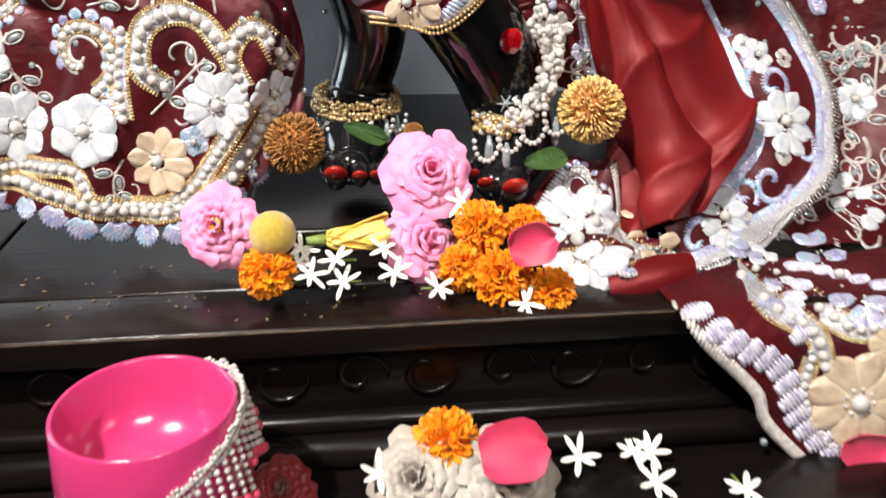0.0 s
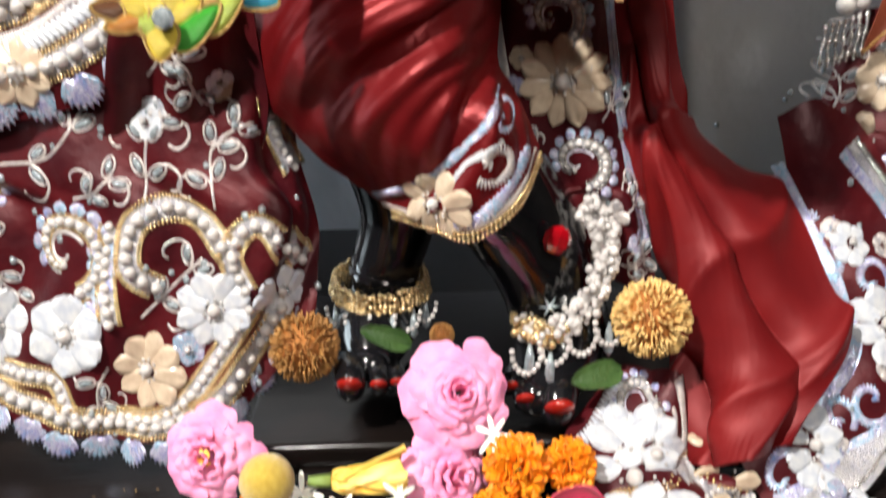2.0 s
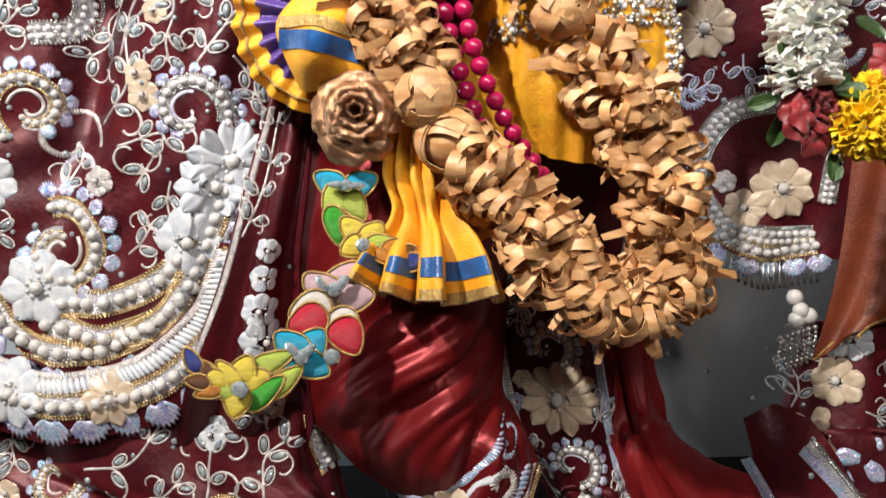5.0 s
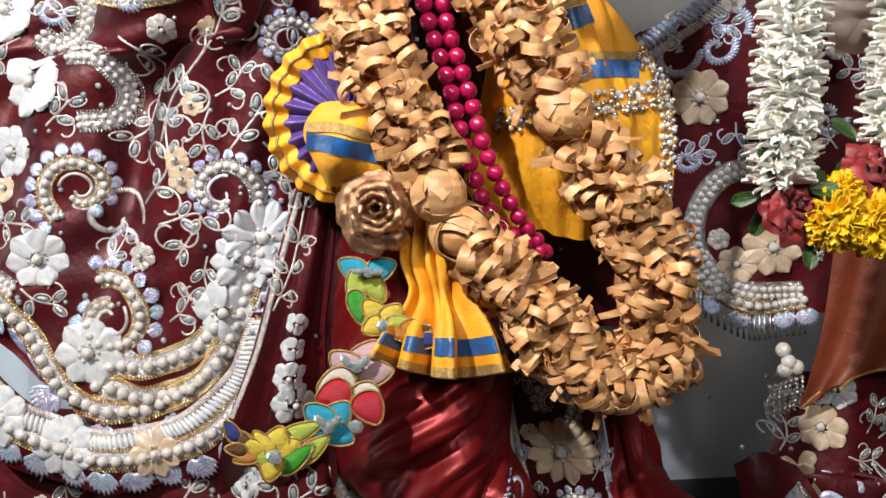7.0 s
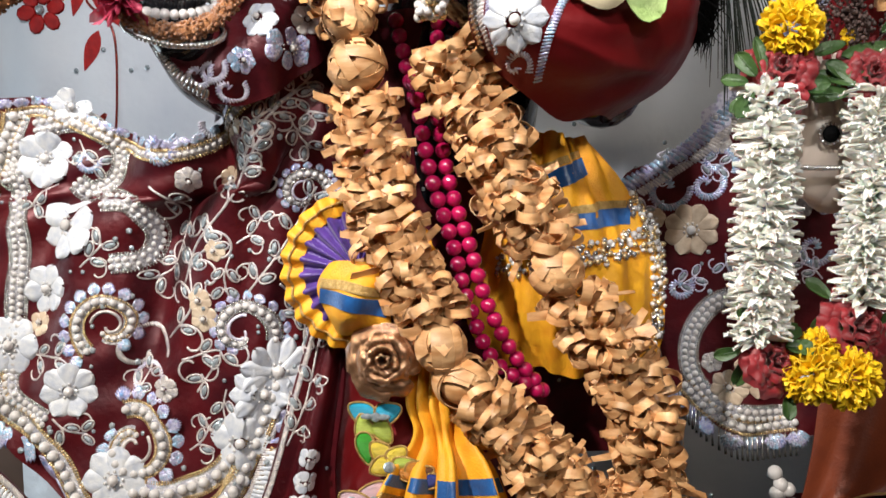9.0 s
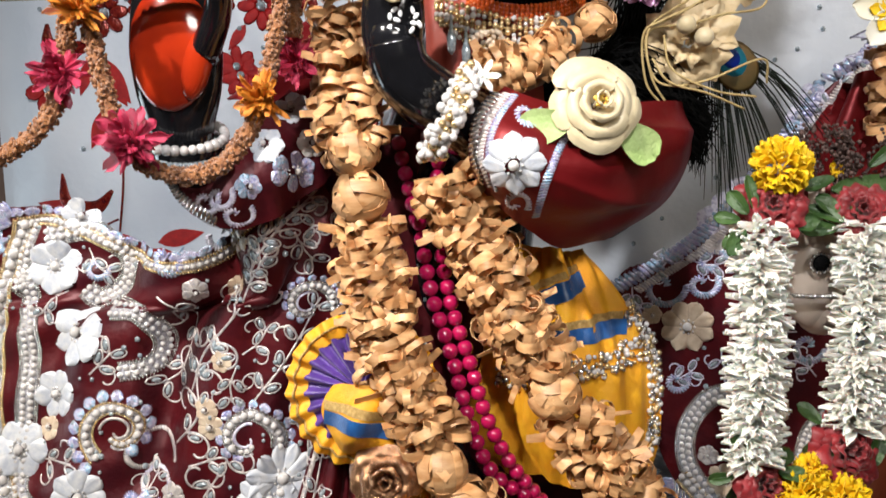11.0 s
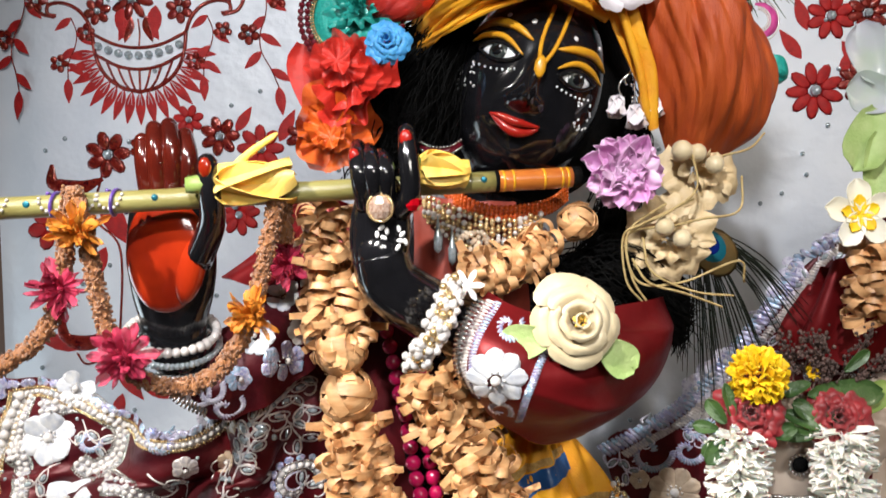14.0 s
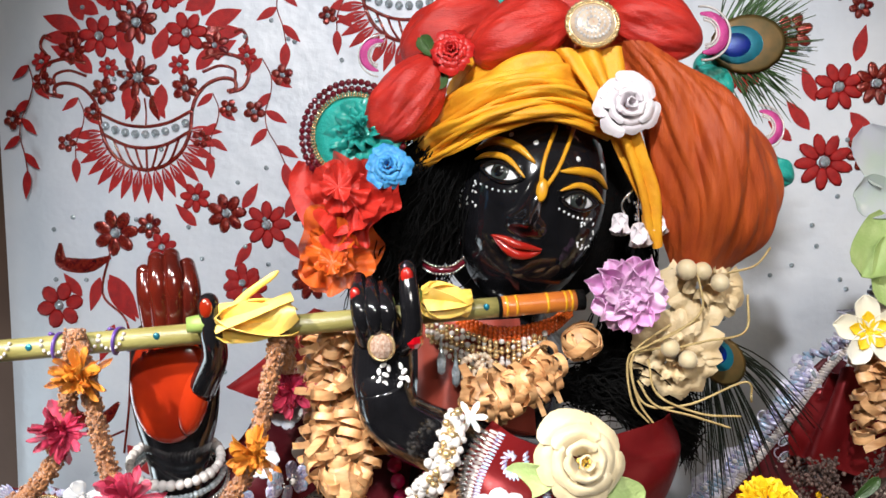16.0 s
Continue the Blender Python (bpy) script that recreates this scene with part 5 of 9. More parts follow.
garland = thing("palm_leaf_garland", (0.065, 0.720, 1.344), "long garland of curled straw-coloured palm leaf strips", "garland")
for j, (pts, r) in enumerate((
        ([(-0.059, 0.760, 1.923), (-0.059, 0.745, 1.858), (-0.048, 0.735, 1.798)], 0.034),
        ([(-0.039, 0.735, 1.722), (-0.032, 0.730, 1.665), (-0.016, 0.725, 1.592), (0.007, 0.720, 1.550), (0.022, 0.715, 1.513)], 0.036),
        ([(0.056, 0.710, 1.449), (0.092, 0.705, 1.417), (0.117, 0.700, 1.383), (0.158, 0.700, 1.336), (0.201, 0.705, 1.320), (0.233, 0.715, 1.341)], 0.036),
        ([(0.037, 0.740, 1.763), (0.073, 0.735, 1.692), (0.095, 0.730, 1.642), (0.127, 0.730, 1.583)], 0.038),
        ([(0.153, 0.730, 1.535), (0.184, 0.725, 1.492), (0.216, 0.720, 1.438), (0.219, 0.715, 1.402), (0.233, 0.715, 1.341)], 0.037),
        ([(0.074, 0.752, 1.857), (0.115, 0.748, 1.871), (0.153, 0.768, 1.890)], 0.025))):
    m = Mesh()
    curls(m, pts, r * 1.06, seed=j, per=0.00062)
    part("leaf_strand", m, STRAW, garland)
for j, (c, r) in enumerate((((-0.047, 0.725, 1.791), 0.023), ((-0.041, 0.722, 1.749), 0.0245), ((0.030, 0.700, 1.492), 0.0235), ((0.048, 0.700, 1.460), 0.025), ((0.138, 0.715, 1.559), 0.024), ((0.185, 0.775, 1.910), 0.018))):
    m = Mesh()
    knot(m, c, r, j)
    part("woven_knot", m, STRAW, garland)

mala = thing("magenta_bead_necklace", (0.084, 0.760, 1.456), "double strand of polished magenta beads", "necklace")
for pts in ([(-0.010, 0.800, 1.798), (0.007, 0.775, 1.725), (0.009, 0.765, 1.733), (0.021, 0.760, 1.653), (0.042, 0.755, 1.582), (0.057, 0.755, 1.520), (0.0815, 0.760, 1.462), (0.125, 0.775, 1.427)],
            [(0.032, 0.790, 1.794), (0.028, 0.775, 1.728), (0.040, 0.765, 1.641), (0.058, 0.760, 1.581), (0.074, 0.760, 1.524), (0.099, 0.765, 1.471), (0.131, 0.780, 1.425)]):
    for p in even(spline(pts, 80), 0.0158):
        loose_bead(mala, p, 0.0082, MAGENTA, "bead", 14, 9)


# ---- embroidery on the garments ----
def pearl_arc(root, s, pts, width=0.016, gold=True, lobes=0):
    """A broad arc of pearls between two rows of small beads."""
    q = even(spline(pts, 60), 0.003)

    def off(d):
        out = []
        for i, p in enumerate(q):
            a, b = q[max(0, i - 2)], q[min(len(q) - 1, i + 2)]
            e = math.atan2(b[1] - a[1], b[0] - a[0])
            out.append((p[0] - math.sin(e) * d, p[1] + math.cos(e) * d))
        return out
    if lobes:
        m = Mesh()
        scallops(m, s, off(lobes * width * 0.5), width * 0.5, width * 0.62, lobes)
        if m.v:
            part("sequin_border", m, LILAC, root)
    under(root, s, q, width * 0.98)
    if gold:
        pearl_line(root, s, q, width * 0.26, width * 0.57)
    else:
        pearl_line(root, s, off(width * 0.19), width * 0.175, width * 0.40)
        pearl_line(root, s, off(-width * 0.19), width * 0.165, width * 0.37)
    for p in q[::6]:
        mark(s, p[0], p[1], width * 0.8)
    m = Mesh()
    for d in (-0.55 * width, 0.55 * width, -0.44 * width, 0.44 * width):
        bead_row(m, s, off(d), 0.0014, 0.0029, 0, 6, 4, 0.0016)
    if m.v:
        part("bead_edging", m, GOLD if gold else SILVER, root)


def thread(root, s, pts, r=0.003, material=None, name="thread_line"):
    """A line of padded thread, wound crosswise."""
    m = Mesh()
    q = even(spline(pts, 60), r * 0.62)
    for i, p in enumerate(q[:-1]):
        w = s.at(p[0], p[1], 0.0008)
        if w is not None:
            d = math.atan2(q[i + 1][1] - p[1], q[i + 1][0] - p[0])
            m.ball(w, 1.0, 0, 6, 4, s.turn(p[0], p[1], d + 0.35), (r * 0.42, r * 1.25, r * 0.42))
    if m.v:
        part(name, m, material or LILAC_THREAD, root)


def curl(root, s, x, z, size, spin=0.0, flip=1, r=0.003, material=None):
    thread(root, s, spiral(x, z, size, 0.95, spin, flip, 0.8), r, material, "thread_curl")


# the skirt
R, S = skirt_ob, skirt
flower(R, S, -0.129, 1.044, 0.029, 8, label="white padded flower with pearl centre")
flower(R, S, -0.185, 0.992, 0.029, 8, CREAM)
flower(R, S, -0.249, 1.022, 0.031, 6)
flower(R, S, -0.337, 1.083, 0.025, 7)
flower(R, S, -0.081, 1.047, 0.020, 7)
flower(R, S, -0.116, 1.213, 0.011, 6, CREAM)
flower(R, S, -0.172, 1.187, 0.013, 5)
flower(R, S, -0.252, 1.205, 0.013, 6, CREAM)
flower(R, S, -0.317, 1.023, 0.032, 7)
paisley(R, S, -0.246, 1.088, 0.042, 2.2, -1, 1.05)
paisley(R, S, -0.327, 1.140, 0.030, 0.4, 1, 0.9)
pearl_arc(R, S, [(-0.176, 1.060), (-0.193, 1.079), (-0.186, 1.111), (-0.163, 1.123), (-0.135, 1.115), (-0.112, 1.085)], 0.019)
pearl_arc(R, S, [(-0.103, 1.058), (-0.113, 1.085), (-0.100, 1.107), (-0.0815, 1.105), (-0.065, 1.069)], 0.017)
pearl_arc(R, S, [(-0.069, 1.140), (-0.081, 1.171), (-0.082, 1.202)], 0.013)
pearl_arc(R, S, [(-0.206, 1.109), (-0.212, 1.073), (-0.213, 1.033)], 0.016, True, -1)
vine(R, S, [(-0.294, 1.155), (-0.250, 1.162), (-0.220, 1.198), (-0.210, 1.214)], 0.0015, 3, 0.020)
vine(R, S, [(-0.177, 1.129), (-0.171, 1.180), (-0.145, 1.206)], 0.0016, 4, 0.019)
vine(R, S, [(-0.122, 1.123), (-0.124, 1.165), (-0.099, 1.185)], 0.0015, 3, 0.017, -1)
vine(R, S, [(-0.190, 1.035), (-0.165, 1.057), (-0.135, 1.084)], 0.0016, 2, 0.018)
vine(R, S, [(-0.343, 1.053), (-0.310, 1.106)], 0.0016, 2, 0.019)
trim(R, S, [(-0.369, 0.966), (-0.300, 0.956), (-0.232, 0.936), (-0.178, 0.937), (-0.125, 0.959), (-0.098, 0.991), (-0.072, 1.025)], 0.026, 1, fat=1.3)
pearl_arc(R, S, [(-0.342, 0.985), (-0.268, 0.986), (-0.248, 0.957), (-0.198, 0.951), (-0.161, 0.965), (-0.130, 1.002), (-0.102, 1.043)], 0.015)
fill(R, S, 800, 0.0175, 3)
studs(R, S, (-0.45, 0.0, 0.93, 1.3), 80)

# the shawl
R, S = shawl_ob, shawl
for x, z, r, n in ((-0.409, 1.668, 0.030, 6), (-0.378, 1.594, 0.033, 6), (-0.406, 1.526, 0.026, 6), (-0.373, 1.422, 0.028, 7), (-0.449, 1.465, 0.030, 6), (-0.188, 1.366, 0.030, 6),
                   (-0.325, 1.327, 0.032, 7), (-0.119, 1.770, 0.020, 6), (-0.377, 1.725, 0.020, 6), (-0.149, 1.437, 0.036, 11), (-0.166, 1.416, 0.030, 9)):
    flower(R, S, x, z, r, n, label="white padded flower with pearl centre")
for x, z, r in ((-0.206, 1.571, 0.011), (-0.197, 1.644, 0.013), (-0.222, 1.499, 0.014), (-0.179, 1.701, 0.011), (-0.226, 1.518, 0.013)):
    flower(R, S, x, z, r, 6, CREAM)
paisley(R, S, -0.332, 1.489, 0.044, 3.4, 1, 1.1, 1.2)
paisley(R, S, -0.305, 1.359, 0.050, 0.6, 1, 1.2, 1.2)
paisley(R, S, -0.183, 1.484, 0.042, 2.8, -1, 1.0, 0.9, False)
paisley(R, S, -0.115, 1.628, 0.032, 2.8, -1, 1.0, 0.9, False)
pearl_arc(R, S, [(-0.415, 1.703), (-0.368, 1.708), (-0.328, 1.683), (-0.328, 1.650), (-0.357, 1.631), (-0.372, 1.642)], 0.021, False)
pearl_arc(R, S, [(-0.336, 1.622), (-0.305, 1.619), (-0.285, 1.588), (-0.295, 1.560), (-0.327, 1.555)], 0.019, False)
pearl_arc(R, S, [(-0.307, 1.311), (-0.256, 1.314), (-0.216, 1.331), (-0.195, 1.350)], 0.022)
pearl_arc(R, S, [(-0.319, 1.293), (-0.268, 1.280), (-0.217, 1.295), (-0.187, 1.324)], 0.022)
curl(R, S, -0.295, 1.425, 0.026, 2.0, -1, 0.0035)
curl(R, S, -0.360, 1.666, 0.014, 0.5, 1, 0.004, LILAC)
curl(R, S, -0.302, 1.458, 0.033, 2.6, -1, 0.0032, SILVERY)
curl(R, S, -0.208, 1.704, 0.022, 1.0, 1, 0.004)
curl(R, S, -0.267, 1.679, 0.020, 1.0, 1, 0.006, LILAC)
vine(R, S, [(-0.268, 1.472), (-0.236, 1.510), (-0.236, 1.553), (-0.201, 1.583)], 0.0017, 4, 0.021)
vine(R, S, [(-0.245, 1.534), (-0.227, 1.577), (-0.190, 1.619), (-0.171, 1.654), (-0.150, 1.686)], 0.0017, 5, 0.022, -1)
vine(R, S, [(-0.281, 1.637), (-0.249, 1.607), (-0.264, 1.552), (-0.290, 1.534)], 0.0016, 4, 0.018)
vine(R, S, [(-0.167, 1.695), (-0.137, 1.717), (-0.102, 1.751)], 0.0016, 3, 0.015)
vine(R, S, [(-0.361, 1.552), (-0.334, 1.577)], 0.0015, 2, 0.016)
vine(R, S, [(-0.434, 1.454), (-0.381, 1.455)], 0.0015, 2, 0.016)
vine(R, S, [(-0.176, 1.523), (-0.139, 1.570), (-0.103, 1.634)], 0.0015, 4, 0.016, -1)
vine(R, S, [(-0.249, 1.453), (-0.206, 1.463), (-0.235, 1.417)], 0.0016, 3, 0.020)
vine(R, S, [(-0.177, 1.654), (-0.151, 1.696), (-0.115, 1.737)], 0.0015, 4, 0.014)
trim(R, S, [(-0.458, 1.722), (-0.487, 1.646), (-0.491, 1.595), (-0.491, 1.471), (-0.462, 1.392), (-0.405, 1.354), (-0.357, 1.273), (-0.297, 1.253), (-0.245, 1.263), (-0.196, 1.295), (-0.170, 1.339), (-0.138, 1.416)], 0.030, 1, fat=1.3)
pearl_arc(R, S, [(-0.436, 1.715), (-0.454, 1.647), (-0.443, 1.657), (-0.437, 1.564), (-0.444, 1.496), (-0.447, 1.418), (-0.398, 1.390)], 0.020, False)
trim(R, S, [(-0.451, 1.725), (-0.403, 1.726), (-0.342, 1.699), (-0.278, 1.678), (-0.218, 1.685), (-0.171, 1.725), (-0.115, 1.766)], 0.016, -1)
thread(R, S, [(-0.108, 1.464), (-0.145, 1.399), (-0.172, 1.312)], 0.003, SILVERY)
fill(R, S, 1500, 0.0175, 4)
studs(R, S, (-0.5, 0.06, 1.28, 1.8), 170)

# the beaded shawl end, sash and dhoti hem
R, S = loop_ob, loop
trim(R, S, [(-0.508, 1.365), (-0.429, 1.261), (-0.342, 1.214), (-0.235, 1.218), (-0.165, 1.265), (-0.130, 1.354)], 0.030, 1, fat=1.3)
thread(R, S, [(-0.498, 1.376), (-0.422, 1.286), (-0.341, 1.243), (-0.251, 1.247), (-0.181, 1.291), (-0.149, 1.361)], 0.008, WHITE, "white_piping")
thread(R, S, [(-0.491, 1.381), (-0.418, 1.297), (-0.340, 1.252), (-0.253, 1.255), (-0.185, 1.303), (-0.156, 1.362)], 0.004, SILVERY, "white_piping")
flower(R, S, -0.351, 1.233, 0.03, 7)
flower(R, S, -0.259, 1.228, 0.024, 7, CREAM)
flower(R, S, -0.416, 1.267, 0.028, 7)
R, S = strip_ob, strip
for x, z, r, n in ((-0.116, 1.314, 0.015, 6), (-0.115, 1.286, 0.018, 6), (-0.111, 1.342, 0.011, 5), (-0.106, 1.366, 0.010, 5), (-0.166, 1.195, 0.012, 5), (-0.114, 1.217, 0.010, 5), (-0.168, 1.190, 0.013, 5)):
    flower(R, S, x, z, r, n)
vine(R, S, [(-0.130, 1.376), (-0.111, 1.419), (-0.097, 1.482)], 0.0014, 4, 0.010)
vine(R, S, [(-0.166, 1.224), (-0.140, 1.241), (-0.128, 1.202)], 0.0015, 3, 0.014)
thread(R, S, [(-0.102, 1.486), (-0.125, 1.409), (-0.147, 1.336), (-0.175, 1.270)], 0.0028, SILVERY)
studs(R, S, (-0.25, 0.05, 1.15, 1.5), 40)
R, S = dhoti_ob, dhoti
thread(R, S, [(0.002, 1.129), (0.037, 1.151), (0.065, 1.177), (0.084, 1.198), (0.095, 1.218)], 0.0042, LILAC)
thread(R, S, [(0.054, 1.121), (0.077, 1.128), (0.099, 1.149), (0.116, 1.176)], 0.006, LILAC)
thread(R, S, [(0.007, 1.121), (0.041, 1.122), (0.072, 1.121), (0.104, 1.143), (0.123, 1.170)], 0.003, SILVERY)
flower(R, S, 0.049, 1.136, 0.025, 8, CREAM)
curl(R, S, 0.088, 1.170, 0.017, 0.4, -1, 0.004, SILVERY)
curl(R, S, 0.096, 1.197, 0.011, 2.0, 1, 0.003, LILAC)
thread(R, S, [(0.057, 1.150), (0.072, 1.171), (0.095, 1.185)], 0.0035, WHITE)
m = Mesh()
for p in even(spline([(0.014, 0.765, 1.117), (0.043, 0.730, 1.119), (0.072, 0.708, 1.117), (0.105, 0.711, 1.139), (0.127, 0.750, 1.165)], 60), 0.0038):
    p = Vector(p)
    m.ball(p, 0.0020, 0, 6, 4)
    m.ball(p + V(0.0005, -0.001, -0.0045), 0.0018, 0, 6, 4)
part("fringe", m, GOLD, R)

# the hanging panel
R, S = panel_ob, panel
flower(R, S, 0.153, 1.210, 0.034, 11, CREAM, label="large padded cream flower with pearl centre")
flower(R, S, 0.153, 1.210, 0.021, 8, SILVERY)
paisley(R, S, 0.142, 1.259, 0.028, 2.0, -1, 1.0, 1.2, False)
paisley(R, S, 0.166, 1.145, 0.029, 2.0, -1, 1.0, 1.2, False)
flower(R, S, 0.189, 1.099, 0.020, 9, SILVERY)
for d in (0, 12):
    thread(R, S, [(0.180, 1.307), (0.189, 1.245), (0.198, 1.185), (0.212, 1.118), (0.224, 1.071)] if d == 0 else
           [(0.185, 1.307), (0.193, 1.245), (0.202, 1.185), (0.216, 1.117), (0.228, 1.071)], 0.0034, LILAC)
thread(R, S, [(0.098, 1.272), (0.108, 1.210), (0.123, 1.147)], 0.005, SILVERY)
fill(R, S, 80, 0.012, 9)
studs(R, S, (0.05, 0.3, 1.0, 1.4), 40)

# the border, hem and hanging end beside the crossed foot
R, S = band_ob, band
flower(R, S, 0.429, 1.004, 0.030, 8)
flower(R, S, 0.346, 0.931, 0.027, 8)
flower(R, S, 0.408, 1.064, 0.016, 6)
for x, z, sz, sp, fl in ((0.380, 1.050, 0.019, 1.2, 1), (0.421, 1.039, 0.017, 2.2, -1), (0.402, 0.958, 0.021, 0.2, 1), (0.314, 0.920, 0.019, 2.4, -1), (0.381, 1.081, 0.015, 0.6, 1), (0.374, 0.948, 0.015, 2.0, -1), (0.446, 0.985, 0.016, 1.4, 1)):
    curl(R, S, x, z, sz, sp, fl, 0.0040, LILAC)
under(R, S, spline([(0.348, 1.132), (0.372, 1.089), (0.397, 1.025), (0.398, 0.995), (0.348, 0.948), (0.281, 0.945)], 80), 0.010, LILAC)
under(R, S, spline([(0.402, 1.140), (0.452, 1.083), (0.474, 1.019), (0.461, 0.976), (0.406, 0.934), (0.306, 0.904)], 80), 0.010, LILAC)
under(R, S, spline([(0.410, 1.146), (0.461, 1.083), (0.483, 1.019), (0.469, 0.974), (0.412, 0.930), (0.306, 0.898)], 80), 0.009, SILVER_SEQUIN, 0.002)
m = Mesh()
for p in even(spline([(0.414, 1.148), (0.465, 1.083), (0.487, 1.019), (0.472, 0.973), (0.416, 0.929), (0.307, 0.897)], 80), 0.0036):
    w = S.at(p[0], p[1], 0.003)
    if w is not None:
        m.ball(w, 0.0021, 0, 6, 4)
        d = V(0.007, -0.002, -0.004) if p[1] > 0.99 else V(0.003, -0.004, -0.006)
        m.tube([w, w + d * 0.6, w + d], [0.0009, 0.0009, 0.0016], 0, 5)
part("fringe", m, SILVER, R)
for x, z in ((0.395, 1.075), (0.440, 1.060), (0.418, 0.980), (0.345, 0.915), (0.372, 0.925)):
    flower(R, S, x, z, 0.009, 5, SILVERY)
studs(R, S, (0.3, 0.6, 0.9, 1.2), 30)
R, S = hem_ob, hem
flower(R, S, 0.197, 0.926, 0.036, 9)
flower(R, S, 0.214, 0.935, 0.028, 8)
flower(R, S, 0.268, 0.925, 0.022, 8, CREAM)
paisley(R, S, 0.207, 0.955, 0.026, 2.0, -1, 1.0, 1.0, False)
curl(R, S, 0.223, 0.950, 0.016, 1.0, 1, 0.003, SILVERY)
thread(R, S, [(0.199, 0.973), (0.172, 0.947), (0.147, 0.936), (0.160, 0.915), (0.176, 0.905)], 0.0055, WHITE)
thread(R, S, [(0.244, 0.977), (0.246, 0.944), (0.243, 0.923), (0.241, 0.917)], 0.005, SILVERY)
trim(R, S, [(0.176, 0.906), (0.224, 0.918), (0.286, 0.906)], 0.012, 1, 0.008)
thread(R, S, [(0.175, 0.904), (0.224, 0.916), (0.287, 0.904)], 0.0055, SILVERY)
R, S = fall_ob, fall
for line, sz in (([(0.276, 0.900), (0.306, 0.878), (0.348, 0.851), (0.371, 0.803), (0.427, 0.747)], 1.0), ([(0.390, 0.907), (0.435, 0.905), (0.486, 0.909)], 0.7), ([(0.365, 0.879), (0.362, 0.895), (0.384, 0.902)], 0.8)):
    for p in even(spline(line, 60), 0.016 * sz):
        w = S.at(p[0], p[1], 0.001)
        if w is not None:
            m = Mesh()
            for q in range(7):
                m.ball(w + S.turn(p[0], p[1], 0.6) @ V((q - 3) * 0.0036 * sz, 0, 0), 1.0, 0, 7, 5, S.turn(p[0], p[1], 0.6), (0.0024 * sz, 0.012 * sz * math.sqrt(1 - ((q - 3) / 4) ** 2), 0.005 * sz))
            part("padded_lobe", m, LILAC_THREAD, R)
thread(R, S, [(0.261, 0.901), (0.280, 0.881), (0.326, 0.835), (0.342, 0.801), (0.409, 0.734)], 0.006, SILVERY, "bead_edging")
flower(R, S, 0.417, 0.823, 0.041, 8, CREAM, label="large cream flower with pearl centre")
pearl_arc(R, S, [(0.332, 0.909), (0.343, 0.899), (0.377, 0.880), (0.388, 0.852)], 0.018)
pearl_arc(R, S, [(0.387, 0.894), (0.418, 0.883), (0.468, 0.897)], 0.018)
flower(R, S, 0.423, 0.904, 0.024, 8, LILAC)
flower(R, S, 0.347, 0.909, 0.018, 7, LILAC)
paisley(R, S, 0.470, 0.852, 0.036, 2.6, -1, 1.0, 1.2)
pearl_arc(R, S, [(0.376, 0.859), (0.372, 0.825), (0.400, 0.779), (0.450, 0.753)], 0.014)
flower(R, S, 0.365, 0.906, 0.016, 7)
flower(R, S, 0.441, 0.871, 0.018, 7, CREAM)
studs(R, S, (0.3, 0.7, 0.75, 0.95), 30)

# the long skirt and the cape
R, S = low_right_ob, low_right
for x, z, r, n, mm in ((0.440, 1.138, 0.025, 7, CREAM), (0.464, 1.190, 0.025, 7, CREAM), (0.450, 1.292, 0.022, 7, CREAM), (0.530, 1.014, 0.020, 6, WHITE), (0.505, 0.928, 0.020, 6, WHITE), (0.476, 1.121, 0.026, 8, LILAC), (0.478, 1.234, 0.02, 7, WHITE)):
    flower(R, S, x, z, r, n, mm)
for x, z, sz, sp, fl in ((0.517, 1.081, 0.018, 0, 1), (0.543, 1.053, 0.016, 2, -1), (0.520, 0.969, 0.017, 1, 1), (0.448, 0.915, 0.017, 2, -1), (0.497, 0.912, 0.016, 0, 1)):
    curl(R, S, x, z, sz, sp, fl, 0.0028, SILVERY)
vine(R, S, [(0.500, 0.984), (0.543, 1.003), (0.552, 1.070)], 0.0016, 4, 0.014)
vine(R, S, [(0.392, 0.903), (0.458, 0.922), (0.527, 0.939)], 0.0016, 4, 0.014)
thread(R, S, [(0.416, 1.120), (0.460, 1.087), (0.495, 1.025)], 0.007, LILAC)
fill(R, S, 300, 0.016, 6)
studs(R, S, (0.35, 0.75, 0.9, 1.4), 60)
R, S = upper_right_ob, upper_right
flower(R, S, 0.333, 1.565, 0.031, 8, CREAM)
flower(R, S, 0.416, 1.392, 0.031, 8, CREAM)
flower(R, S, 0.379, 1.370, 0.020, 7, CREAM)
flower(R, S, 0.431, 1.463, 0.020, 7, CREAM)
pearl_arc(R, S, [(0.409, 1.487), (0.363, 1.473), (0.335, 1.429), (0.339, 1.379), (0.377, 1.343), (0.450, 1.338)], 0.022, False)
pearl_arc(R, S, [(0.501, 1.460), (0.475, 1.432), (0.465, 1.377)], 0.018, False)
trim(R, S, [(0.321, 1.361), (0.351, 1.331), (0.397, 1.312), (0.455, 1.319)], 0.024, 1, 0.03, 1.3)
for x, z, sz, sp, fl in ((0.303, 1.615, 0.028, 0.5, 1), (0.359, 1.645, 0.022, 2.2, -1), (0.321, 1.493, 0.016, 1, 1), (0.348, 1.620, 0.02, 1, 1), (0.473, 1.542, 0.022, 0.3, 1)):
    curl(R, S, x, z, sz, sp, fl, 0.005, LILAC)
thread(R, S, [(0.247, 1.615), (0.326, 1.665), (0.384, 1.726), (0.445, 1.808), (0.484, 1.865), (0.523, 1.891), (0.552, 1.947)], 0.010, LILAC)
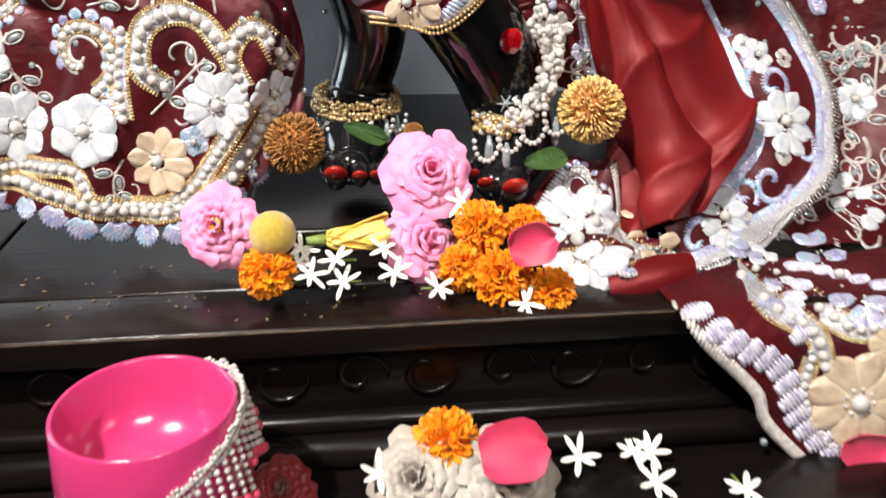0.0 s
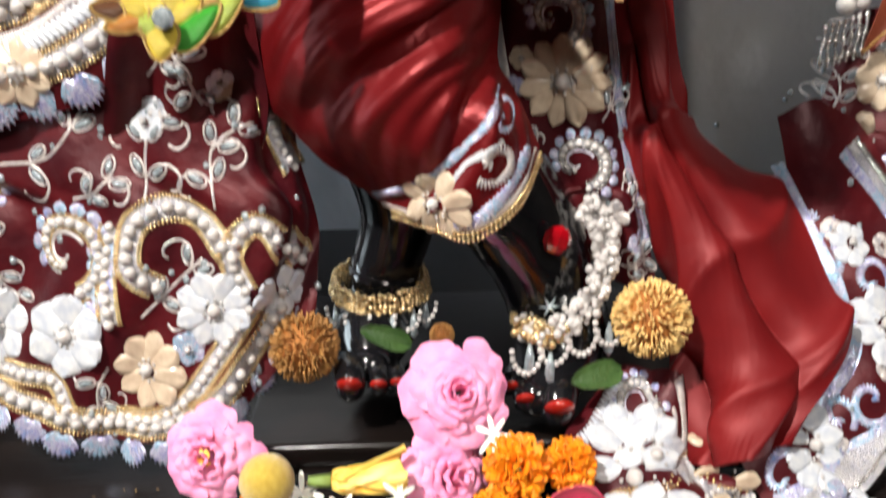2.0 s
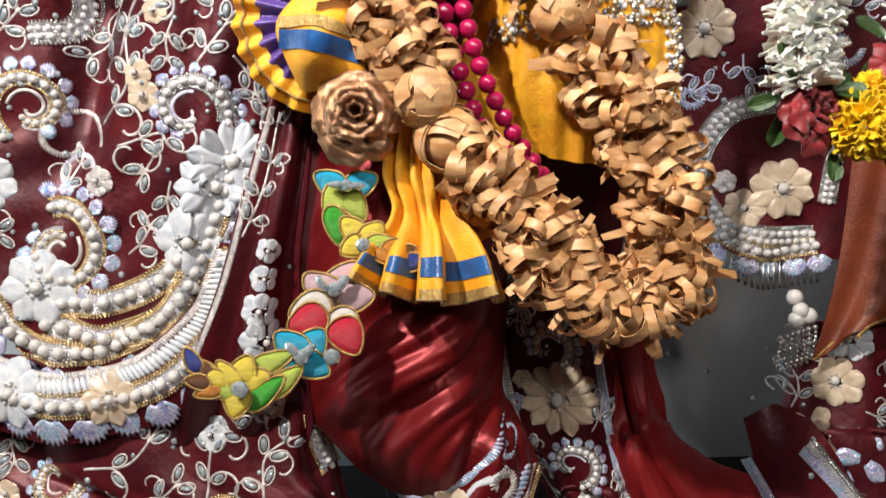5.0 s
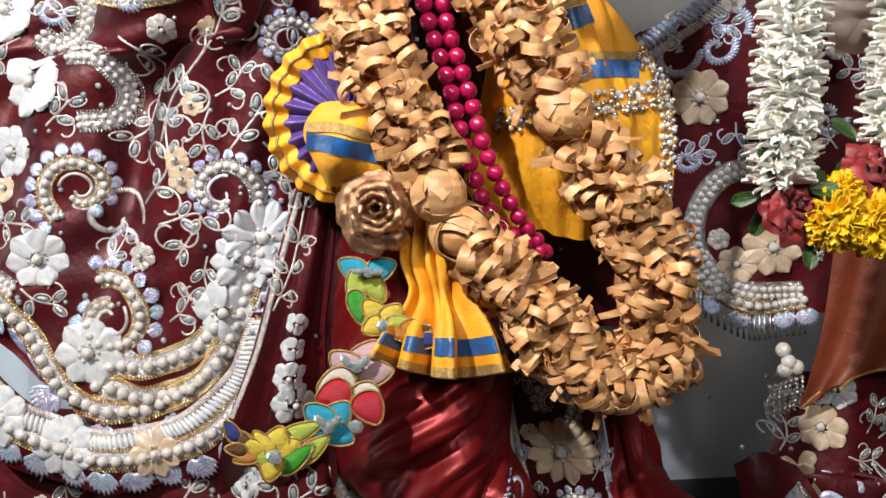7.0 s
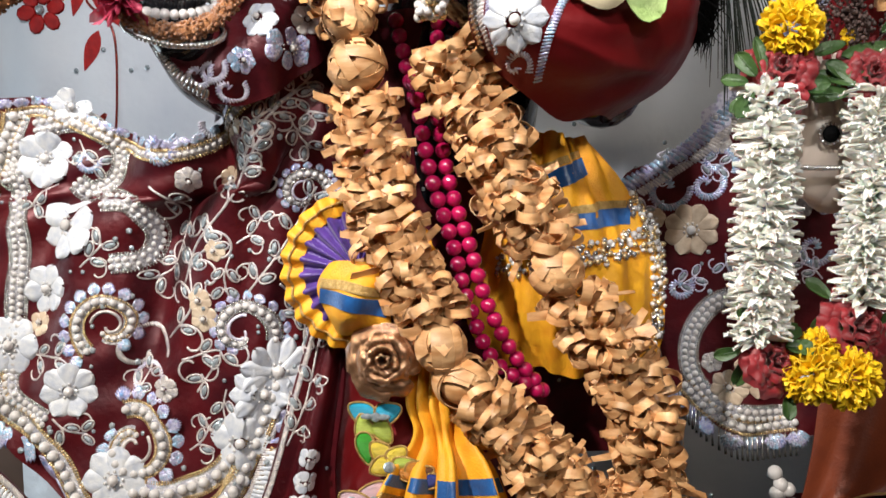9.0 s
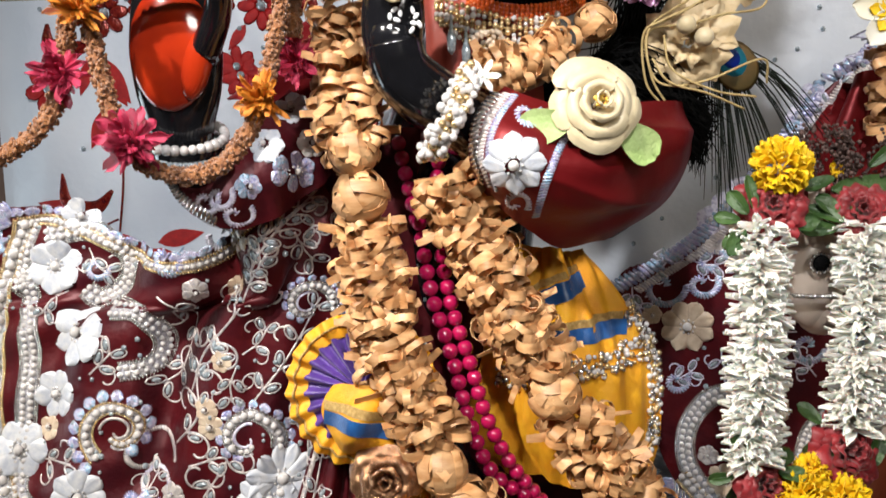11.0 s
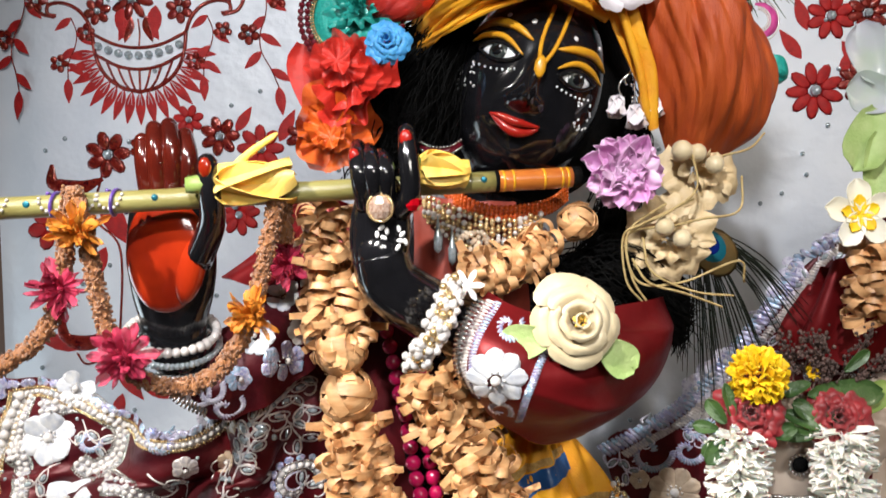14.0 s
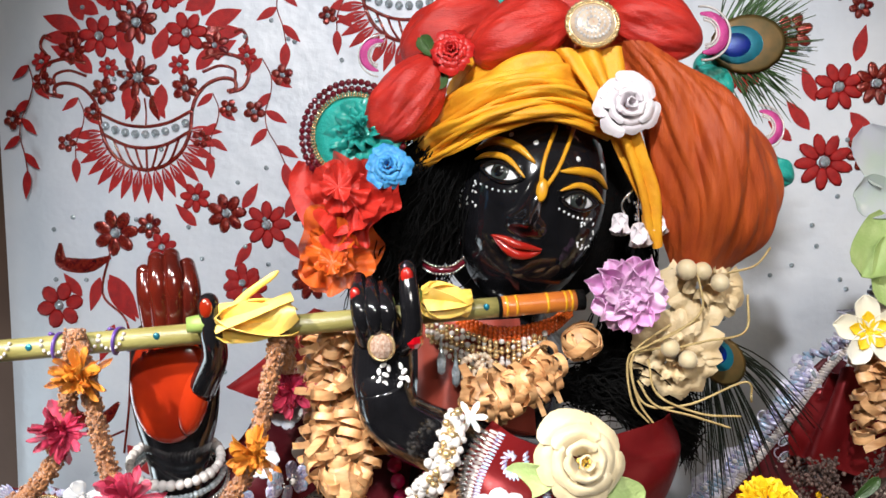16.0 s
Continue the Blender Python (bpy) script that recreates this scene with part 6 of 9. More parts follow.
thread(R, S, [(0.272, 1.611), (0.342, 1.659), (0.399, 1.720), (0.460, 1.801), (0.499, 1.858), (0.539, 1.884)], 0.006, SILVERY)
for x, z, r in ((0.373, 1.716, 0.017), (0.389, 1.734, 0.016), (0.451, 1.818, 0.014), (0.466, 1.845, 0.014), (0.477, 1.872, 0.013), (0.356, 1.699, 0.016)):
    flower(R, S, x, z, r, 6, LILAC_THREAD)
fill(R, S, 160, 0.016, 7, LILAC_THREAD)
studs(R, S, (0.2, 0.8, 1.3, 1.95), 60)
thread(rust_ob, rust, [(0.434, 1.218), (0.463, 1.245), (0.492, 1.264), (0.575, 1.271)], 0.002, GOLD_THREAD)

paisley(tunic_ob, tunic, -0.116, 1.627, 0.036, 2.8, -1, 1.0, 1.0, False)
paisley(tunic_ob, tunic, -0.160, 1.491, 0.040, 2.8, -1, 1.0, 1.0, False)
studs(tunic_ob, tunic, (-0.2, 0.2, 1.3, 1.8), 40)

# the waist cloth
R, S = sash_ob, sash
def ribbon(root, s, pts, w, material, name, h=0.0015):
    q = even(spline(pts, 50), 0.004)
    rows = []
    for i, p in enumerate(q):
        a, b = q[max(0, i - 1)], q[min(len(q) - 1, i + 1)]
        e = math.atan2(b[1] - a[1], b[0] - a[0])
        r = [s.at(p[0] - math.sin(e) * d, p[1] + math.cos(e) * d, h) for d in (-w / 2, 0, w / 2)]
        if None not in r:
            rows.append(r)
    if len(rows) > 2:
        m = Mesh()
        n = len(rows)
        m.shell(lambda u, v: rows[round(u * (n - 1))][round(v * 2)], n, 3, 0.0012)
        part(name, m, material, root)
ribbon(R, S, [(0.125, 1.623), (0.148, 1.638), (0.181, 1.650)], 0.019, BLUE, "blue_ribbon")
ribbon(R, S, [(0.138, 1.593), (0.179, 1.597), (0.230, 1.597)], 0.019, BLUE, "blue_ribbon")
ribbon(R, S, [(0.138, 1.605), (0.179, 1.608), (0.226, 1.609)], 0.008, GOLD_THREAD, "gold_braid", 0.002)
ribbon(R, S, [(0.120, 1.639), (0.145, 1.653), (0.175, 1.663)], 0.007, GOLD_THREAD, "gold_braid", 0.002)
m = Mesh()
for a, b in (((0.087, 1.552), (0.261, 1.576)), ((0.087, 1.540), (0.252, 1.561))):
    for i in range(46):
        for j in range(2):
            t = i / 45
            q = S.at(a[0] + (b[0] - a[0]) * t + random.uniform(-0.003, 0.003), a[1] + (b[1] - a[1]) * t + 0.006 * j + random.uniform(-0.003, 0.003), 0.003)
            if q is not None:
                m.ball(q, random.uniform(0.0022, 0.0042), random.randint(0, 2), 7, 4)
pts = spline([(0.231, 1.616), (0.258, 1.567), (0.262, 1.512), (0.256, 1.462)], 60)
for p in pts:
    for j in range(3):
        q = S.at(p[0] + random.uniform(-0.008, 0.008), p[1] + random.uniform(-0.004, 0.004), 0.003)
        if q is not None:
            m.ball(q, random.uniform(0.0022, 0.004), random.randint(0, 2), 7, 4)
part("bead_belt", m, [PEARL, SILVER, GOLD], R, "belt of pearl, silver and gold beads")

# ---- flowers on the plinth ----
FRONT = V(0.0, -0.86, 0.5).normalized()


def frame_of(axis, spin=0.0):
    """A turn whose z looks along axis."""
    z = Vector(axis).normalized()
    x = V(0, 0, 1).cross(z)
    x = x.normalized() if x.length > 0.05 else V(1, 0, 0)
    return Matrix((x, z.cross(x), z)).transposed() @ Matrix.Rotation(spin, 3, "Z")


def rose(name, c, r, axis, material, label, category="rose", group="", layers=5, first=5, heart=None, seed=1, ragged=0.06, parent=None):
    """A rose that faces along axis: cupped petals wrapped round a bud, the outer ones opened and rolled back."""
    rnd = random.Random(seed)
    q = frame_of(axis, rnd.random() * 6)
    root = parent or thing(name, tuple(Vector(c) - V(0, 0, r * 0.75)), label, category, group)
    for L in range(layers):
        f = 1 - L / max(1, layers - 1)
        n = 3 + round(first * 0.9 * f ** 0.7)
        ring = Mesh() if L else None
        for i in range(n):
            m = ring if ring is not None else Mesh()
            a0 = 2 * math.pi * (i + 0.5 * (L % 2)) / n + rnd.uniform(-0.2, 0.2) + L * 0.7
            span = 2 * math.pi / n * rnd.uniform(1.35, 1.6)
            rr = r * (0.16 + 0.82 * f ** 0.95) * rnd.uniform(0.88, 1.08)
            hz = r * (0.46 - 0.34 * f) * rnd.uniform(0.9, 1.1)
            rb, roll = r * (0.05 + 0.10 * f), r * (0.05 + 0.30 * f) * rnd.uniform(0.6, 1.2)
            ph, hub = rnd.uniform(0, 6), Vector(c) - q @ V(0, 0, r * 0.30)

            def fn(u, v):
                e = 2 * u - 1
                w = v * (1 - 0.30 * e ** 4) * (1 + 0.03 * math.sin(5 * e + ph))
                a = a0 + e * span * 0.5 * (0.55 + 0.45 * w)
                rad = rb + (rr - rb) * w ** 0.85 * (1 + 0.07 * e) + ragged * r * 0.55 * w ** 2 * math.sin(9 * e + ph)
                z = hz * math.sin(math.pi * 0.5 * min(1.0, 1.25 * w)) * 1.5 - roll * max(0.0, w - 0.62) ** 2 * 4 + ragged * r * 0.9 * w ** 2 * math.sin(7 * e + 2 * ph)
                return hub + q @ V(math.cos(a) * rad, math.sin(a) * rad, z)
            m.shell(fn, 12, 8, 0.0007, 0)
            if ring is None:
                part("petal", m, material, root)
        if ring is not None:
            part("petal_ring" if L < layers - 1 else "bud", ring, material, root)
    if heart:
        m = Mesh()
        for i in range(26):
            a, d = rnd.random() * 6.3, rnd.random() ** 0.5 * r * 0.16
            b = Vector(c) + q @ V(math.cos(a) * d, math.sin(a) * d, r * 0.22)
            m.ball(b, r * 0.035, 0, 6, 4)
        part("stamens", m, heart, root)
    return root


def marigold(name, c, r, axis, material, label, seed=1, bud=True, group=""):
    rnd = random.Random(seed)
    random.seed(seed)
    q = frame_of(axis, rnd.random() * 6)
    root = thing(name, tuple(Vector(c) - V(0, 0, r * 0.8)), label, "marigold", group)
    m = Mesh()
    n = 170
    for i in range(n):
        z = 1 - 1.25 * (i + 0.5) / n
        a = i * 2.39996 + rnd.uniform(-0.3, 0.3)
        s = math.sqrt(max(0, 1 - z * z))
        d = V(s * math.cos(a), s * math.sin(a), z * 0.8)
        t = q @ frame_of(V(-d.y, d.x, 0.2) if abs(d.z) < 0.98 else V(1, 0, 0), 0)
        o = q @ d.normalized()
        e = o.orthogonal().normalized()
        e = (Matrix.Rotation(rnd.random() * 6.3, 3, o) @ e)
        turn = Matrix((o, e, o.cross(e))).transposed()
        m.petal(Vector(c) + q @ d * r * 0.52, turn, r * rnd.uniform(0.38, 0.52), r * rnd.uniform(0.28, 0.42), rnd.uniform(-0.5, 0.6), rnd.uniform(-0.2, 0.35), 0.0007, 0, 4, 4, 0.5, 0.07, 0.4)
    part("petals", m, material, root)
    if bud:
        m = Mesh()
        a = Vector(c) - q @ V(0, 0, r * 0.3)
        m.tube([a, a - q @ V(0, r * 0.1, r * 0.6), a - q @ V(0, r * 0.1, r * 1.1)], [r * 0.34, r * 0.36, r * 0.12], 0, 10)
        part("green_base", m, STEM, root)
    return root


def kadamba(c, r, spike, label, seed=1):
    rnd = random.Random(seed)
    root = thing("kadamba_flower", tuple(Vector(c) - V(0, 0, r)), label, "flower")
    m = Mesh()
    m.ball(c, r * 0.78, 0, 18, 12)
    part("core", m, KADAMBA_CORE, root)
    m = Mesh()
    n = 620
    for i in range(n):
        z = 1 - 2 * (i + 0.5) / n
        a = i * 2.39996
        s = math.sqrt(1 - z * z)
        d = (V(s * math.cos(a), s * math.sin(a), z) + V(rnd.uniform(-0.12, 0.12), rnd.uniform(-0.12, 0.12), rnd.uniform(-0.12, 0.12))).normalized()
        b = Vector(c) + d * r * 0.7
        m.tube([b, b + d * r * 0.22, b + d * r * rnd.uniform(0.28, 0.36)], [r * 0.022, r * 0.030, r * 0.036], 0, 5)
    part("spike_cover", m, spike, root)


def jasmine(name, c, r, axis, seed=1, group="strewn jasmine"):
    rnd = random.Random(seed)
    random.seed(seed)
    q = frame_of(axis, rnd.random() * 6)
    root = thing(name, tuple(Vector(c) - V(0, 0, 0.004)), "small white star jasmine blossom lying on dark wood", "jasmine", group)
    for i in range(6):
        m = Mesh()
        a = 2 * math.pi * i / 6 + rnd.uniform(-0.25, 0.25)
        t = q @ Matrix.Rotation(a, 3, "Z") @ Matrix.Rotation(-0.25 + rnd.uniform(-0.3, 0.3), 3, "Y")
        m.petal(c, t, r * rnd.uniform(0.85, 1.1), r * 0.27, 0.3, rnd.uniform(-0.25, 0.15), 0.0008, 0, 6, 4, 0.6, 0.0, 0.3)
        part("petal", m, JASMINE, root)
    m = Mesh()
    d = q @ V(rnd.uniform(-0.8, 0.8), rnd.uniform(-0.8, 0.8), -0.6).normalized()
    e = Vector(c) + d * r * 1.1
    e.z = max(e.z, Vector(c).z - 0.006)
    m.tube([c, Vector(c).lerp(e, 0.5), e], [r * 0.07, r * 0.06, r * 0.07], 0, 6)
    part("stem_tube", m, STEM, root)
    return root


def leaf_thing(c, turn, length, width, material, label, name="leaf"):
    m = Mesh()
    m.petal(c, turn, length, width, 0.25, -0.15, 0.0008, 0, 9, 7, 0.6, 0.02, 0.08)
    m.tube([Vector(c), Vector(c) + turn @ V(length * 0.5, 0, -length * 0.03), Vector(c) + turn @ V(length * 0.95, 0, -length * 0.12)], [0.0009, 0.0007, 0.0003], 0, 5)
    return single(name, m, material, label, "leaf")


rose("pink_rose", (-0.130, 0.682, 0.952), 0.041, (-0.12, -0.85, 0.42), PINK_ROSE, "full pink rose with yellow stamens on the plinth edge", group="pink roses", layers=5, heart=CHAMPAK, seed=3, ragged=0.05)
rose("pink_rose", (0.063, 0.705, 0.988), 0.044, (0.05, -0.8, 0.55), PINK_ROSE, "dense pink rose between the two dark feet", group="pink roses", layers=7, seed=5, first=4, ragged=0.04)
rose("pink_rose", (0.056, 0.675, 0.930), 0.041, (0.45, -0.6, 0.6), PINK_ROSE, "pink rose lying sideways beside marigolds", group="pink roses", layers=6, seed=8, ragged=0.04)
for px, r, sd, ax in (((-0.082, 0.625, 0.933), 0.024, 1, (-0.1, -0.7, 0.7)), ((0.103, 0.660, 0.950), 0.026, 2, (0.1, -0.8, 0.6)), ((0.144, 0.668, 0.944), 0.022, 3, (0.2, -0.8, 0.5)), ((0.084, 0.638, 0.922), 0.022, 4, (-0.3, -0.8, 0.5)),
                      ((0.117, 0.628, 0.914), 0.029, 5, (0, -0.85, 0.5)), ((0.158, 0.615, 0.906), 0.023, 6, (-0.2, -0.85, 0.5))):
    marigold("marigold", px, r, ax, MARIGOLD, "bright orange marigold head on the plinth edge", sd, True, "marigolds by the feet")
kadamba((-0.063, 0.765, 1.000), 0.029, KADAMBA_DRY, "brown dried spiky kadamba ball beside the foot", 1)
kadamba((0.218, 0.735, 1.033), 0.031, KADAMBA, "golden spiky kadamba ball beside the crossed foot", 2)
kadamba((0.052, 0.770, 1.005), 0.0105, KADAMBA_DRY, "small brown spiky seed ball behind a rose", 3)
m = Mesh(); m.ball((-0.076, 0.635, 0.963), 0.0195, 0, 20, 14)
single("yellow_ball", m, mat("yellow_felt", (0.60, 0.42, 0.06), 0.8, 0.0, (0.48, 0.32, 0.03), 200, 0.5, 900, sheen=0.5), "fuzzy mustard yellow ball behind a marigold", "ball")


def champak(c, tip, r, label, seed=1, n=7):
    random.seed(seed)
    root = thing("champak_flower", tuple(c), label, "flower", "champak flowers")
    d = Vector(tip) - Vector(c)
    L = d.length
    q = Matrix((d.normalized(), V(0, 0, 1).cross(d).normalized(), d.normalized().cross(V(0, 0, 1).cross(d).normalized()))).transposed()
    for i in range(n):
        m = Mesh()
        a = 2 * math.pi * i / n + random.uniform(-0.3, 0.3)
        t = q @ Matrix.Rotation(a, 3, "X") @ Matrix.Rotation(random.uniform(-0.42, -0.20), 3, "Y")
        m.petal(c, t, L * random.uniform(0.8, 1.02), r * 1.05, -0.5, random.uniform(-0.16, 0.06), 0.0009, 0, 11, 8, 0.45, 0.02, 0.35, 0.25)
        part("petal", m, CHAMPAK, root)
    m = Mesh()
    m.tube([Vector(c) - d * 0.28, c], [r * 0.16, r * 0.24], 0, 8)
    part("stem", m, STEM, root)


champak((-0.034, 0.655, 0.947), (0.025, 0.655, 0.948), 0.022, "waxy yellow champak blossom lying on its side", 4)
for i, px in enumerate(((-0.055, 0.650, 0.941), (-0.025, 0.628, 0.940), (-0.047, 0.622, 0.929), (-0.019, 0.615, 0.925), (0.024, 0.622, 0.928), (0.060, 0.612, 0.917), (0.016, 0.640, 0.942), (0.134, 0.600, 0.904), (0.087, 0.675, 0.969), (-0.058, 0.640, 0.932))):
    jasmine("jasmine_blossom", px, 0.016, (random.Random(i).uniform(-0.5, 0.5), -0.5, 0.8), i + 10)
leaf_thing((-0.015, 0.755, 1.019), frame_of((0.2, -0.8, 0.5), -0.4), 0.045, 0.02, LEAF, "dark green leaf laid across the toes")
leaf_thing((0.152, 0.715, 0.988), frame_of((0.1, -0.7, 0.6), 0.15), 0.046, 0.024, LEAF, "dull green leaf beside the big toe")
m = Mesh()
m.petal((0.118, 0.600, 0.955), frame_of((0, -0.95, 0.3), 0.25), 0.038, 0.036, 0.4, 0.2, 0.0009, 0, 8, 8, 0.4, 0.04, 0.5)
single("rose_petal", m, PETAL_RED, "single magenta rose petal resting on marigolds", "petal")
m = Mesh()
RND = random.Random(12)
for i in range(70):
    x, y = RND.uniform(-0.32, 0.1), RND.uniform(0.60, 0.72)
    m.ball((x, y, 0.9006), 1.0, 0, 6, 3, Matrix.Rotation(RND.random() * 3, 3, "Z"), (RND.uniform(0.0006, 0.003), RND.uniform(0.0005, 0.0012), 0.0005))
tagged(single("flower_crumbs", m, mat("dry_crumbs", (0.30, 0.20, 0.08), 0.8), "dry flower crumbs strewn on the black wood", "crumbs"), kind="stuff")

# ---- anklets and gem ----
def beads_round(m, c, axis, rx, ry, n, r, a0=0.0, a1=2 * math.pi, k=0, droop=0.0, jitter=0.0):
    q = frame_of(axis)
    for i in range(n):
        a = a0 + (a1 - a0) * i / max(1, n - 1)
        p = Vector(c) + q @ V(math.cos(a) * rx, math.sin(a) * ry, droop * math.sin(a * 3)) + V(*(random.uniform(-jitter, jitter) for _ in range(3)))
        m.ball(p, r * random.uniform(0.9, 1.1), k if isinstance(k, int) else random.choice(k), 8, 5)


anklet = thing("gold_anklet", (-0.003, 0.830, 1.008), "gold bead anklet with small pearl loops", "anklet")
m = Mesh()
C = Vector((-0.002, 0.845, 1.025))
for d in range(4):
    beads_round(m, C + V(0, 0, 0.004 - d * 0.0048), (0, -0.10, 1), 0.041 + 0.0012 * d, 0.040, 66, 0.0029, jitter=0.0016)
part("bead_rope", m, GOLD, anklet)
m = Mesh()
for i in range(5):
    a = -2.6 + i * 0.55
    b = C + V(math.cos(a) * 0.043, math.sin(a) * 0.042, -0.018)
    for j in range(9):
        t = math.pi * j / 8
        m.ball(b + V(-0.011 * math.cos(t), 0, -0.017 * math.sin(t)), 0.0025, 0, 7, 5)
part("pearl_loops", m, PEARL, anklet)
for i in range(6):
    m = Mesh()
    a = -2.8 + i * 0.5
    b = C + V(math.cos(a) * 0.043, math.sin(a) * 0.042, -0.018)
    m.tube([b, b + V(0, -0.002, -0.012), b + V(0, -0.002, -0.022), b + V(0, -0.002, -0.026)], [0.0015, 0.0035, 0.0045, 0.001], 0, 6)
    part("crystal_drop", m, CRYSTAL, anklet)
anklet = thing("pearl_anklet", (0.159, 0.770, 0.998), "thick pearl and gold bead anklet round the crossed foot", "anklet")
m, g = Mesh(), Mesh()
path = spline([(0.169, 0.775, 1.117), (0.185, 0.765, 1.086), (0.176, 0.752, 1.054), (0.153, 0.742, 1.028), (0.130, 0.748, 1.016), (0.117, 0.765, 1.019)], 70)
for i, p in enumerate(path):
    for j in range(5):
        m.ball(Vector(p) + V(random.uniform(-0.010, 0.010), random.uniform(-0.008, 0.004), random.uniform(-0.009, 0.009)), random.uniform(0.0026, 0.0045), 0 if i < 45 else random.choice((0, 1, 1)), 8, 5)
part("bead_rope", m, [PEARL, GOLD], anklet)
m = Mesh()
for i in range(4):
    b = Vector((0.152, 0.738, 1.022)) + V(0.022 * (i - 1.5), 0.0, 0.008 * (i - 1.5))
    for j in range(10):
        t = math.pi * j / 9
        m.ball(b + V(-0.012 * math.cos(t), -0.003, -0.004 - 0.02 * math.sin(t)), 0.0028, 0, 7, 5)
part("pearl_loops", m, PEARL, anklet)
for p in ((0.138, 0.735, 1.004), (0.122, 0.740, 1.010), (0.187, 0.745, 1.025)):
    b, m = Vector(p), Mesh()
    m.tube([b, b + V(0, -0.002, -0.010), b + V(0, -0.002, -0.022), b + V(0, -0.002, -0.03)], [0.0015, 0.004, 0.005, 0.001], 0, 6)
    part("crystal_drop", m, CRYSTAL, anklet)
m = Mesh()
m.ball((0.142, 0.748, 1.096), 1.0, 0, 8, 5, Matrix.Rotation(0.3, 3, "Y"), (0.0115, 0.006, 0.0125))
single("red_gem", m, GEM_RED, "faceted red glass gem on the black shin", "gem", smooth=False)
m = Mesh()
for i in range(6):
    a = i * math.pi / 3
    b = Vector((0.139, 0.752, 1.037))
    m.tube([b, b + V(math.cos(a) * 0.009, 0, math.sin(a) * 0.009)], [0.0018, 0.0005], 0, 5)
m.ball((0.139, 0.751, 1.037), 0.0028, 0, 6, 4)
single("star_stone", m, CRYSTAL, "small star-shaped clear stone on the black foot", "gem")

# ---- on the lower step ----
BC = Vector((-0.154, 0.478, 0.911)) - V(0, 0, 0.122)
bowl = thing("pink_bowl", tuple(BC), "glossy pink plastic bowl edged with white bead lace", "bowl")
m = Mesh()
H = 0.122
prof = [(0.066, 0.0), (0.068, 0.004), (0.066, H * 0.6), (0.0615, H - 0.002), (0.060, H), (0.058, H - 0.002), (0.056, H * 0.72), (0.045, H * 0.55), (0.02, H * 0.5), (0.0005, H * 0.49)]
m.lathe(prof, BC, None, 56)
part("bowl_body", m, PINK_BOWL, bowl)
m, g, k2 = Mesh(), Mesh(), Mesh()
for i in range(130):
    a = 2 * math.pi * i / 130
    z = H - 0.034 + 0.030 * math.cos(a) + 0.012 * math.sin(a)
    p = BC + V(math.cos(a) * 0.066, math.sin(a) * 0.066, z)
    m.ball(p, 0.0022, 0, 6, 4)
    m.ball(p + V(0, 0, -0.004 - 0.003 * abs(math.sin(a * 14))), 0.0020, 0, 6, 4)
    m.ball(p + V(0, 0, 0.003 + 0.002 * math.sin(a * 26)), 0.0017, 0, 6, 4)
for i in range(24):
    a = -1.5 + 2.6 * i / 23
    z = H - 0.034 + 0.030 * math.cos(a) + 0.012 * math.sin(a)
    L = random.randint(4, 8)
    for j in range(L):
        p = BC + V(math.cos(a) * (0.068 + 0.0012 * j), math.sin(a) * (0.068 + 0.0012 * j), z - 0.009 - 0.0062 * j)
        (m if j < L - 1 else k2).ball(p, 0.0024 if j < L - 1 else 0.0042, 0, 7, 5)
part("bead_lace", m, PEARL, bowl, "white bead lace rim")
part("bead_drops", k2, PETAL_RED, bowl, "dark pink drop beads")
marigold("marigold", (0.061, 0.552, 0.800), 0.031, (0, -0.7, 0.7), MARIGOLD, "orange marigold resting on off-white roses", 21, True)
rose("white_rose", (0.032, 0.521, 0.790), 0.045, (-0.2, -0.6, 0.75), WHITE_ROSE, "off-white rose on the lower step", group="white roses", layers=5, seed=31)
rose("white_rose", (0.110, 0.513, 0.790), 0.048, (0.2, -0.6, 0.75), WHITE_ROSE, "off-white rose under a pink petal", group="white roses", layers=5, seed=33)
rose("red_rose", (-0.077, 0.530, 0.785), 0.030, (0, -0.6, 0.8), DEEP_RED, "dark red rose beside the pink bowl", layers=5, seed=35)
m = Mesh()
m.petal((0.082, 0.501, 0.825), frame_of((0, -0.7, 0.7), 0.1), 0.055, 0.050, 0.3, -0.1, 0.001, 0, 8, 8, 0.4, 0.04, 0.5)
single("rose_petal", m, PETAL_RED, "large pink rose petal lying on a white rose", "petal")
for i, px in enumerate(((0.003, 0.531, 0.790), (0.175, 0.547, 0.780), (0.224, 0.549, 0.780), (0.230, 0.509, 0.780), (0.300, 0.492, 0.780), (0.238, 0.547, 0.780))):
    jasmine("jasmine_blossom", px, 0.020, (0, -0.4, 0.9), i + 40)
m = Mesh()
m.petal((0.403, 0.530, 0.786), frame_of((0, -1, 0.1), -0.2), 0.05, 0.036, 0.3, 0.0, 0.001, 0, 8, 8, 0.4, 0.03, 0.5)
single("rose_petal", m, PETAL_RED, "magenta rose petal caught on the embroidered skirt end", "petal")


# ---- embroidery of the hanging cloth ----
def back_petals(m, x, z, r, n, k=0, spin=0.0, wide=1.0):
    for i in range(n):
        a = spin + 2 * math.pi * i / n
        px, pz = x + 0.6 * r * math.cos(a), z + 0.6 * r * math.sin(a)
        m.ball(BACK.at(px, pz, 0.0006), 1.0, k, 9, 4, BACK.turn(px, pz, a), (r * 0.42, r * math.pi * 0.6 / n * 1.05 * wide, 0.0022))


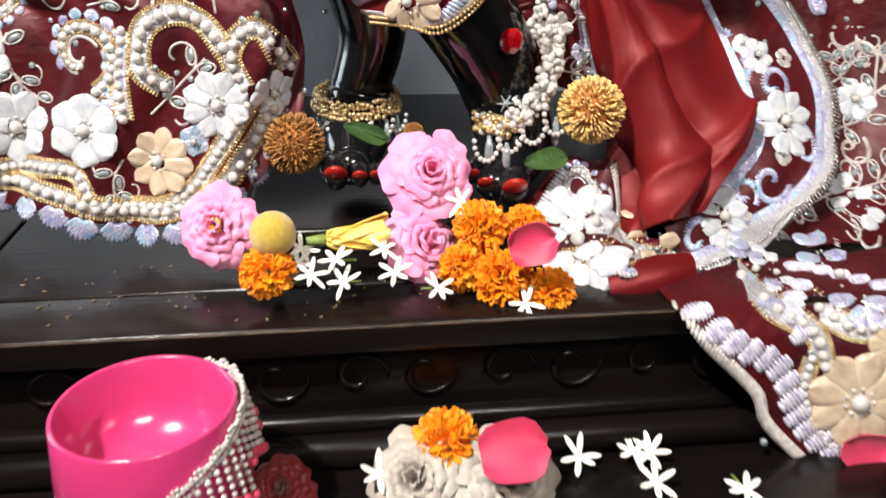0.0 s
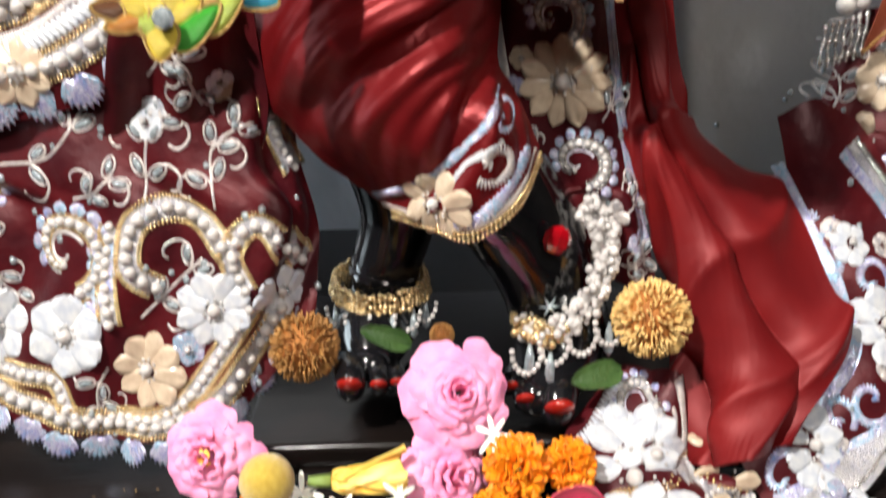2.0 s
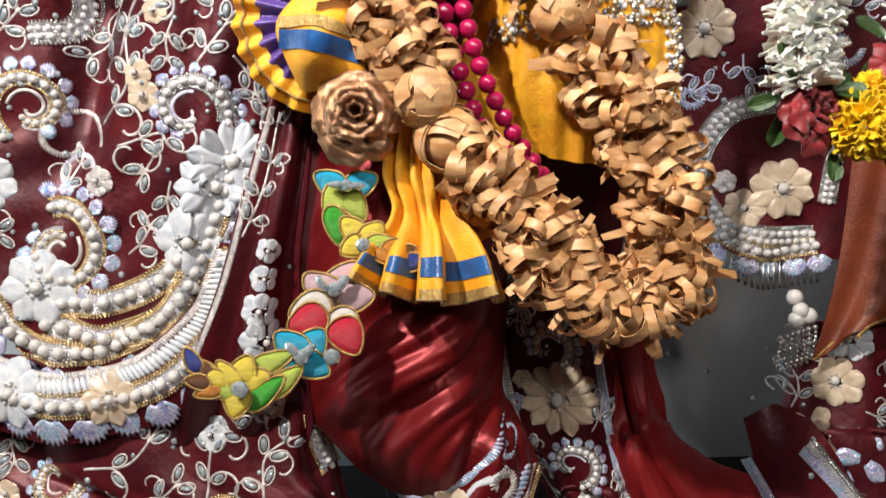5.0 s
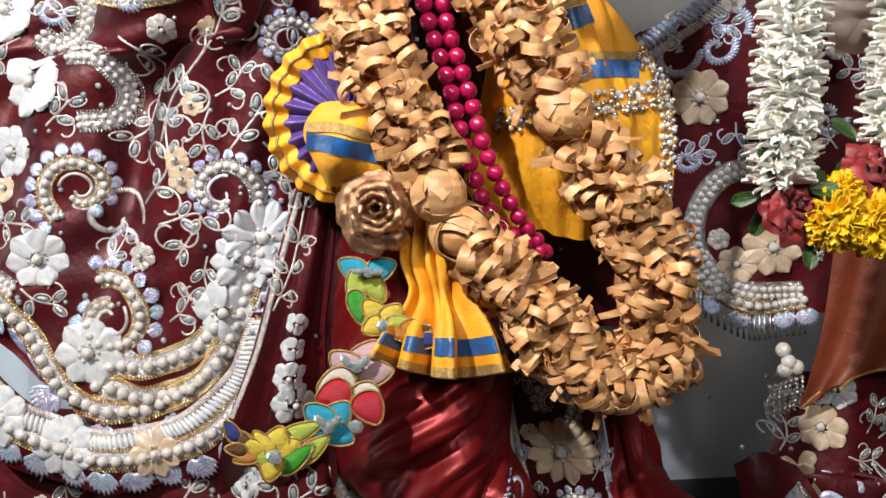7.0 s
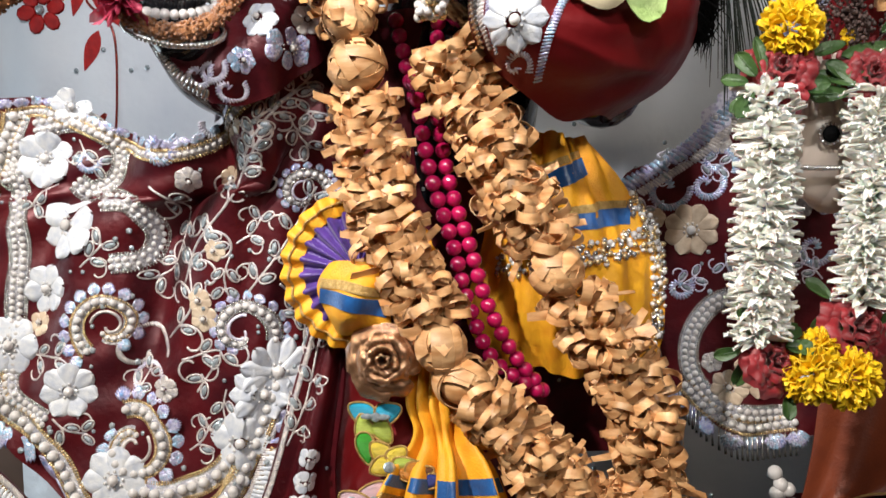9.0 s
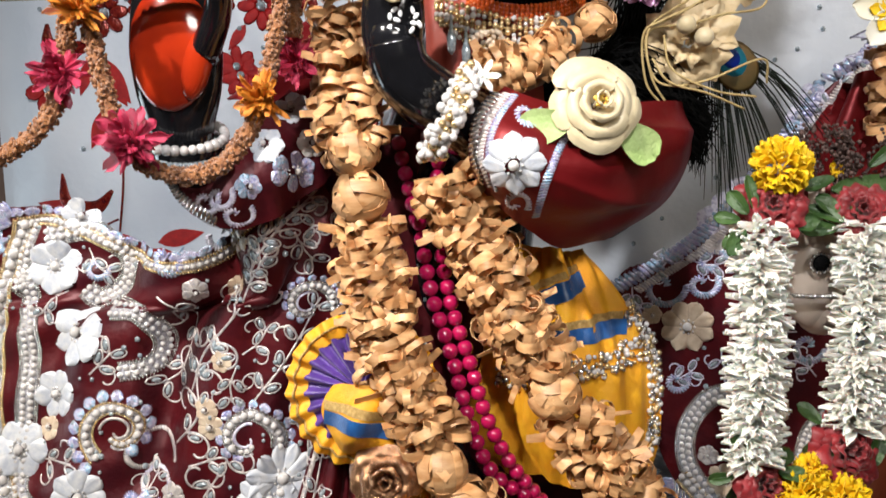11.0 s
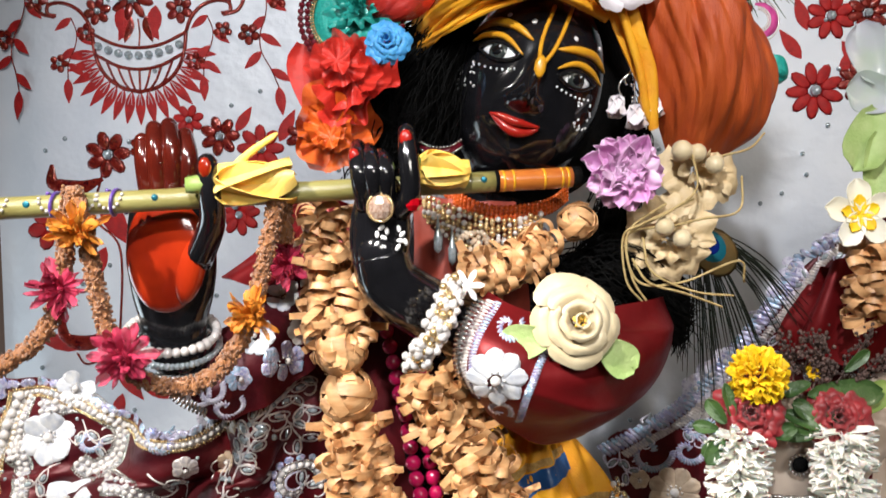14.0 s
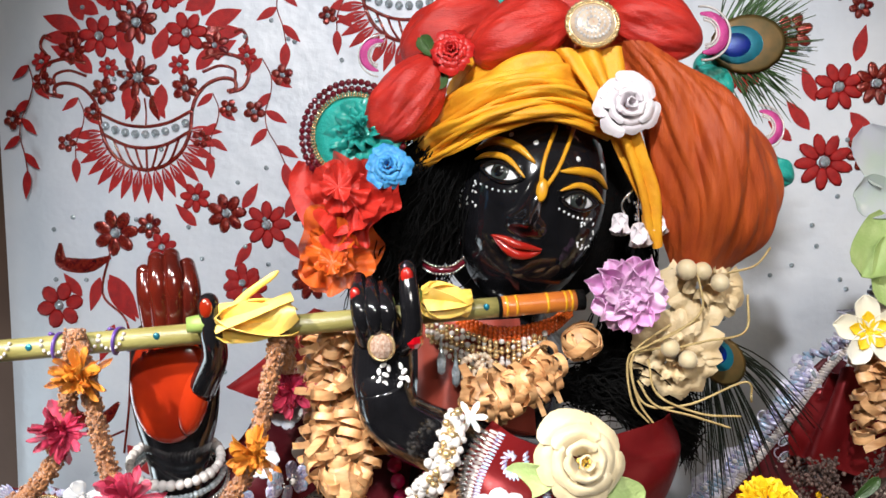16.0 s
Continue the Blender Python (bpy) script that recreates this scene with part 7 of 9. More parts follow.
def back_flower(x, z, r, n=8, material=None, pointed=False):
    m = Mesh()
    back_petals(m, x, z, r, n, 0, random.random() * 3, 0.8 if pointed else 1.0)
    f = part("embroidered_flower", m, material or RED_THREAD, curtain, "dark red embroidered flower with crystal centre")
    c = Mesh()
    c.ball(BACK.at(x, z, 0.003), r * 0.2, 0, 8, 4)
    part("crystal_centre", c, CRYSTAL, f)


def back_leaf(m, x, z, a, ln, w=0.36, k=0, bend=0.0):
    """A pointed leaf from x, z along a."""
    rows = []
    for i in range(8):
        t = i / 7
        hw = ln * w * 0.5 * math.sin(math.pi * t ** 0.8) + 0.0002
        cx, cz = x + math.cos(a + bend * t) * ln * t, z + math.sin(a + bend * t) * ln * t
        nx, nz = -math.sin(a + bend * t), math.cos(a + bend * t)
        rows.append([BACK.at(cx + nx * hw * s, cz + nz * hw * s, 0.0012 if s == 0 else 0.0) for s in (-1, 0, 1)])
    m.shell(lambda u, v: rows[round(u * 7)][round(v * 2)], 8, 3, 0.0008, k)


def back_stem(pts, r=0.0016, material=None):
    m = Mesh()
    m.tube([BACK.at(p[0], p[1], 0.0004) for p in spline(pts, 26)], r, 0, 6)
    part("embroidered_stem", m, material or RED_SEQUIN, curtain)


def back_leaves(specs, material, w=0.36):
    for x, z, a, ln in specs:
        m = Mesh()
        back_leaf(m, x, z, a, ln, w)
        part("embroidered_leaf", m, material, curtain)


def spray(x, z, a, s=1.0, n=4):
    """A hanging twig of leaves and small flowers."""
    pts = [(x + math.cos(a) * s * 0.022 * i + 0.008 * s * math.sin(i * 1.3), z + math.sin(a) * s * 0.022 * i) for i in range(n + 1)]
    back_stem(pts, 0.0011)
    back_leaves([(p[0], p[1], a + (0.9 if i % 2 else -0.9), 0.030 * s) for i, p in enumerate(pts[:-1])] + [(*pts[-1], a, 0.036 * s)], RED_THREAD)
    for i in (1, 3):
        if i < len(pts):
            back_flower(pts[i][0] + 0.014 * s * (1 if i == 1 else -1), pts[i][1], 0.014 * s, 5, RED_SEQUIN)


def basket(x, z, k=0.000497):
    """A flower basket with scrolled handles, a fringe of leaves below and sprays at the sides."""
    def L(a, b):
        return x + a * k, z + b * k

    def line(pts, r):
        back_stem([L(*p) for p in pts], r)
    for sg in (1, -1):
        line([(sg * 160, 15), (sg * 178, 62), (sg * 215, 102), (sg * 265, 120), (sg * 305, 112), (sg * 308, 84), (sg * 280, 76)], 0.0034)
        line([(sg * 285, 72), (sg * 335, 88), (sg * 356, 138), (sg * 332, 184), (sg * 268, 202), (sg * 200, 186)], 0.0034)
        line([(sg * 308, 112), (sg * 306, 148), (sg * 258, 162), (sg * 200, 142)], 0.0026)
        line([(sg * 160, 15), (sg * 150, -60), (sg * 118, -125), (sg * 62, -168), (0, -184)], 0.0034)
        spray(*L(sg * 400, 185), -1.57 + sg * 0.12, 1.35, 6)
        spray(*L(sg * 232, 70), -1.57, 1.15, 4)
        back_flower(*L(sg * 150, 275), 0.036, 7)
        back_flower(*L(sg * 245, 230), 0.025, 7, RED_SEQUIN)
        back_flower(*L(sg * 350, 195), 0.018, 7)
        back_flower(*L(sg * 122, 168), 0.018, 7)
        back_flower(*L(sg * 140, 90), 0.024, 6, RED_SEQUIN)
        back_leaves([(*L(sg * 180, 150), 1.57 - sg * 0.7, 0.058), (*L(sg * 205, 190), 1.57 - sg * 1.1, 0.062), (*L(sg * 40, 190), 1.57 - sg * 0.4, 0.060), (*L(sg * 60, 105), -1.57 - sg * 0.1, 0.056),
                     (*L(sg * 215, 300), 1.57 - sg * 1.2, 0.066), (*L(sg * 205, 330), 1.57 - sg * 0.5, 0.050), (*L(sg * 30, 60), -1.57 + sg * 0.5, 0.040), (*L(sg * 235, 270), 1.57 - sg * 1.5, 0.055), (*L(sg * 110, 370), 1.57 - sg * 0.6, 0.055), (*L(sg * 150, 350), 1.57 - sg * 1.0, 0.06)], RED_THREAD, 0.44)
        back_leaves([(*L(sg * 25, 70), -1.57 + sg * 0.25, 0.045), (*L(sg * 195, 265), 1.57 - sg * 1.3, 0.045)], RED_SEQUIN, 0.44)
        line([(sg * 330, 215), (sg * 352, 245), (sg * 338, 280), (sg * 312, 272)], 0.0028)
    for d, w in ((14, 160), (-58, 146)):
        line([(-w, d), (-w * 0.5, d - 38), (0, d - 50), (w * 0.5, d - 38), (w, d)], 0.0030)
    m = Mesh()
    for i in range(9):
        a = (i - 4) / 4
        m.ball(BACK.at(*L(a * 138, -62 + 34 * a * a), 0.002), 0.0072, 0, 10, 5)
    part("crystal_row", m, CRYSTAL, curtain)
    for i in range(7):
        a = (i - 3) / 3
        line([(a * 112, -112 + 30 * a * a), (a * 84, -145), (a * 52, -176)], 0.0021)
    back_leaves([(*L(150 * math.cos(a), -38 + 146 * math.sin(a)), a, 0.055) for a in np.linspace(-3.05, -0.09, 17)], RED_THREAD, 0.30)
    white = Mesh()
    for a in np.linspace(-3.05, -0.09, 17):
        for e in (-0.07, 0.07):
            p, w = L(156 * math.cos(a), -38 + 152 * math.sin(a)), L(196 * math.cos(a + e * 0.5), -38 + 192 * math.sin(a + e * 0.5))
            white.tube([BACK.at(*p, 0.0016), BACK.at(*w, 0.0016)], 0.0006, 0, 4)
    part("thread_line", white, WHITE, curtain)
    back_flower(*L(-20, 130), 0.038, 8, RED_SEQUIN, True)
    back_flower(*L(-20, 315), 0.038, 8, RED_SEQUIN)
    back_flower(*L(80, 395), 0.026, 7)
    back_flower(*L(-90, 400), 0.024, 7)
    line([(0, -40), (4, 10), (0, 60)], 0.0016)
    spray(*L(0, 385), 1.57, 1.0, 4)


basket(-0.467, 2.218)
basket(-0.018, 2.420)
basket(-0.444, 2.800)
for x, z, r, n, mm in ((-0.526, 2.023, 0.040, 7, RED_SEQUIN), (-0.447, 1.997, 0.026, 7, RED_THREAD), (-0.467, 2.033, 0.022, 6, RED_SEQUIN), (-0.387, 2.079, 0.026, 7, RED_THREAD), (-0.336, 2.051, 0.034, 7, RED_SEQUIN), (-0.269, 2.030, 0.040, 8, RED_THREAD),
                       (-0.198, 2.050, 0.03, 7, RED_SEQUIN), (-0.628, 1.902, 0.040, 6, RED_THREAD), (0.655, 2.109, 0.047, 9, RED_THREAD), (0.679, 2.230, 0.040, 8, RED_THREAD), (0.738, 2.233, 0.036, 8, RED_SEQUIN), (0.723, 2.123, 0.034, 8, RED_SEQUIN),
                       (0.607, 2.320, 0.034, 7, RED_SEQUIN), (0.715, 2.357, 0.02, 6, RED_SEQUIN), (0.524, 2.258, 0.034, 7, RED_THREAD), (-0.307, 1.918, 0.036, 8, RED_THREAD), (-0.197, 1.935, 0.036, 8, RED_SEQUIN), (-0.313, 1.933, 0.034, 7, RED_THREAD)):
    back_flower(x, z, r, n, mm)
back_leaves([(0.633, 2.162, 2.2, 0.06), (0.697, 2.188, -0.9, 0.07), (0.642, 2.208, 1.9, 0.06), (0.706, 2.270, 1.3, 0.06), (0.605, 2.145, 2.4, 0.05), (0.696, 2.133, 1.2, 0.05),
             (-0.387, 2.031, 2.3, 0.05), (-0.309, 2.058, 1.0, 0.05), (-0.296, 2.000, -2.2, 0.05), (-0.237, 2.041, 1.1, 0.06), (-0.243, 2.008, -0.9, 0.05), (-0.543, 1.943, -1.0, 0.085), (-0.557, 1.948, -1.9, 0.06),
             (-0.540, 1.952, -1.0, 0.09), (-0.535, 1.867, -2.0, 0.07), (-0.584, 1.695, 2.9, 0.08), (-0.522, 1.659, -0.9, 0.07), (-0.480, 1.629, -0.3, 0.07), (-0.515, 1.615, -1.9, 0.06), (-0.460, 1.644, 0.2, 0.08), (-0.590, 1.916, 2.2, 0.05)], RED_THREAD)
back_stem([(-0.535, 1.996), (-0.553, 1.919), (-0.511, 1.866), (-0.513, 1.751), (-0.528, 1.645)], 0.0022)
back_stem([(-0.526, 1.684), (-0.576, 1.666), (-0.594, 1.685)], 0.002)
for pts in ([(-0.623, 2.008), (-0.620, 1.974), (-0.576, 1.968), (-0.536, 1.982)], [(-0.618, 1.763), (-0.612, 1.710), (-0.564, 1.704), (-0.533, 1.733)]):
    m = Mesh()
    m.tube([BACK.at(p[0], p[1], 0.0) for p in spline(pts, 24)], [0.003 + 0.011 * math.sin(math.pi * i / 23) for i in range(24)], 0, 8, flat=0.2)
    part("embroidered_crescent", m, RED_SEQUIN, curtain)
m = Mesh()
for i in range(260):
    x, z = random.uniform(-0.66, 0.95), random.uniform(0.95, 2.55)
    m.ball(BACK.at(x, z, 0.0015), 0.0042, 0, 7, 4)
part("crystal_studs", m, CRYSTAL, curtain)

# ---- head dress ----
def puff(m, c, size, turn, k=0, folds=9, depth=0.10, seed=1, nu=56, nv=30):
    """A gathered bunch of cloth: an egg with folds that run from end to end."""
    ph = seed * 1.7

    def fn(u, v):
        a, b = 2 * math.pi * u, math.pi * (0.02 + 0.96 * v)
        g = math.sin(b) ** 0.6
        w = (0.80 + 0.34 * v) * (1 + depth * g * (0.75 * math.sin(3 * a + ph + 1.7 * math.sin(2 * b + ph)) + 0.55 * math.sin(folds * a - 2.5 * b + 2 * ph) + 0.40 * math.sin(round(folds * 2.7) * a + 4 * b + ph) + 0.2 * math.sin(round(folds * 4.6) * a - 7 * b)))
        return Vector(c) + turn @ V(size[0] * math.cos(b), size[1] * math.sin(b) * math.cos(a) * w, size[2] * math.sin(b) * math.sin(a) * w)
    m.grid(fn, nu, nv, k, wrap=True)


turban = thing("turban", (0.153, 0.800, 2.128), "wound turban of saffron yellow, rust orange and red cloth", "turban")
yb = Sheet([
    [(0.015, 0.835, 2.078), (0.062, 0.768, 2.099), (0.106, 0.750, 2.117), (0.162, 0.750, 2.124), (0.216, 0.785, 2.108)],
    [(0.023, 0.830, 2.110), (0.063, 0.758, 2.124), (0.106, 0.738, 2.141), (0.159, 0.738, 2.147), (0.209, 0.775, 2.135)],
    [(0.042, 0.840, 2.145), (0.074, 0.775, 2.158), (0.112, 0.752, 2.170), (0.161, 0.752, 2.174), (0.200, 0.785, 2.164)],
    [(0.061, 0.880, 2.183), (0.086, 0.830, 2.198), (0.121, 0.810, 2.211), (0.167, 0.810, 2.215), (0.198, 0.830, 2.200)]],
    lambda u, v: 0.0045 * math.sin(20 * u + 7 * v) + 0.0030 * math.sin(50 * u - 9 * v) + 0.0016 * math.sin(97 * u + 4 * v))
part("yellow_wrap", yb.mesh(80, 80), YELLOW, turban)
yt = Sheet([
    [(0.165, 0.765, 2.196), (0.198, 0.752, 2.148), (0.223, 0.765, 2.095), (0.242, 0.775, 2.054), (0.256, 0.785, 2.023)],
    [(0.194, 0.755, 2.194), (0.214, 0.742, 2.141), (0.236, 0.755, 2.091), (0.251, 0.765, 2.051), (0.260, 0.780, 2.000)],
    [(0.225, 0.765, 2.195), (0.234, 0.755, 2.137), (0.252, 0.765, 2.089), (0.268, 0.780, 2.056), (0.269, 0.790, 2.017)]],
    lambda u, v: 0.004 * math.sin(15 * u + 4 * v))
part("yellow_tail", yt.mesh(30, 60), YELLOW, turban)
op = Sheet([
    [(0.222, 0.790, 2.203), (0.236, 0.785, 2.155), (0.255, 0.790, 2.088), (0.271, 0.800, 2.028), (0.285, 0.820, 1.982)],
    [(0.237, 0.765, 2.202), (0.266, 0.750, 2.156), (0.283, 0.745, 2.094), (0.297, 0.755, 2.036), (0.298, 0.790, 1.979)],
    [(0.255, 0.770, 2.198), (0.306, 0.750, 2.153), (0.326, 0.745, 2.095), (0.332, 0.760, 2.029), (0.322, 0.800, 1.976)],
    [(0.272, 0.800, 2.197), (0.352, 0.800, 2.136), (0.379, 0.800, 2.073), (0.374, 0.810, 2.011), (0.348, 0.830, 1.977)],
    [(0.285, 0.880, 2.210), (0.383, 0.900, 2.135), (0.424, 0.920, 2.065), (0.403, 0.900, 2.005), (0.356, 0.870, 1.979)]],
    lambda u, v: (0.0055 * math.sin(17 * u + 5 * math.sin(2.2 * v) + 3 * v) + 0.0028 * math.sin(41 * u + 9 * v) + 0.0012 * math.sin(85 * u - 12 * v)) * math.sin(math.pi * min(0.97, max(0.05, v))))
part("orange_puff", op.mesh(110, 90), ORANGE, turban)
m = Mesh()
m.ball((0.182, 0.900, 2.195), 1.0, 0, 24, 16, TIP, (0.115, 0.10, 0.085))
part("orange_crown", m, ORANGE, turban)
for c, size, ang, mm, sd in (((0.018, 0.790, 2.157), (0.052, 0.034, 0.032), 50, RED_ORG, 1), ((0.134, 0.785, 2.215), (0.054, 0.032, 0.034), 22, RED_ORG, 2), ((0.265, 0.800, 2.222), (0.052, 0.032, 0.034), -22, RED_ORG, 3), ((0.063, 0.850, 2.233), (0.06, 0.04, 0.04), 30, RED_ORG, 4), ((0.214, 0.850, 2.251), (0.07, 0.04, 0.04), 0, RED_ORG, 5)):
    m = Mesh()
    puff(m, c, size, Matrix.Rotation(radians(-ang), 3, "Y"), 0, 7, 0.11, sd)
    part("red_bow", m, mm, turban)
for c, r in (((0.056, 0.870, 2.240), 0.035), ((0.101, 0.900, 2.269), 0.04), ((0.344, 0.870, 2.173), 0.024), ((0.421, 0.900, 2.077), 0.022), ((0.351, 0.900, 2.196), 0.02)):
    m = Mesh()
    puff(m, c, (r, r * 0.8, r * 0.8), Matrix.Rotation(0.5, 3, "Y"), 0, 6, 0.14, 3)
    part("teal_ruffle", m, TEAL, turban)

def ruffles(name, c, r, axis, material, label, seed):
    """A bunched flower of sheer cloth: stacked discs with wavy, gathered rims."""
    rnd = random.Random(seed)
    root = thing(name, tuple(Vector(c) - V(0, 0, r)), label, "flower")
    for L in range(5):
        f = 1 - 0.17 * L
        q = frame_of(Vector(axis) + V(rnd.uniform(-0.35, 0.35), 0, rnd.uniform(-0.35, 0.35)), rnd.random() * 6)
        o = Vector(c) + V(rnd.uniform(-0.2, 0.2) * r, -0.16 * r * L, rnd.uniform(-0.2, 0.2) * r)
        p = [rnd.uniform(0, 6.3) for _ in range(4)]

        def fn(u, v):
            a = 2 * math.pi * u
            rad = r * f * v * (1 + 0.13 * math.sin(3 * a + p[0]) + 0.05 * math.sin(8 * a + p[1]))
            z = r * f * (0.20 * v ** 1.3 * math.sin(5 * a + p[2] + 1.2 * v) + 0.13 * v ** 1.6 * math.sin(11 * a + p[3] - 2 * v) + 0.28 * v * v - 0.1)
            return o + q @ V(math.cos(a) * rad, math.sin(a) * rad, z)
        m = Mesh()
        m.grid(fn, 110, 12, 0, True)
        part("ruffle", m, material, root)
    return root


ruffles("red_organza_flower", (-0.042, 0.775, 2.060), 0.047, (-0.1, -0.95, 0.25), RED_ORG, "ruffled sheer red organza flower on the turban", 51)
ruffles("orange_organza_flower", (-0.056, 0.778, 2.004), 0.042, (-0.1, -0.95, 0.2), ORANGE_ORG, "ruffled orange organza flower below the red one", 52)
m = Mesh()
m.petal((-0.067, 0.790, 2.020), frame_of((-0.2, -1, 0.1), 1.9), 0.085, 0.05, 0.3, -0.1, 0.0008, 0, 10, 8, 0.5, 0.05, 0.3)
single("organza_leaf", m, RED_ORG, "loose leaf of sheer red organza", "leaf")
rose("blue_rose", (0.000, 0.752, 2.088), 0.024, (0, -0.98, 0.2), SKYBLUE, "bright blue foam rose on the turban side", layers=5, seed=53, first=4)
rose("red_rose_brooch", (0.063, 0.765, 2.199), 0.022, (0, -0.98, 0.2), mat("scarlet_petal", (0.62, 0.025, 0.02), 0.4, 0.0, (0.45, 0.015, 0.015), 40, random_hue=0.1), "scarlet artificial rose with green leaves on the turban", layers=5, seed=54, first=4)
leaf_thing((0.047, 0.775, 2.195), frame_of((-0.2, -1, 0.2), 2.2), 0.028, 0.018, LEAF, "small dark green cloth leaf beside the red rose")
leaf_thing((0.058, 0.775, 2.184), frame_of((-0.2, -1, 0.2), -1.9), 0.022, 0.014, LEAF, "small dark green cloth leaf beside the red rose")
rose("white_rose_brooch", (0.227, 0.730, 2.137), 0.031, (0.05, -1, 0.05), WHITE_ENAMEL, "white enamelled rose brooch with silver rims", "brooch", layers=4, seed=55, first=4, ragged=0.02)

brooch = thing("oval_brooch", (0.199, 0.760, 2.218), "oval white seed-pearl brooch with a gold rim", "brooch")
BQ = frame_of((0.05, -1, 0.15))
m = Mesh()
m.lathe([(0.0005, 0.006), (0.012, 0.0055), (0.020, 0.003), (0.022, 0.0)], (0.198, 0.752, 2.216), BQ, 32, 0, 1.05, 0.92)
part("pearl_field", m, CREAM, brooch)
m = Mesh()
for ring, n, r in ((0.006, 10, 0.0022), (0.011, 18, 0.0022), (0.016, 26, 0.0021)):
    for i in range(n):
        a = 2 * math.pi * i / n
        m.ball(Vector((0.198, 0.752, 2.216)) + BQ @ V(ring * math.cos(a), ring * math.sin(a) * 0.92, 0.0055 - ring * 0.12), r, 0, 6, 4)
part("seed_pearls", m, PEARL, brooch)
m = Mesh()
for i in range(60):
    a = 2 * math.pi * i / 60
    m.ball(Vector((0.198, 0.752, 2.216)) + BQ @ V(0.0245 * math.cos(a), 0.0225 * math.sin(a), 0.001), 0.0019 + 0.0006 * (i % 2), 0, 6, 4)
m.tube([Vector((0.198, 0.752, 2.216)) + BQ @ V(0.0222 * math.cos(a), 0.0203 * math.sin(a), 0.0015) for a in np.linspace(0, 2 * math.pi, 40)[:-1]], 0.0014, 0, 6, closed=True)
part("gold_rim", m, GOLD, brooch)

disc = thing("beaded_rosette", (-0.043, 0.800, 2.126), "round side rosette of maroon beads and teal organza", "rosette")
DC, DQ = Vector((-0.039, 0.795, 2.122)), frame_of((-0.15, -1, 0.05))
m = Mesh()
m.lathe([(0.0005, 0.004), (0.03, 0.004), (0.045, 0.001), (0.046, -0.004), (0.0005, -0.004)], DC, DQ, 40)
part("base_disc", m, TEAL, disc)
m = Mesh()
for ring, n in ((0.047, 44), (0.054, 50)):
    for i in range(n):
        a = 2 * math.pi * i / n
        m.ball(DC + DQ @ V(ring * math.cos(a), ring * math.sin(a), 0.002), 0.0036, 0, 8, 5)
part("bead_string", m, MAROON_BEAD, disc)
m = Mesh()
for ring in (0.040, 0.0425):
    for i in range(84):
        a = 2 * math.pi * i / 84
        m.ball(DC + DQ @ V(ring * math.cos(a), ring * math.sin(a), 0.004), 0.0015, 0, 5, 3)
part("bead_edging", m, GOLD, disc)
rose("teal", (-0.028, 0.782, 2.125), 0.040, (-0.1, -1, 0.1), TEAL, "", layers=4, seed=57, ragged=0.16, parent=disc)


def crescent(c, r, a0, a1, label, axis=(0.1, -1, 0.1)):
    root = thing("crescent_ornament", tuple(c), label, "ornament", "crescent ornaments")
    q = frame_of(axis)
    m = Mesh()
    n = 26
    m.tube([Vector(c) + q @ V(math.cos(a) * r * 0.72, math.sin(a) * r * 0.72, 0) for a in np.linspace(a0, a1, n)], [r * 0.05 + r * 0.22 * math.sin(math.pi * i / (n - 1)) for i in range(n)], 0, 8, flat=0.35)
    part("magenta_crescent", m, PINK_EN, root)
    m = Mesh()
    for rr in (0.46, 0.56):
        for a in np.linspace(a0 + 0.2, a1 - 0.2, 22):
            m.ball(Vector(c) + q @ V(math.cos(a) * r * rr, math.sin(a) * r * rr, 0.002), r * 0.05, 0, 6, 4)
    m.tube([Vector(c) + q @ V(math.cos(a) * r * 1.0, math.sin(a) * r * 1.0, 0) for a in np.linspace(a0, a1, n)], r * 0.045, 0, 6)
    part("pearl_row", m, PEARL, root)


crescent((0.321, 0.820, 2.218), 0.028, -1.7, 1.7, "pink and white striped crescent on the turban side")
crescent((0.393, 0.860, 2.124), 0.024, -1.7, 1.7, "pink and white striped crescent on the turban edge")
crescent((-0.012, 0.820, 2.206), 0.022, 1.3, 4.6, "pink and white striped crescent behind the red bow")


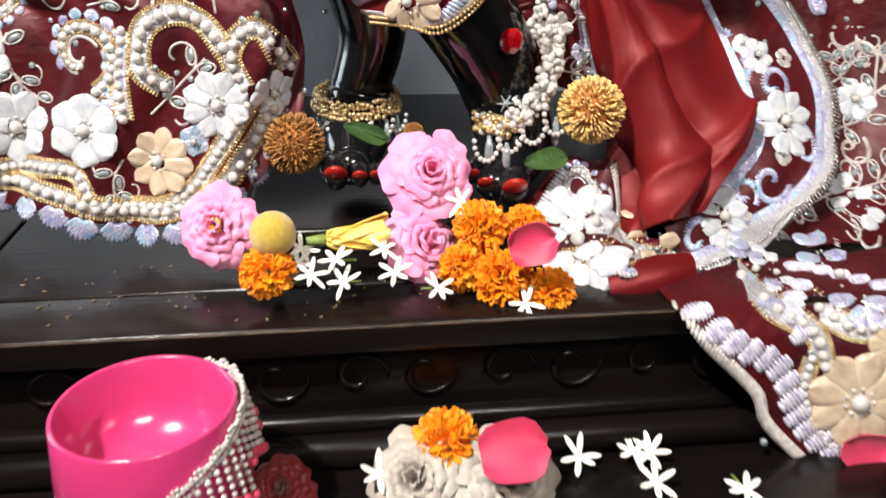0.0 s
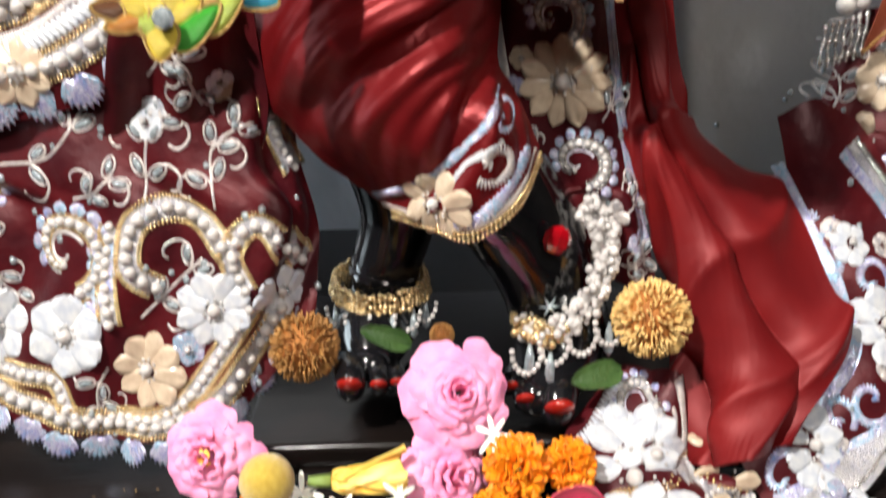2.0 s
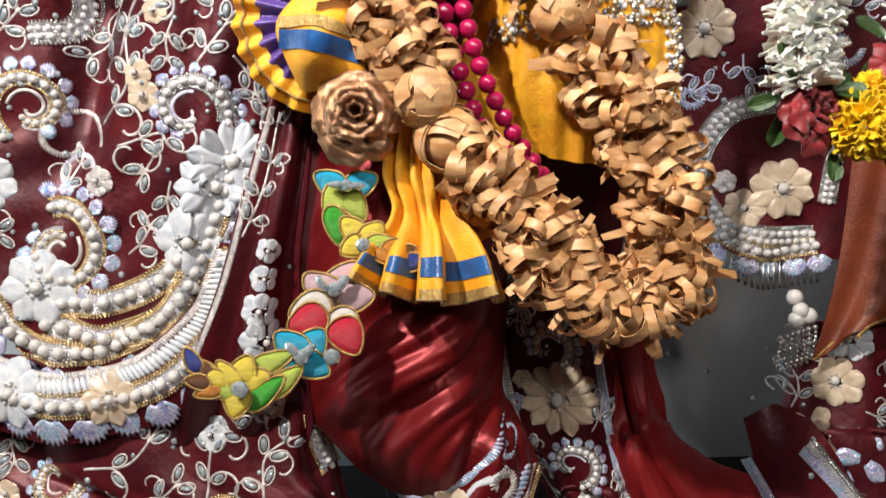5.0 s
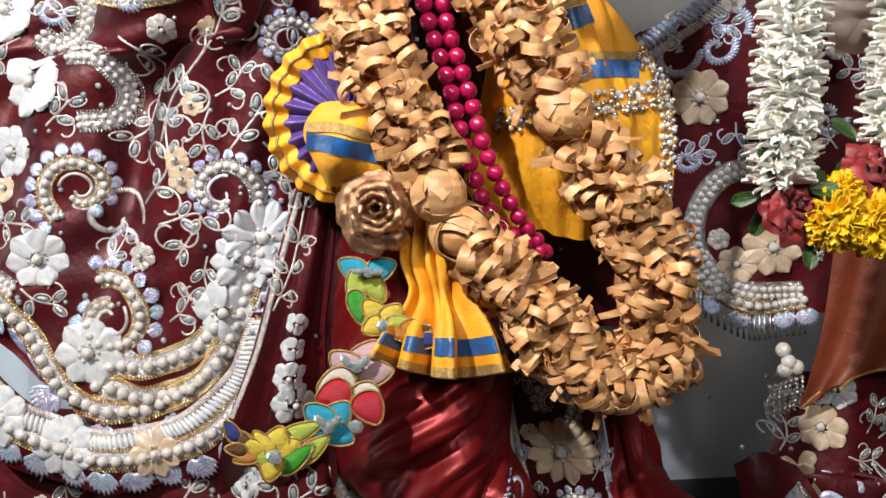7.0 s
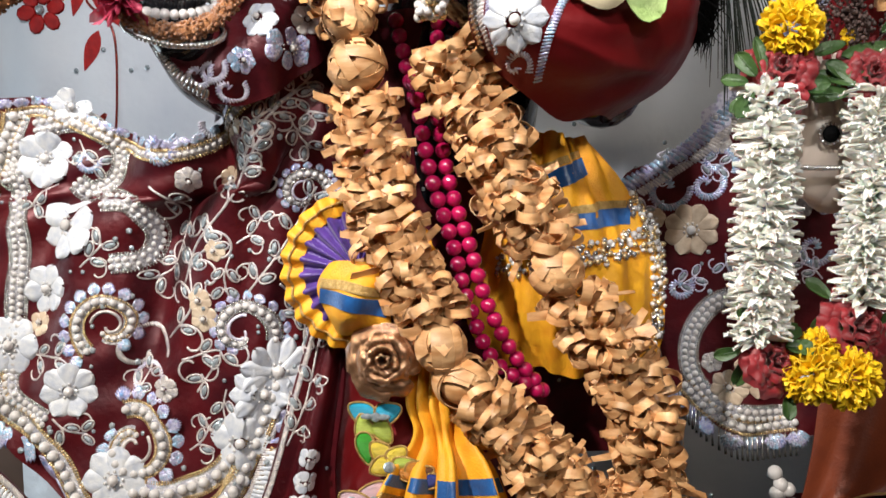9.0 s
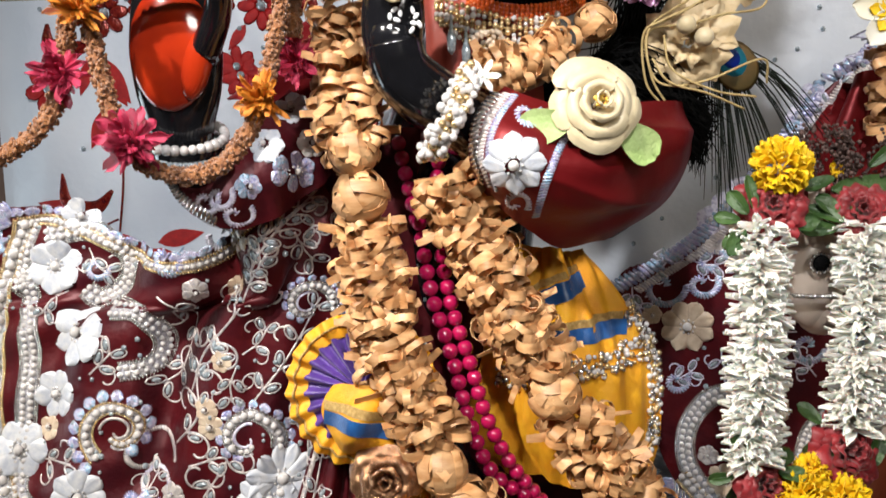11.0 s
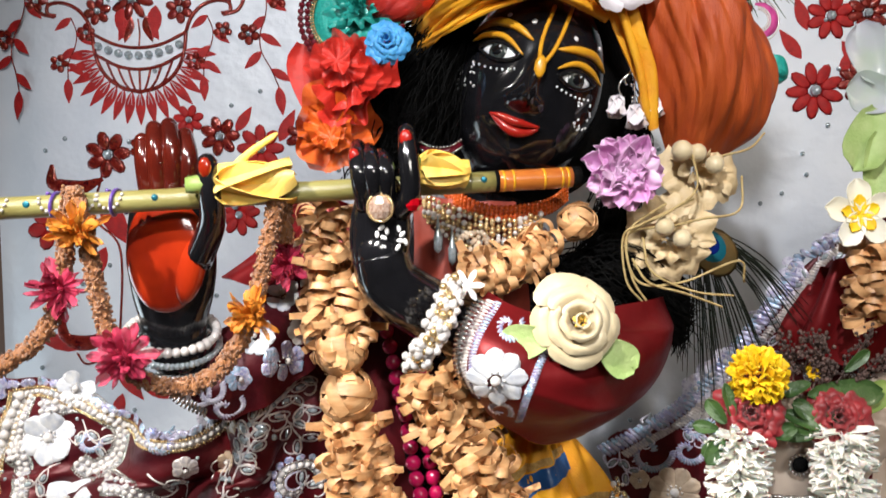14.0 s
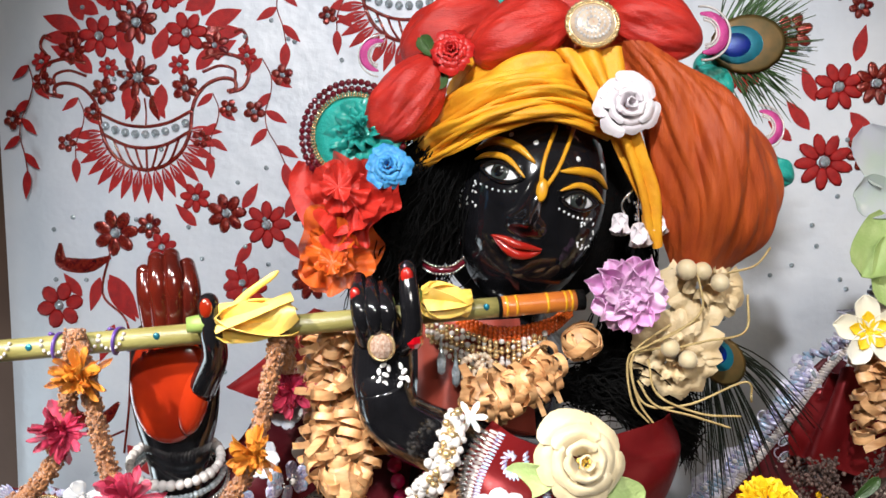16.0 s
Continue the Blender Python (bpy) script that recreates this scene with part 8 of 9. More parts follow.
def feather(c, a, ln, label, spread=0.7, n=70, eye=0.022, y=0.0, seed=1, droop=0.0, barb=PEACOCK_G):
    """A peacock feather: a bare quill, an eye and loose barbs."""
    rnd = random.Random(seed)
    root = thing("peacock_feather", tuple(c), label, "feather", "peacock feathers")
    c = Vector(c)
    d, s = V(math.cos(a), 0, math.sin(a)), V(-math.sin(a), 0, math.cos(a))
    m = Mesh()
    for i in range(n):
        t = rnd.uniform(-1, 1)
        b0 = c + d * eye * rnd.uniform(-0.8, 0.3) + s * eye * 0.55 * t + V(0, 0.003, 0)
        ang = a + spread * t + rnd.uniform(-0.12, 0.12)
        L = ln * rnd.uniform(0.55, 1.0)
        e = V(math.cos(ang), rnd.uniform(-0.1, 0.1), math.sin(ang))
        pts = [b0, b0 + e * L * 0.5 + V(0, 0, -droop * L * 0.15), b0 + e * L + V(0, 0, -droop * L * 0.6)]
        m.tube([Vector(q) for q in spline(pts, 7)], [0.0011, 0.0009, 0.0008, 0.0008, 0.0007, 0.0006, 0.0003], 0, 4)
    part("barbs", m, barb, root)
    q = Matrix((d, V(0, -1, 0).cross(d), V(0, -1, 0))).transposed()
    for r, off, mm, nm in ((1.0, 0.1, PEACOCK_BR, "bronze_ring"), (0.68, -0.08, PEACOCK_T, "teal_ring"), (0.46, -0.16, PEACOCK_B, "blue_eye")):
        m = Mesh()
        m.ball(c + d * eye * off * 1.4 + V(0, -0.002 - 0.0025 * (1 - r), 0), 1.0, 0, 18, 6, q, (eye * r * 1.15, eye * r * 0.9, 0.0016))
        part(nm, m, mm, root)


feather((0.380, 0.880, 2.216), 0.05, 0.085, "green peacock feather with a blue eye on the turban", 1.25, 150, 0.036, seed=2)
feather((0.345, 0.860, 1.876), -0.95, 0.115, "dark hanging peacock feather with long loose barbs", 0.6, 62, 0.026, seed=4, droop=0.8, barb=PEACOCK_D)

# hair
hair = thing("black_wig", (0.032, 0.850, 1.992), "long black wig hair under the turban", "wig")
RND = random.Random(77)
for a, b, e, n, spread in (((0.061, 0.820, 2.116), (0.026, 0.810, 2.028), (-0.005, 0.840, 1.956), 330, 0.034), ((0.036, 0.830, 2.111), (-0.002, 0.830, 2.041), (0.019, 0.850, 1.966), 220, 0.026), ((0.236, 0.860, 2.083), (0.253, 0.860, 1.973), (0.206, 0.800, 1.844), 120, 0.022), ((0.173, 0.815, 1.856), (0.229, 0.800, 1.856), (0.293, 0.820, 1.806), 260, 0.022), ((0.253, 0.830, 1.878), (0.295, 0.830, 1.823), (0.295, 0.840, 1.779), 120, 0.014)):
    m = Mesh()
    for i in range(int(n * 1.8)):
        o = V(RND.gauss(0, spread * 0.5), RND.gauss(0, spread * 0.3), RND.gauss(0, spread * 0.5))
        w = V(RND.gauss(0, spread * 0.3), RND.gauss(0, spread * 0.2), RND.gauss(0, spread * 0.3))
        pts = spline([Vector(a) + o * 0.6, Vector(b) + o + w, Vector(e) + o * 1.1 - w], 14)
        pts = [Vector(p) + V(0.005 * math.sin(j * 1.1 + i), 0.004 * math.cos(j * 0.9 + i), 0.004 * math.sin(j * 1.3 + 2 * i)) for j, p in enumerate(pts)]
        m.tube(pts, [0.0008] * 12 + [0.0006, 0.0003], 0, 3)
    part("hair_lock", m, HAIR, hair)

m = Mesh()
m.ball(HEAD + V(0.004, 0.028, 0.0), 1.0, 0, 30, 20, TIP, (0.110, 0.088, 0.124))
part("hair_cap", m, HAIR, hair)

# earring and face-side flowers
earring = thing("shell_earring", (0.248, 0.800, 2.011), "silver earring with three white shell buds", "earring")
for i, (c, r) in enumerate((((0.228, 0.790, 2.026), 0.0115), ((0.245, 0.785, 2.015), 0.0125), ((0.262, 0.790, 2.025), 0.0115))):
    m = Mesh()
    for j in range(5):
        a = j * 2 * math.pi / 5
        t = frame_of((0.1 * (i - 1), -0.35, -1), a)
        m.petal(Vector(c) + V(0, 0, r * 0.9), t @ Matrix.Rotation(-1.15, 3, "Y"), r * 2.0, r * 1.5, 0.8, -0.12, 0.0008, 0, 6, 5, 0.5, 0.02, 0.4)
    part("shell_bud", m, WHITE_ENAMEL, earring)
m = Mesh()
for sg in (1, -1):
    for k in (0.6, 1.0):
        m.tube([Vector((0.245, 0.790, 2.046)) + V(sg * 0.016 * k * math.sin(t * 2.2), -0.002, 0.016 - 0.026 * t * k) for t in np.linspace(0, 1, 12)], 0.0010, 0, 6)
m.tube([(0.245, 0.790, 2.057), (0.245, 0.785, 2.023)], 0.001, 0, 6)
for t in range(8):
    m.ball(Vector((0.245, 0.788, 2.054)) + V(0.004 * math.sin(t * 2), 0, -0.004 * t), 0.0018, 0, 6, 4)
part("silver_scroll", m, SILVER, earring)

clip = thing("ear_clip", (0.050, 0.810, 1.985), "curved dark silver ear clip with small beads", "earring")
m = Mesh()
m.tube([Vector(p) for p in spline([(0.028, 0.800, 1.990), (0.040, 0.792, 1.984), (0.058, 0.792, 1.984), (0.070, 0.800, 1.991)], 20)], 0.0035, 0, 8, flat=0.6)
part("curved_bar", m, MAROON_BEAD, clip)
m = Mesh()
for d in (0.004, -0.004):
    for p in even(spline([(0.028, 0.796, 1.990), (0.040, 0.788, 1.984), (0.058, 0.788, 1.984), (0.070, 0.796, 1.991)], 30), 0.0034):
        m.ball(Vector(p) + V(0, 0, d), 0.0015, 0, 6, 4)
part("bead_edging", m, SILVER, clip)

lotus = thing("lotus_flower", (0.226, 0.760, 1.927), "glossy purple artificial lotus beside the flute", "flower")
LC, LQ = Vector((0.229, 0.765, 1.956)), frame_of((0.02, -1, 0.12))
for L, (n, ln, tip) in enumerate(((9, 0.043, 0.12), (9, 0.040, 0.42), (8, 0.033, 0.75), (6, 0.024, 1.05), (4, 0.016, 1.3))):
    for i in range(n):
        m = Mesh()
        a = 2 * math.pi * (i + 0.5 * (L % 2)) / n
        m.petal(LC, LQ @ Matrix.Rotation(a, 3, "Z") @ Matrix.Rotation(-tip, 3, "Y"), ln * random.uniform(0.85, 1.12), ln * 0.62, 0.45, 0.02, 0.0006, 0, 10, 9, 0.6, 0.13, 0.3, 0.40)
        part("petal", m, LOTUS, lotus)

for c, sd, ax, r in (((0.315, 0.800, 1.965), 61, (0.2, -0.9, 0.3), 0.046), ((0.279, 0.785, 1.892), 62, (-0.1, -0.95, 0.1), 0.047)):
    root = rose("sola_flower", c, r, ax, SOLA, "cream dried sola flower with wooden beads", "flower", "dried flowers", layers=3, seed=sd, first=3, ragged=0.14)
    for k in range(2):
        m = Mesh()
        m.ball(Vector(c) + V(-0.010 + 0.017 * k, -0.022, 0.012 - 0.012 * k), 0.0092, 0, 14, 9)
        part("wooden_bead", m, CREAM_ROSE, root)
m = Mesh(); m.ball((0.289, 0.775, 1.979), 0.0105, 0, 14, 9)
single("wooden_bead", m, CREAM_ROSE, "round pale wooden bead above the dried flowers", "bead")
twine = thing("twine_bow", (0.271, 0.765, 1.850), "loose loops and ends of straw twine round the dried flowers", "twine")
for pts in ([(0.265, 0.765, 1.905), (0.231, 0.760, 1.895), (0.242, 0.760, 1.851), (0.284, 0.755, 1.850), (0.340, 0.760, 1.870), (0.349, 0.770, 1.848)],
            [(0.271, 0.765, 1.927), (0.233, 0.758, 1.900), (0.236, 0.760, 1.856), (0.257, 0.765, 1.823)],
            [(0.260, 0.765, 1.900), (0.300, 0.755, 1.911), (0.340, 0.760, 1.919), (0.348, 0.775, 1.953)],
            [(0.247, 0.760, 1.894), (0.254, 0.752, 1.861), (0.295, 0.755, 1.841), (0.337, 0.765, 1.835)],
            [(0.243, 0.762, 1.905), (0.273, 0.755, 1.920), (0.300, 0.762, 1.942), (0.298, 0.775, 1.981)],
            [(0.237, 0.762, 1.873), (0.252, 0.756, 1.850), (0.287, 0.755, 1.839), (0.326, 0.765, 1.824)],
            [(0.298, 0.765, 1.931), (0.247, 0.756, 1.908), (0.228, 0.760, 1.895), (0.232, 0.765, 1.851), (0.250, 0.770, 1.828)],
            [(0.332, 0.785, 1.974), (0.359, 0.785, 1.981), (0.379, 0.800, 1.997)]):
    m = Mesh()
    m.tube([Vector(p) for p in spline(pts, 40)], 0.0012, 0, 6)
    part("twine_strand", m, TWINE, twine)

# ---- flute ----
FA, FB = Vector((-0.396, 0.645, 1.928)), Vector((0.185, 0.755, 1.954))
FD = (FB - FA).normalized()
flute = thing("bamboo_flute", tuple(FA.lerp(FB, 0.5)), "painted bamboo flute held sideways by both statue palms", "flute")
def along(t):
    return FA.lerp(FB, t)
m = Mesh()
ts = np.linspace(0, 0.862, 30)
m.tube([along(t) for t in ts], [0.0098 + 0.0006 * (abs((t * 6) % 1 - 0.5) < 0.03) for t in ts], 0, 20)
part("bamboo_tube", m, BAMBOO, flute)
m = Mesh()
m.tube([along(t) for t in np.linspace(0.862, 0.985, 10)], 0.0101, 0, 20)
part("orange_band", m, FLUTE_ORANGE, flute, "orange lacquered end section")
m = Mesh()
for t in (0.868, 0.884, 0.935, 0.965, 0.975):
    m.tube([along(t), along(t + 0.004)], 0.0104, 0, 20)
part("yellow_ring", m, TILAK, flute)
m = Mesh()
m.tube([along(0.985), along(1.0)], 0.0101, 0, 20)
m.tube([along(0.856), along(0.862)], 0.0103, 0, 20)
part("dark_end", m, HAIR, flute)
m = Mesh()
SIDE = FD.cross(V(0, 0, 1)).normalized()
UP = SIDE.cross(FD)
FO = (V(0, -1, 0.35)).normalized()
for t0 in (0.03, 0.11, 0.19, 0.235, 0.27):
    for i in range(9):
        a = math.pi * i / 8
        p = along(t0 + 0.018 * math.cos(a)) + (V(0, -1, 0) * 0.0085 + V(0, 0, 0.007 - 0.012 * math.sin(a))).normalized() * 0.0105
        m.ball(p, 0.0018, 0, 6, 4)
part("pearl_row", m, PEARL, flute)
m = Mesh()
for t0 in (0.075, 0.155, 0.215, 0.335, 0.80, 0.838):
    m.ball(along(t0) + V(0, -0.0092, 0.002), 1.0, 0, 10, 5, None, (0.0034, 0.0016, 0.0034))
part("painted_dots", m, PEACOCK_T, flute)
m = Mesh()
for t0 in (0.178, 0.262):
    m.tube([along(t0 + 0.022 * s) + (V(0, math.sin(s * 9), 0) + UP * math.cos(s * 9)) * 0.0112 for s in np.linspace(0, 1, 30)], 0.0018, 0, 6)
part("purple_cord", m, PURPLE, flute)
champak((-0.150, 0.670, 1.950), (-0.076, 0.690, 1.953), 0.042, "yellow champak blossom tucked on the flute beside the palm", 14, 5)
champak((0.030, 0.700, 1.965), (0.076, 0.720, 1.955), 0.036, "yellow champak blossom tucked on the flute behind the fingers", 15, 6)
m = Mesh()
m.tube([Vector(p) for p in spline([(-0.139, 0.675, 1.955), (-0.117, 0.670, 1.975), (-0.097, 0.672, 1.989), (-0.091, 0.675, 1.994)], 12)], [0.003, 0.004, 0.004, 0.0038, 0.0036, 0.0034, 0.003, 0.003, 0.0026, 0.0022, 0.0016, 0.0008], 0, 8, flat=0.5)
single("champak_petal", m, CHAMPAK, "curled loose yellow petal above the flute blossom", "petal")

chen = thing("chenille_garland", (-0.182, 0.660, 1.773), "fuzzy orange chenille string looped over the flute", "garland")
for j, pts in enumerate(([(-0.264, 0.652, 1.948), (-0.250, 0.645, 1.900), (-0.239, 0.650, 1.829), (-0.218, 0.652, 1.787), (-0.181, 0.655, 1.773), (-0.147, 0.660, 1.785), (-0.121, 0.670, 1.825), (-0.110, 0.680, 1.869), (-0.096, 0.688, 1.936)],
                         [(-0.264, 0.652, 1.948), (-0.274, 0.660, 1.907), (-0.284, 0.660, 1.854), (-0.298, 0.655, 1.820), (-0.334, 0.650, 1.793), (-0.381, 0.645, 1.779)],
                         [(-0.096, 0.688, 1.936), (-0.096, 0.715, 1.926), (-0.097, 0.720, 1.895)])):
    m = Mesh()
    p = [Vector(q) for q in even(spline(pts, 60), 0.004)]
    m.tube(p, 0.0065, 0, 8)
    rnd = random.Random(j)
    for i in range(len(p) - 1):
        d = (p[i + 1] - p[i]).normalized()
        e = d.orthogonal().normalized()
        for k in range(13):
            o = Matrix.Rotation(rnd.random() * 6.3, 3, d) @ e
            b = p[i].lerp(p[i + 1], rnd.random())
            m.ball(b + o * rnd.uniform(0.0058, 0.0082), rnd.uniform(0.0012, 0.0022), 0, 5, 3)
    part("chenille_string", m, CHENILLE, chen)


def tulle(c, r, material, label, seed):
    random.seed(seed)
    root = thing("tulle_bow", tuple(c), label, "bow", "tulle bows")
    for i in range(46):
        m = Mesh()
        t = frame_of((random.uniform(-0.3, 0.3), -1, random.uniform(-0.3, 0.3)), i * 2.4 + random.uniform(-0.3, 0.3)) @ Matrix.Rotation(random.uniform(-1.2, 0.1), 3, "Y")
        m.petal(c, t, r * random.uniform(0.6, 1.25), r * random.uniform(0.14, 0.42), 0.5, random.uniform(-0.35, 0.35), 0.0003, 0, 8, 4, 0.8, 0.12, 0.2, 0.9)
        part("tulle_ruffle", m, material, root)


tulle((-0.254, 0.640, 1.911), 0.024, ORANGE_TULLE, "orange tulle bow tied on the chenille string", 1)
tulle((-0.114, 0.662, 1.836), 0.023, ORANGE_TULLE, "orange tulle bow tied on the chenille string", 2)
tulle((-0.278, 0.652, 1.861), 0.025, PINK_TULLE, "dark pink tulle bow tied on the chenille string", 3)
tulle((-0.219, 0.642, 1.803), 0.027, PINK_TULLE, "dark pink tulle bow tied on the chenille string", 4)
tulle((-0.096, 0.730, 1.875), 0.024, PINK_TULLE, "dark pink tulle bow tied on the chenille string", 5)

# ---- jewellery of the wrists and neck ----
for nm, c, ax, rx, ry, n, r, mm, lab in (("pearl_bracelet", (-0.212, 0.735, 1.810), (0.15, -0.45, 1), 0.042, 0.036, 34, 0.0052, PEARL, "pearl bracelet on the raised wrist"),
                                         ("silver_bracelet", (-0.212, 0.745, 1.789), (0.3, -0.5, 1), 0.045, 0.040, 70, 0.0032, SILVER, "sparkling silver bead bracelet on the raised wrist"),
                                         ("crystal_bracelet", (-0.212, 0.740, 1.799), (0.22, -0.5, 1), 0.043, 0.038, 60, 0.0034, CRYSTAL, "clear crystal bead bracelet on the raised wrist")):
    m = Mesh()
    beads_round(m, c, ax, rx, ry, n, r, 0, 2 * math.pi * (1 - 1 / n))
    single(nm, m, mm, lab, "bracelet")
m = Mesh()
for i, p in enumerate(spline([(0.064, 0.690, 1.858), (0.055, 0.668, 1.838), (0.045, 0.662, 1.817), (0.033, 0.668, 1.797), (0.026, 0.680, 1.786)], 46)):
    for j in range(5):
        m.ball(Vector(p) + V(random.uniform(-0.011, 0.011), random.uniform(-0.006, 0.004), random.uniform(-0.006, 0.006)), random.uniform(0.0030, 0.0048), random.choice((0, 0, 0, 1)), 8, 5)
single("pearl_cuff", m, [PEARL, GOLD], "thick pearl and gold bead cuff on the flute wrist", "bracelet")
ring_ob = thing("crystal_ring", (-0.001, 0.668, 1.926), "round brown crystal ring with a gold rim", "ring")
m = Mesh(); m.ball((-0.001, 0.664, 1.927), 1.0, 0, 10, 5, None, (0.0105, 0.006, 0.0115))
part("crystal", m, mat("amber_crystal", (0.42, 0.22, 0.14), 0.06, 0.4, (0.7, 0.55, 0.45), 400, spec=0.9), ring_ob, smooth=False)
m = Mesh(); m.tube([Vector((-0.001, 0.664, 1.927)) + V(0.011 * math.cos(a), 0, 0.012 * math.sin(a)) for a in np.linspace(0, 2 * math.pi, 30)[:-1]], 0.0014, 0, 6, closed=True)
part("gold_rim", m, GOLD, ring_ob)
m = Mesh(); m.ball((0.027, 0.672, 1.931), 0.0085, 0, 8, 5)
single("red_ring_stone", m, GEM_RED, "small round red glass ring stone", "gem", smooth=False)
m = Mesh()
for i, (u, w) in enumerate(((-10, 20), (-2, 8), (2, 26), (8, 14), (-12, 38), (0, 42), (30, 10), (36, 20), (32, 32), (42, 34), (28, 44))):
    m.ball(Vector((-0.000, 0.672, 1.913)) + V(u * 0.00048, 0.0, -w * 0.00048), 1.0, 0, 6, 4, Matrix.Rotation(i, 3, "Y"), (0.0022, 0.001, 0.0036))
single("white_sequins", m, WHITE_PAINT, "white drop-shaped sequins stuck on the black fingers", "sequin")

chest = Sheet([
    [(0.020, 0.800, 1.942), (0.068, 0.785, 1.933), (0.126, 0.800, 1.931)],
    [(0.021, 0.800, 1.879), (0.067, 0.775, 1.877), (0.136, 0.800, 1.876)],
    [(0.012, 0.820, 1.802), (0.066, 0.800, 1.802), (0.143, 0.820, 1.793)]], lambda u, v: 0.003 * math.sin(18 * v))
cloth("silk_bodice", chest, mat("brick_red_silk", (0.32, 0.05, 0.03), 0.45, 0.1, (0.24, 0.035, 0.022), 30, 0.1, 600, sheen=0.2), "brick red silk bodice under the necklaces", "bodice", 40, 40)
neck = thing("bead_necklaces", (0.095, 0.760, 1.917), "stacked orange, gold and pearl bead necklaces", "necklace")
m = Mesh()
for k in range(4):
    for p in even(spline([V(*(0.046, 0.800, 1.958)) + V(0, 0, -0.004 * k), V(*(0.074, 0.775, 1.935)) + V(0, -0.001 * k, -0.004 * k), V(*(0.109, 0.768, 1.925)) + V(0, 0, -0.004 * k), V(*(0.155, 0.785, 1.931)) + V(0, 0, -0.004 * k), V(*(0.179, 0.810, 1.944)) + V(0, 0, -0.004 * k)], 40), 0.0048):
        m.ball(p, 0.0027, 0, 7, 5)
part("bead_string", m, ORANGE_BEAD, neck, "orange bead strands")
m = Mesh()
for k in range(7):
    for p in even(spline([V(*(0.032, 0.785, 1.937)) + V(0, 0, -0.0035 * k), V(*(0.068, 0.770, 1.924)) + V(0, 0, -0.0055 * k), V(*(0.106, 0.764, 1.912)) + V(0, 0, -0.0045 * k), V(*(0.149, 0.780, 1.917)) + V(0, 0, -0.003 * k)], 40), 0.0058):
        m.ball(Vector(p) + V(0, random.uniform(-0.003, 0.001), random.uniform(-0.0015, 0.0015)), random.uniform(0.0022, 0.0036), random.choice((0, 0, 1)), 7, 5)
part("bead_rope", m, [GOLD, PEARL], neck, "gold and pearl collar")
for c in ((0.046, 0.765, 1.897), (0.060, 0.765, 1.885)):
    b, m = Vector(c), Mesh()
    m.tube([b + V(0, 0, 0.022), b + V(0, 0, 0.008), b, b - V(0, 0, 0.012), b - V(0, 0, 0.016)], [0.001, 0.002, 0.005, 0.0042, 0.0008], 0, 7)
    part("crystal_drop", m, CRYSTAL, neck)
m = Mesh()
for i in range(60):
    a, d = random.random() * 6.3, random.random() ** 0.5 * 0.017
    m.ball(Vector((0.0815, 0.762, 1.886)) + V(math.cos(a) * d, random.uniform(-0.004, 0), math.sin(a) * d), 0.0028, 0, 6, 4)
part("pearl_cluster", m, CREAM, neck)

# ---- sleeves ----
sleeve = Sheet([
    [(0.094, 0.720, 1.846), (0.068, 0.690, 1.820), (0.061, 0.690, 1.784), (0.074, 0.730, 1.750)],
    [(0.118, 0.700, 1.834), (0.095, 0.662, 1.806), (0.086, 0.665, 1.772), (0.095, 0.710, 1.732)],
    [(0.154, 0.700, 1.825), (0.134, 0.662, 1.790), (0.122, 0.668, 1.755), (0.116, 0.715, 1.716)],
    [(0.214, 0.730, 1.830), (0.194, 0.685, 1.782), (0.174, 0.690, 1.738), (0.147, 0.740, 1.698)],
    [(0.264, 0.770, 1.833), (0.257, 0.735, 1.786), (0.229, 0.730, 1.739), (0.180, 0.745, 1.702)],
    [(0.282, 0.820, 1.829), (0.286, 0.805, 1.785), (0.258, 0.795, 1.734), (0.199, 0.790, 1.698)]],
    lambda u, v: (0.0045 * math.sin(9 * v + 6 * u) + 0.003 * math.sin(21 * v + 11 * u) + 0.010 * (1 - abs(math.sin(7 * v + 3.2 * u + 1.2 * math.sin(5 * u)))) ** 3) * max(0, u - 0.35) * (1 - u) * 4.6)
sleeve_ob = cloth("puffed_sleeve", sleeve, SATIN, "puffed maroon satin sleeve with a white beaded cuff", "sleeve", 90, 70)
R, S = sleeve_ob, sleeve
thread(R, S, [(0.086, 1.838), (0.070, 1.817), (0.065, 1.787), (0.074, 1.757)], 0.007, SILVER, "silver_braid")
thread(R, S, [(0.095, 1.838), (0.078, 1.815), (0.071, 1.785), (0.080, 1.756)], 0.005, SILVERY)
thread(R, S, [(0.102, 1.837), (0.084, 1.813), (0.077, 1.784), (0.085, 1.752)], 0.0042, LILAC)
thread(R, S, [(0.148, 1.808), (0.134, 1.785), (0.124, 1.758), (0.119, 1.728)], 0.0042, LILAC)
flower(R, S, 0.098, 1.778, 0.025, 8)
curl(R, S, 0.110, 1.820, 0.013, 0.8, 1, 0.0042, LILAC)
curl(R, S, 0.101, 1.743, 0.012, 2.2, -1, 0.0036)

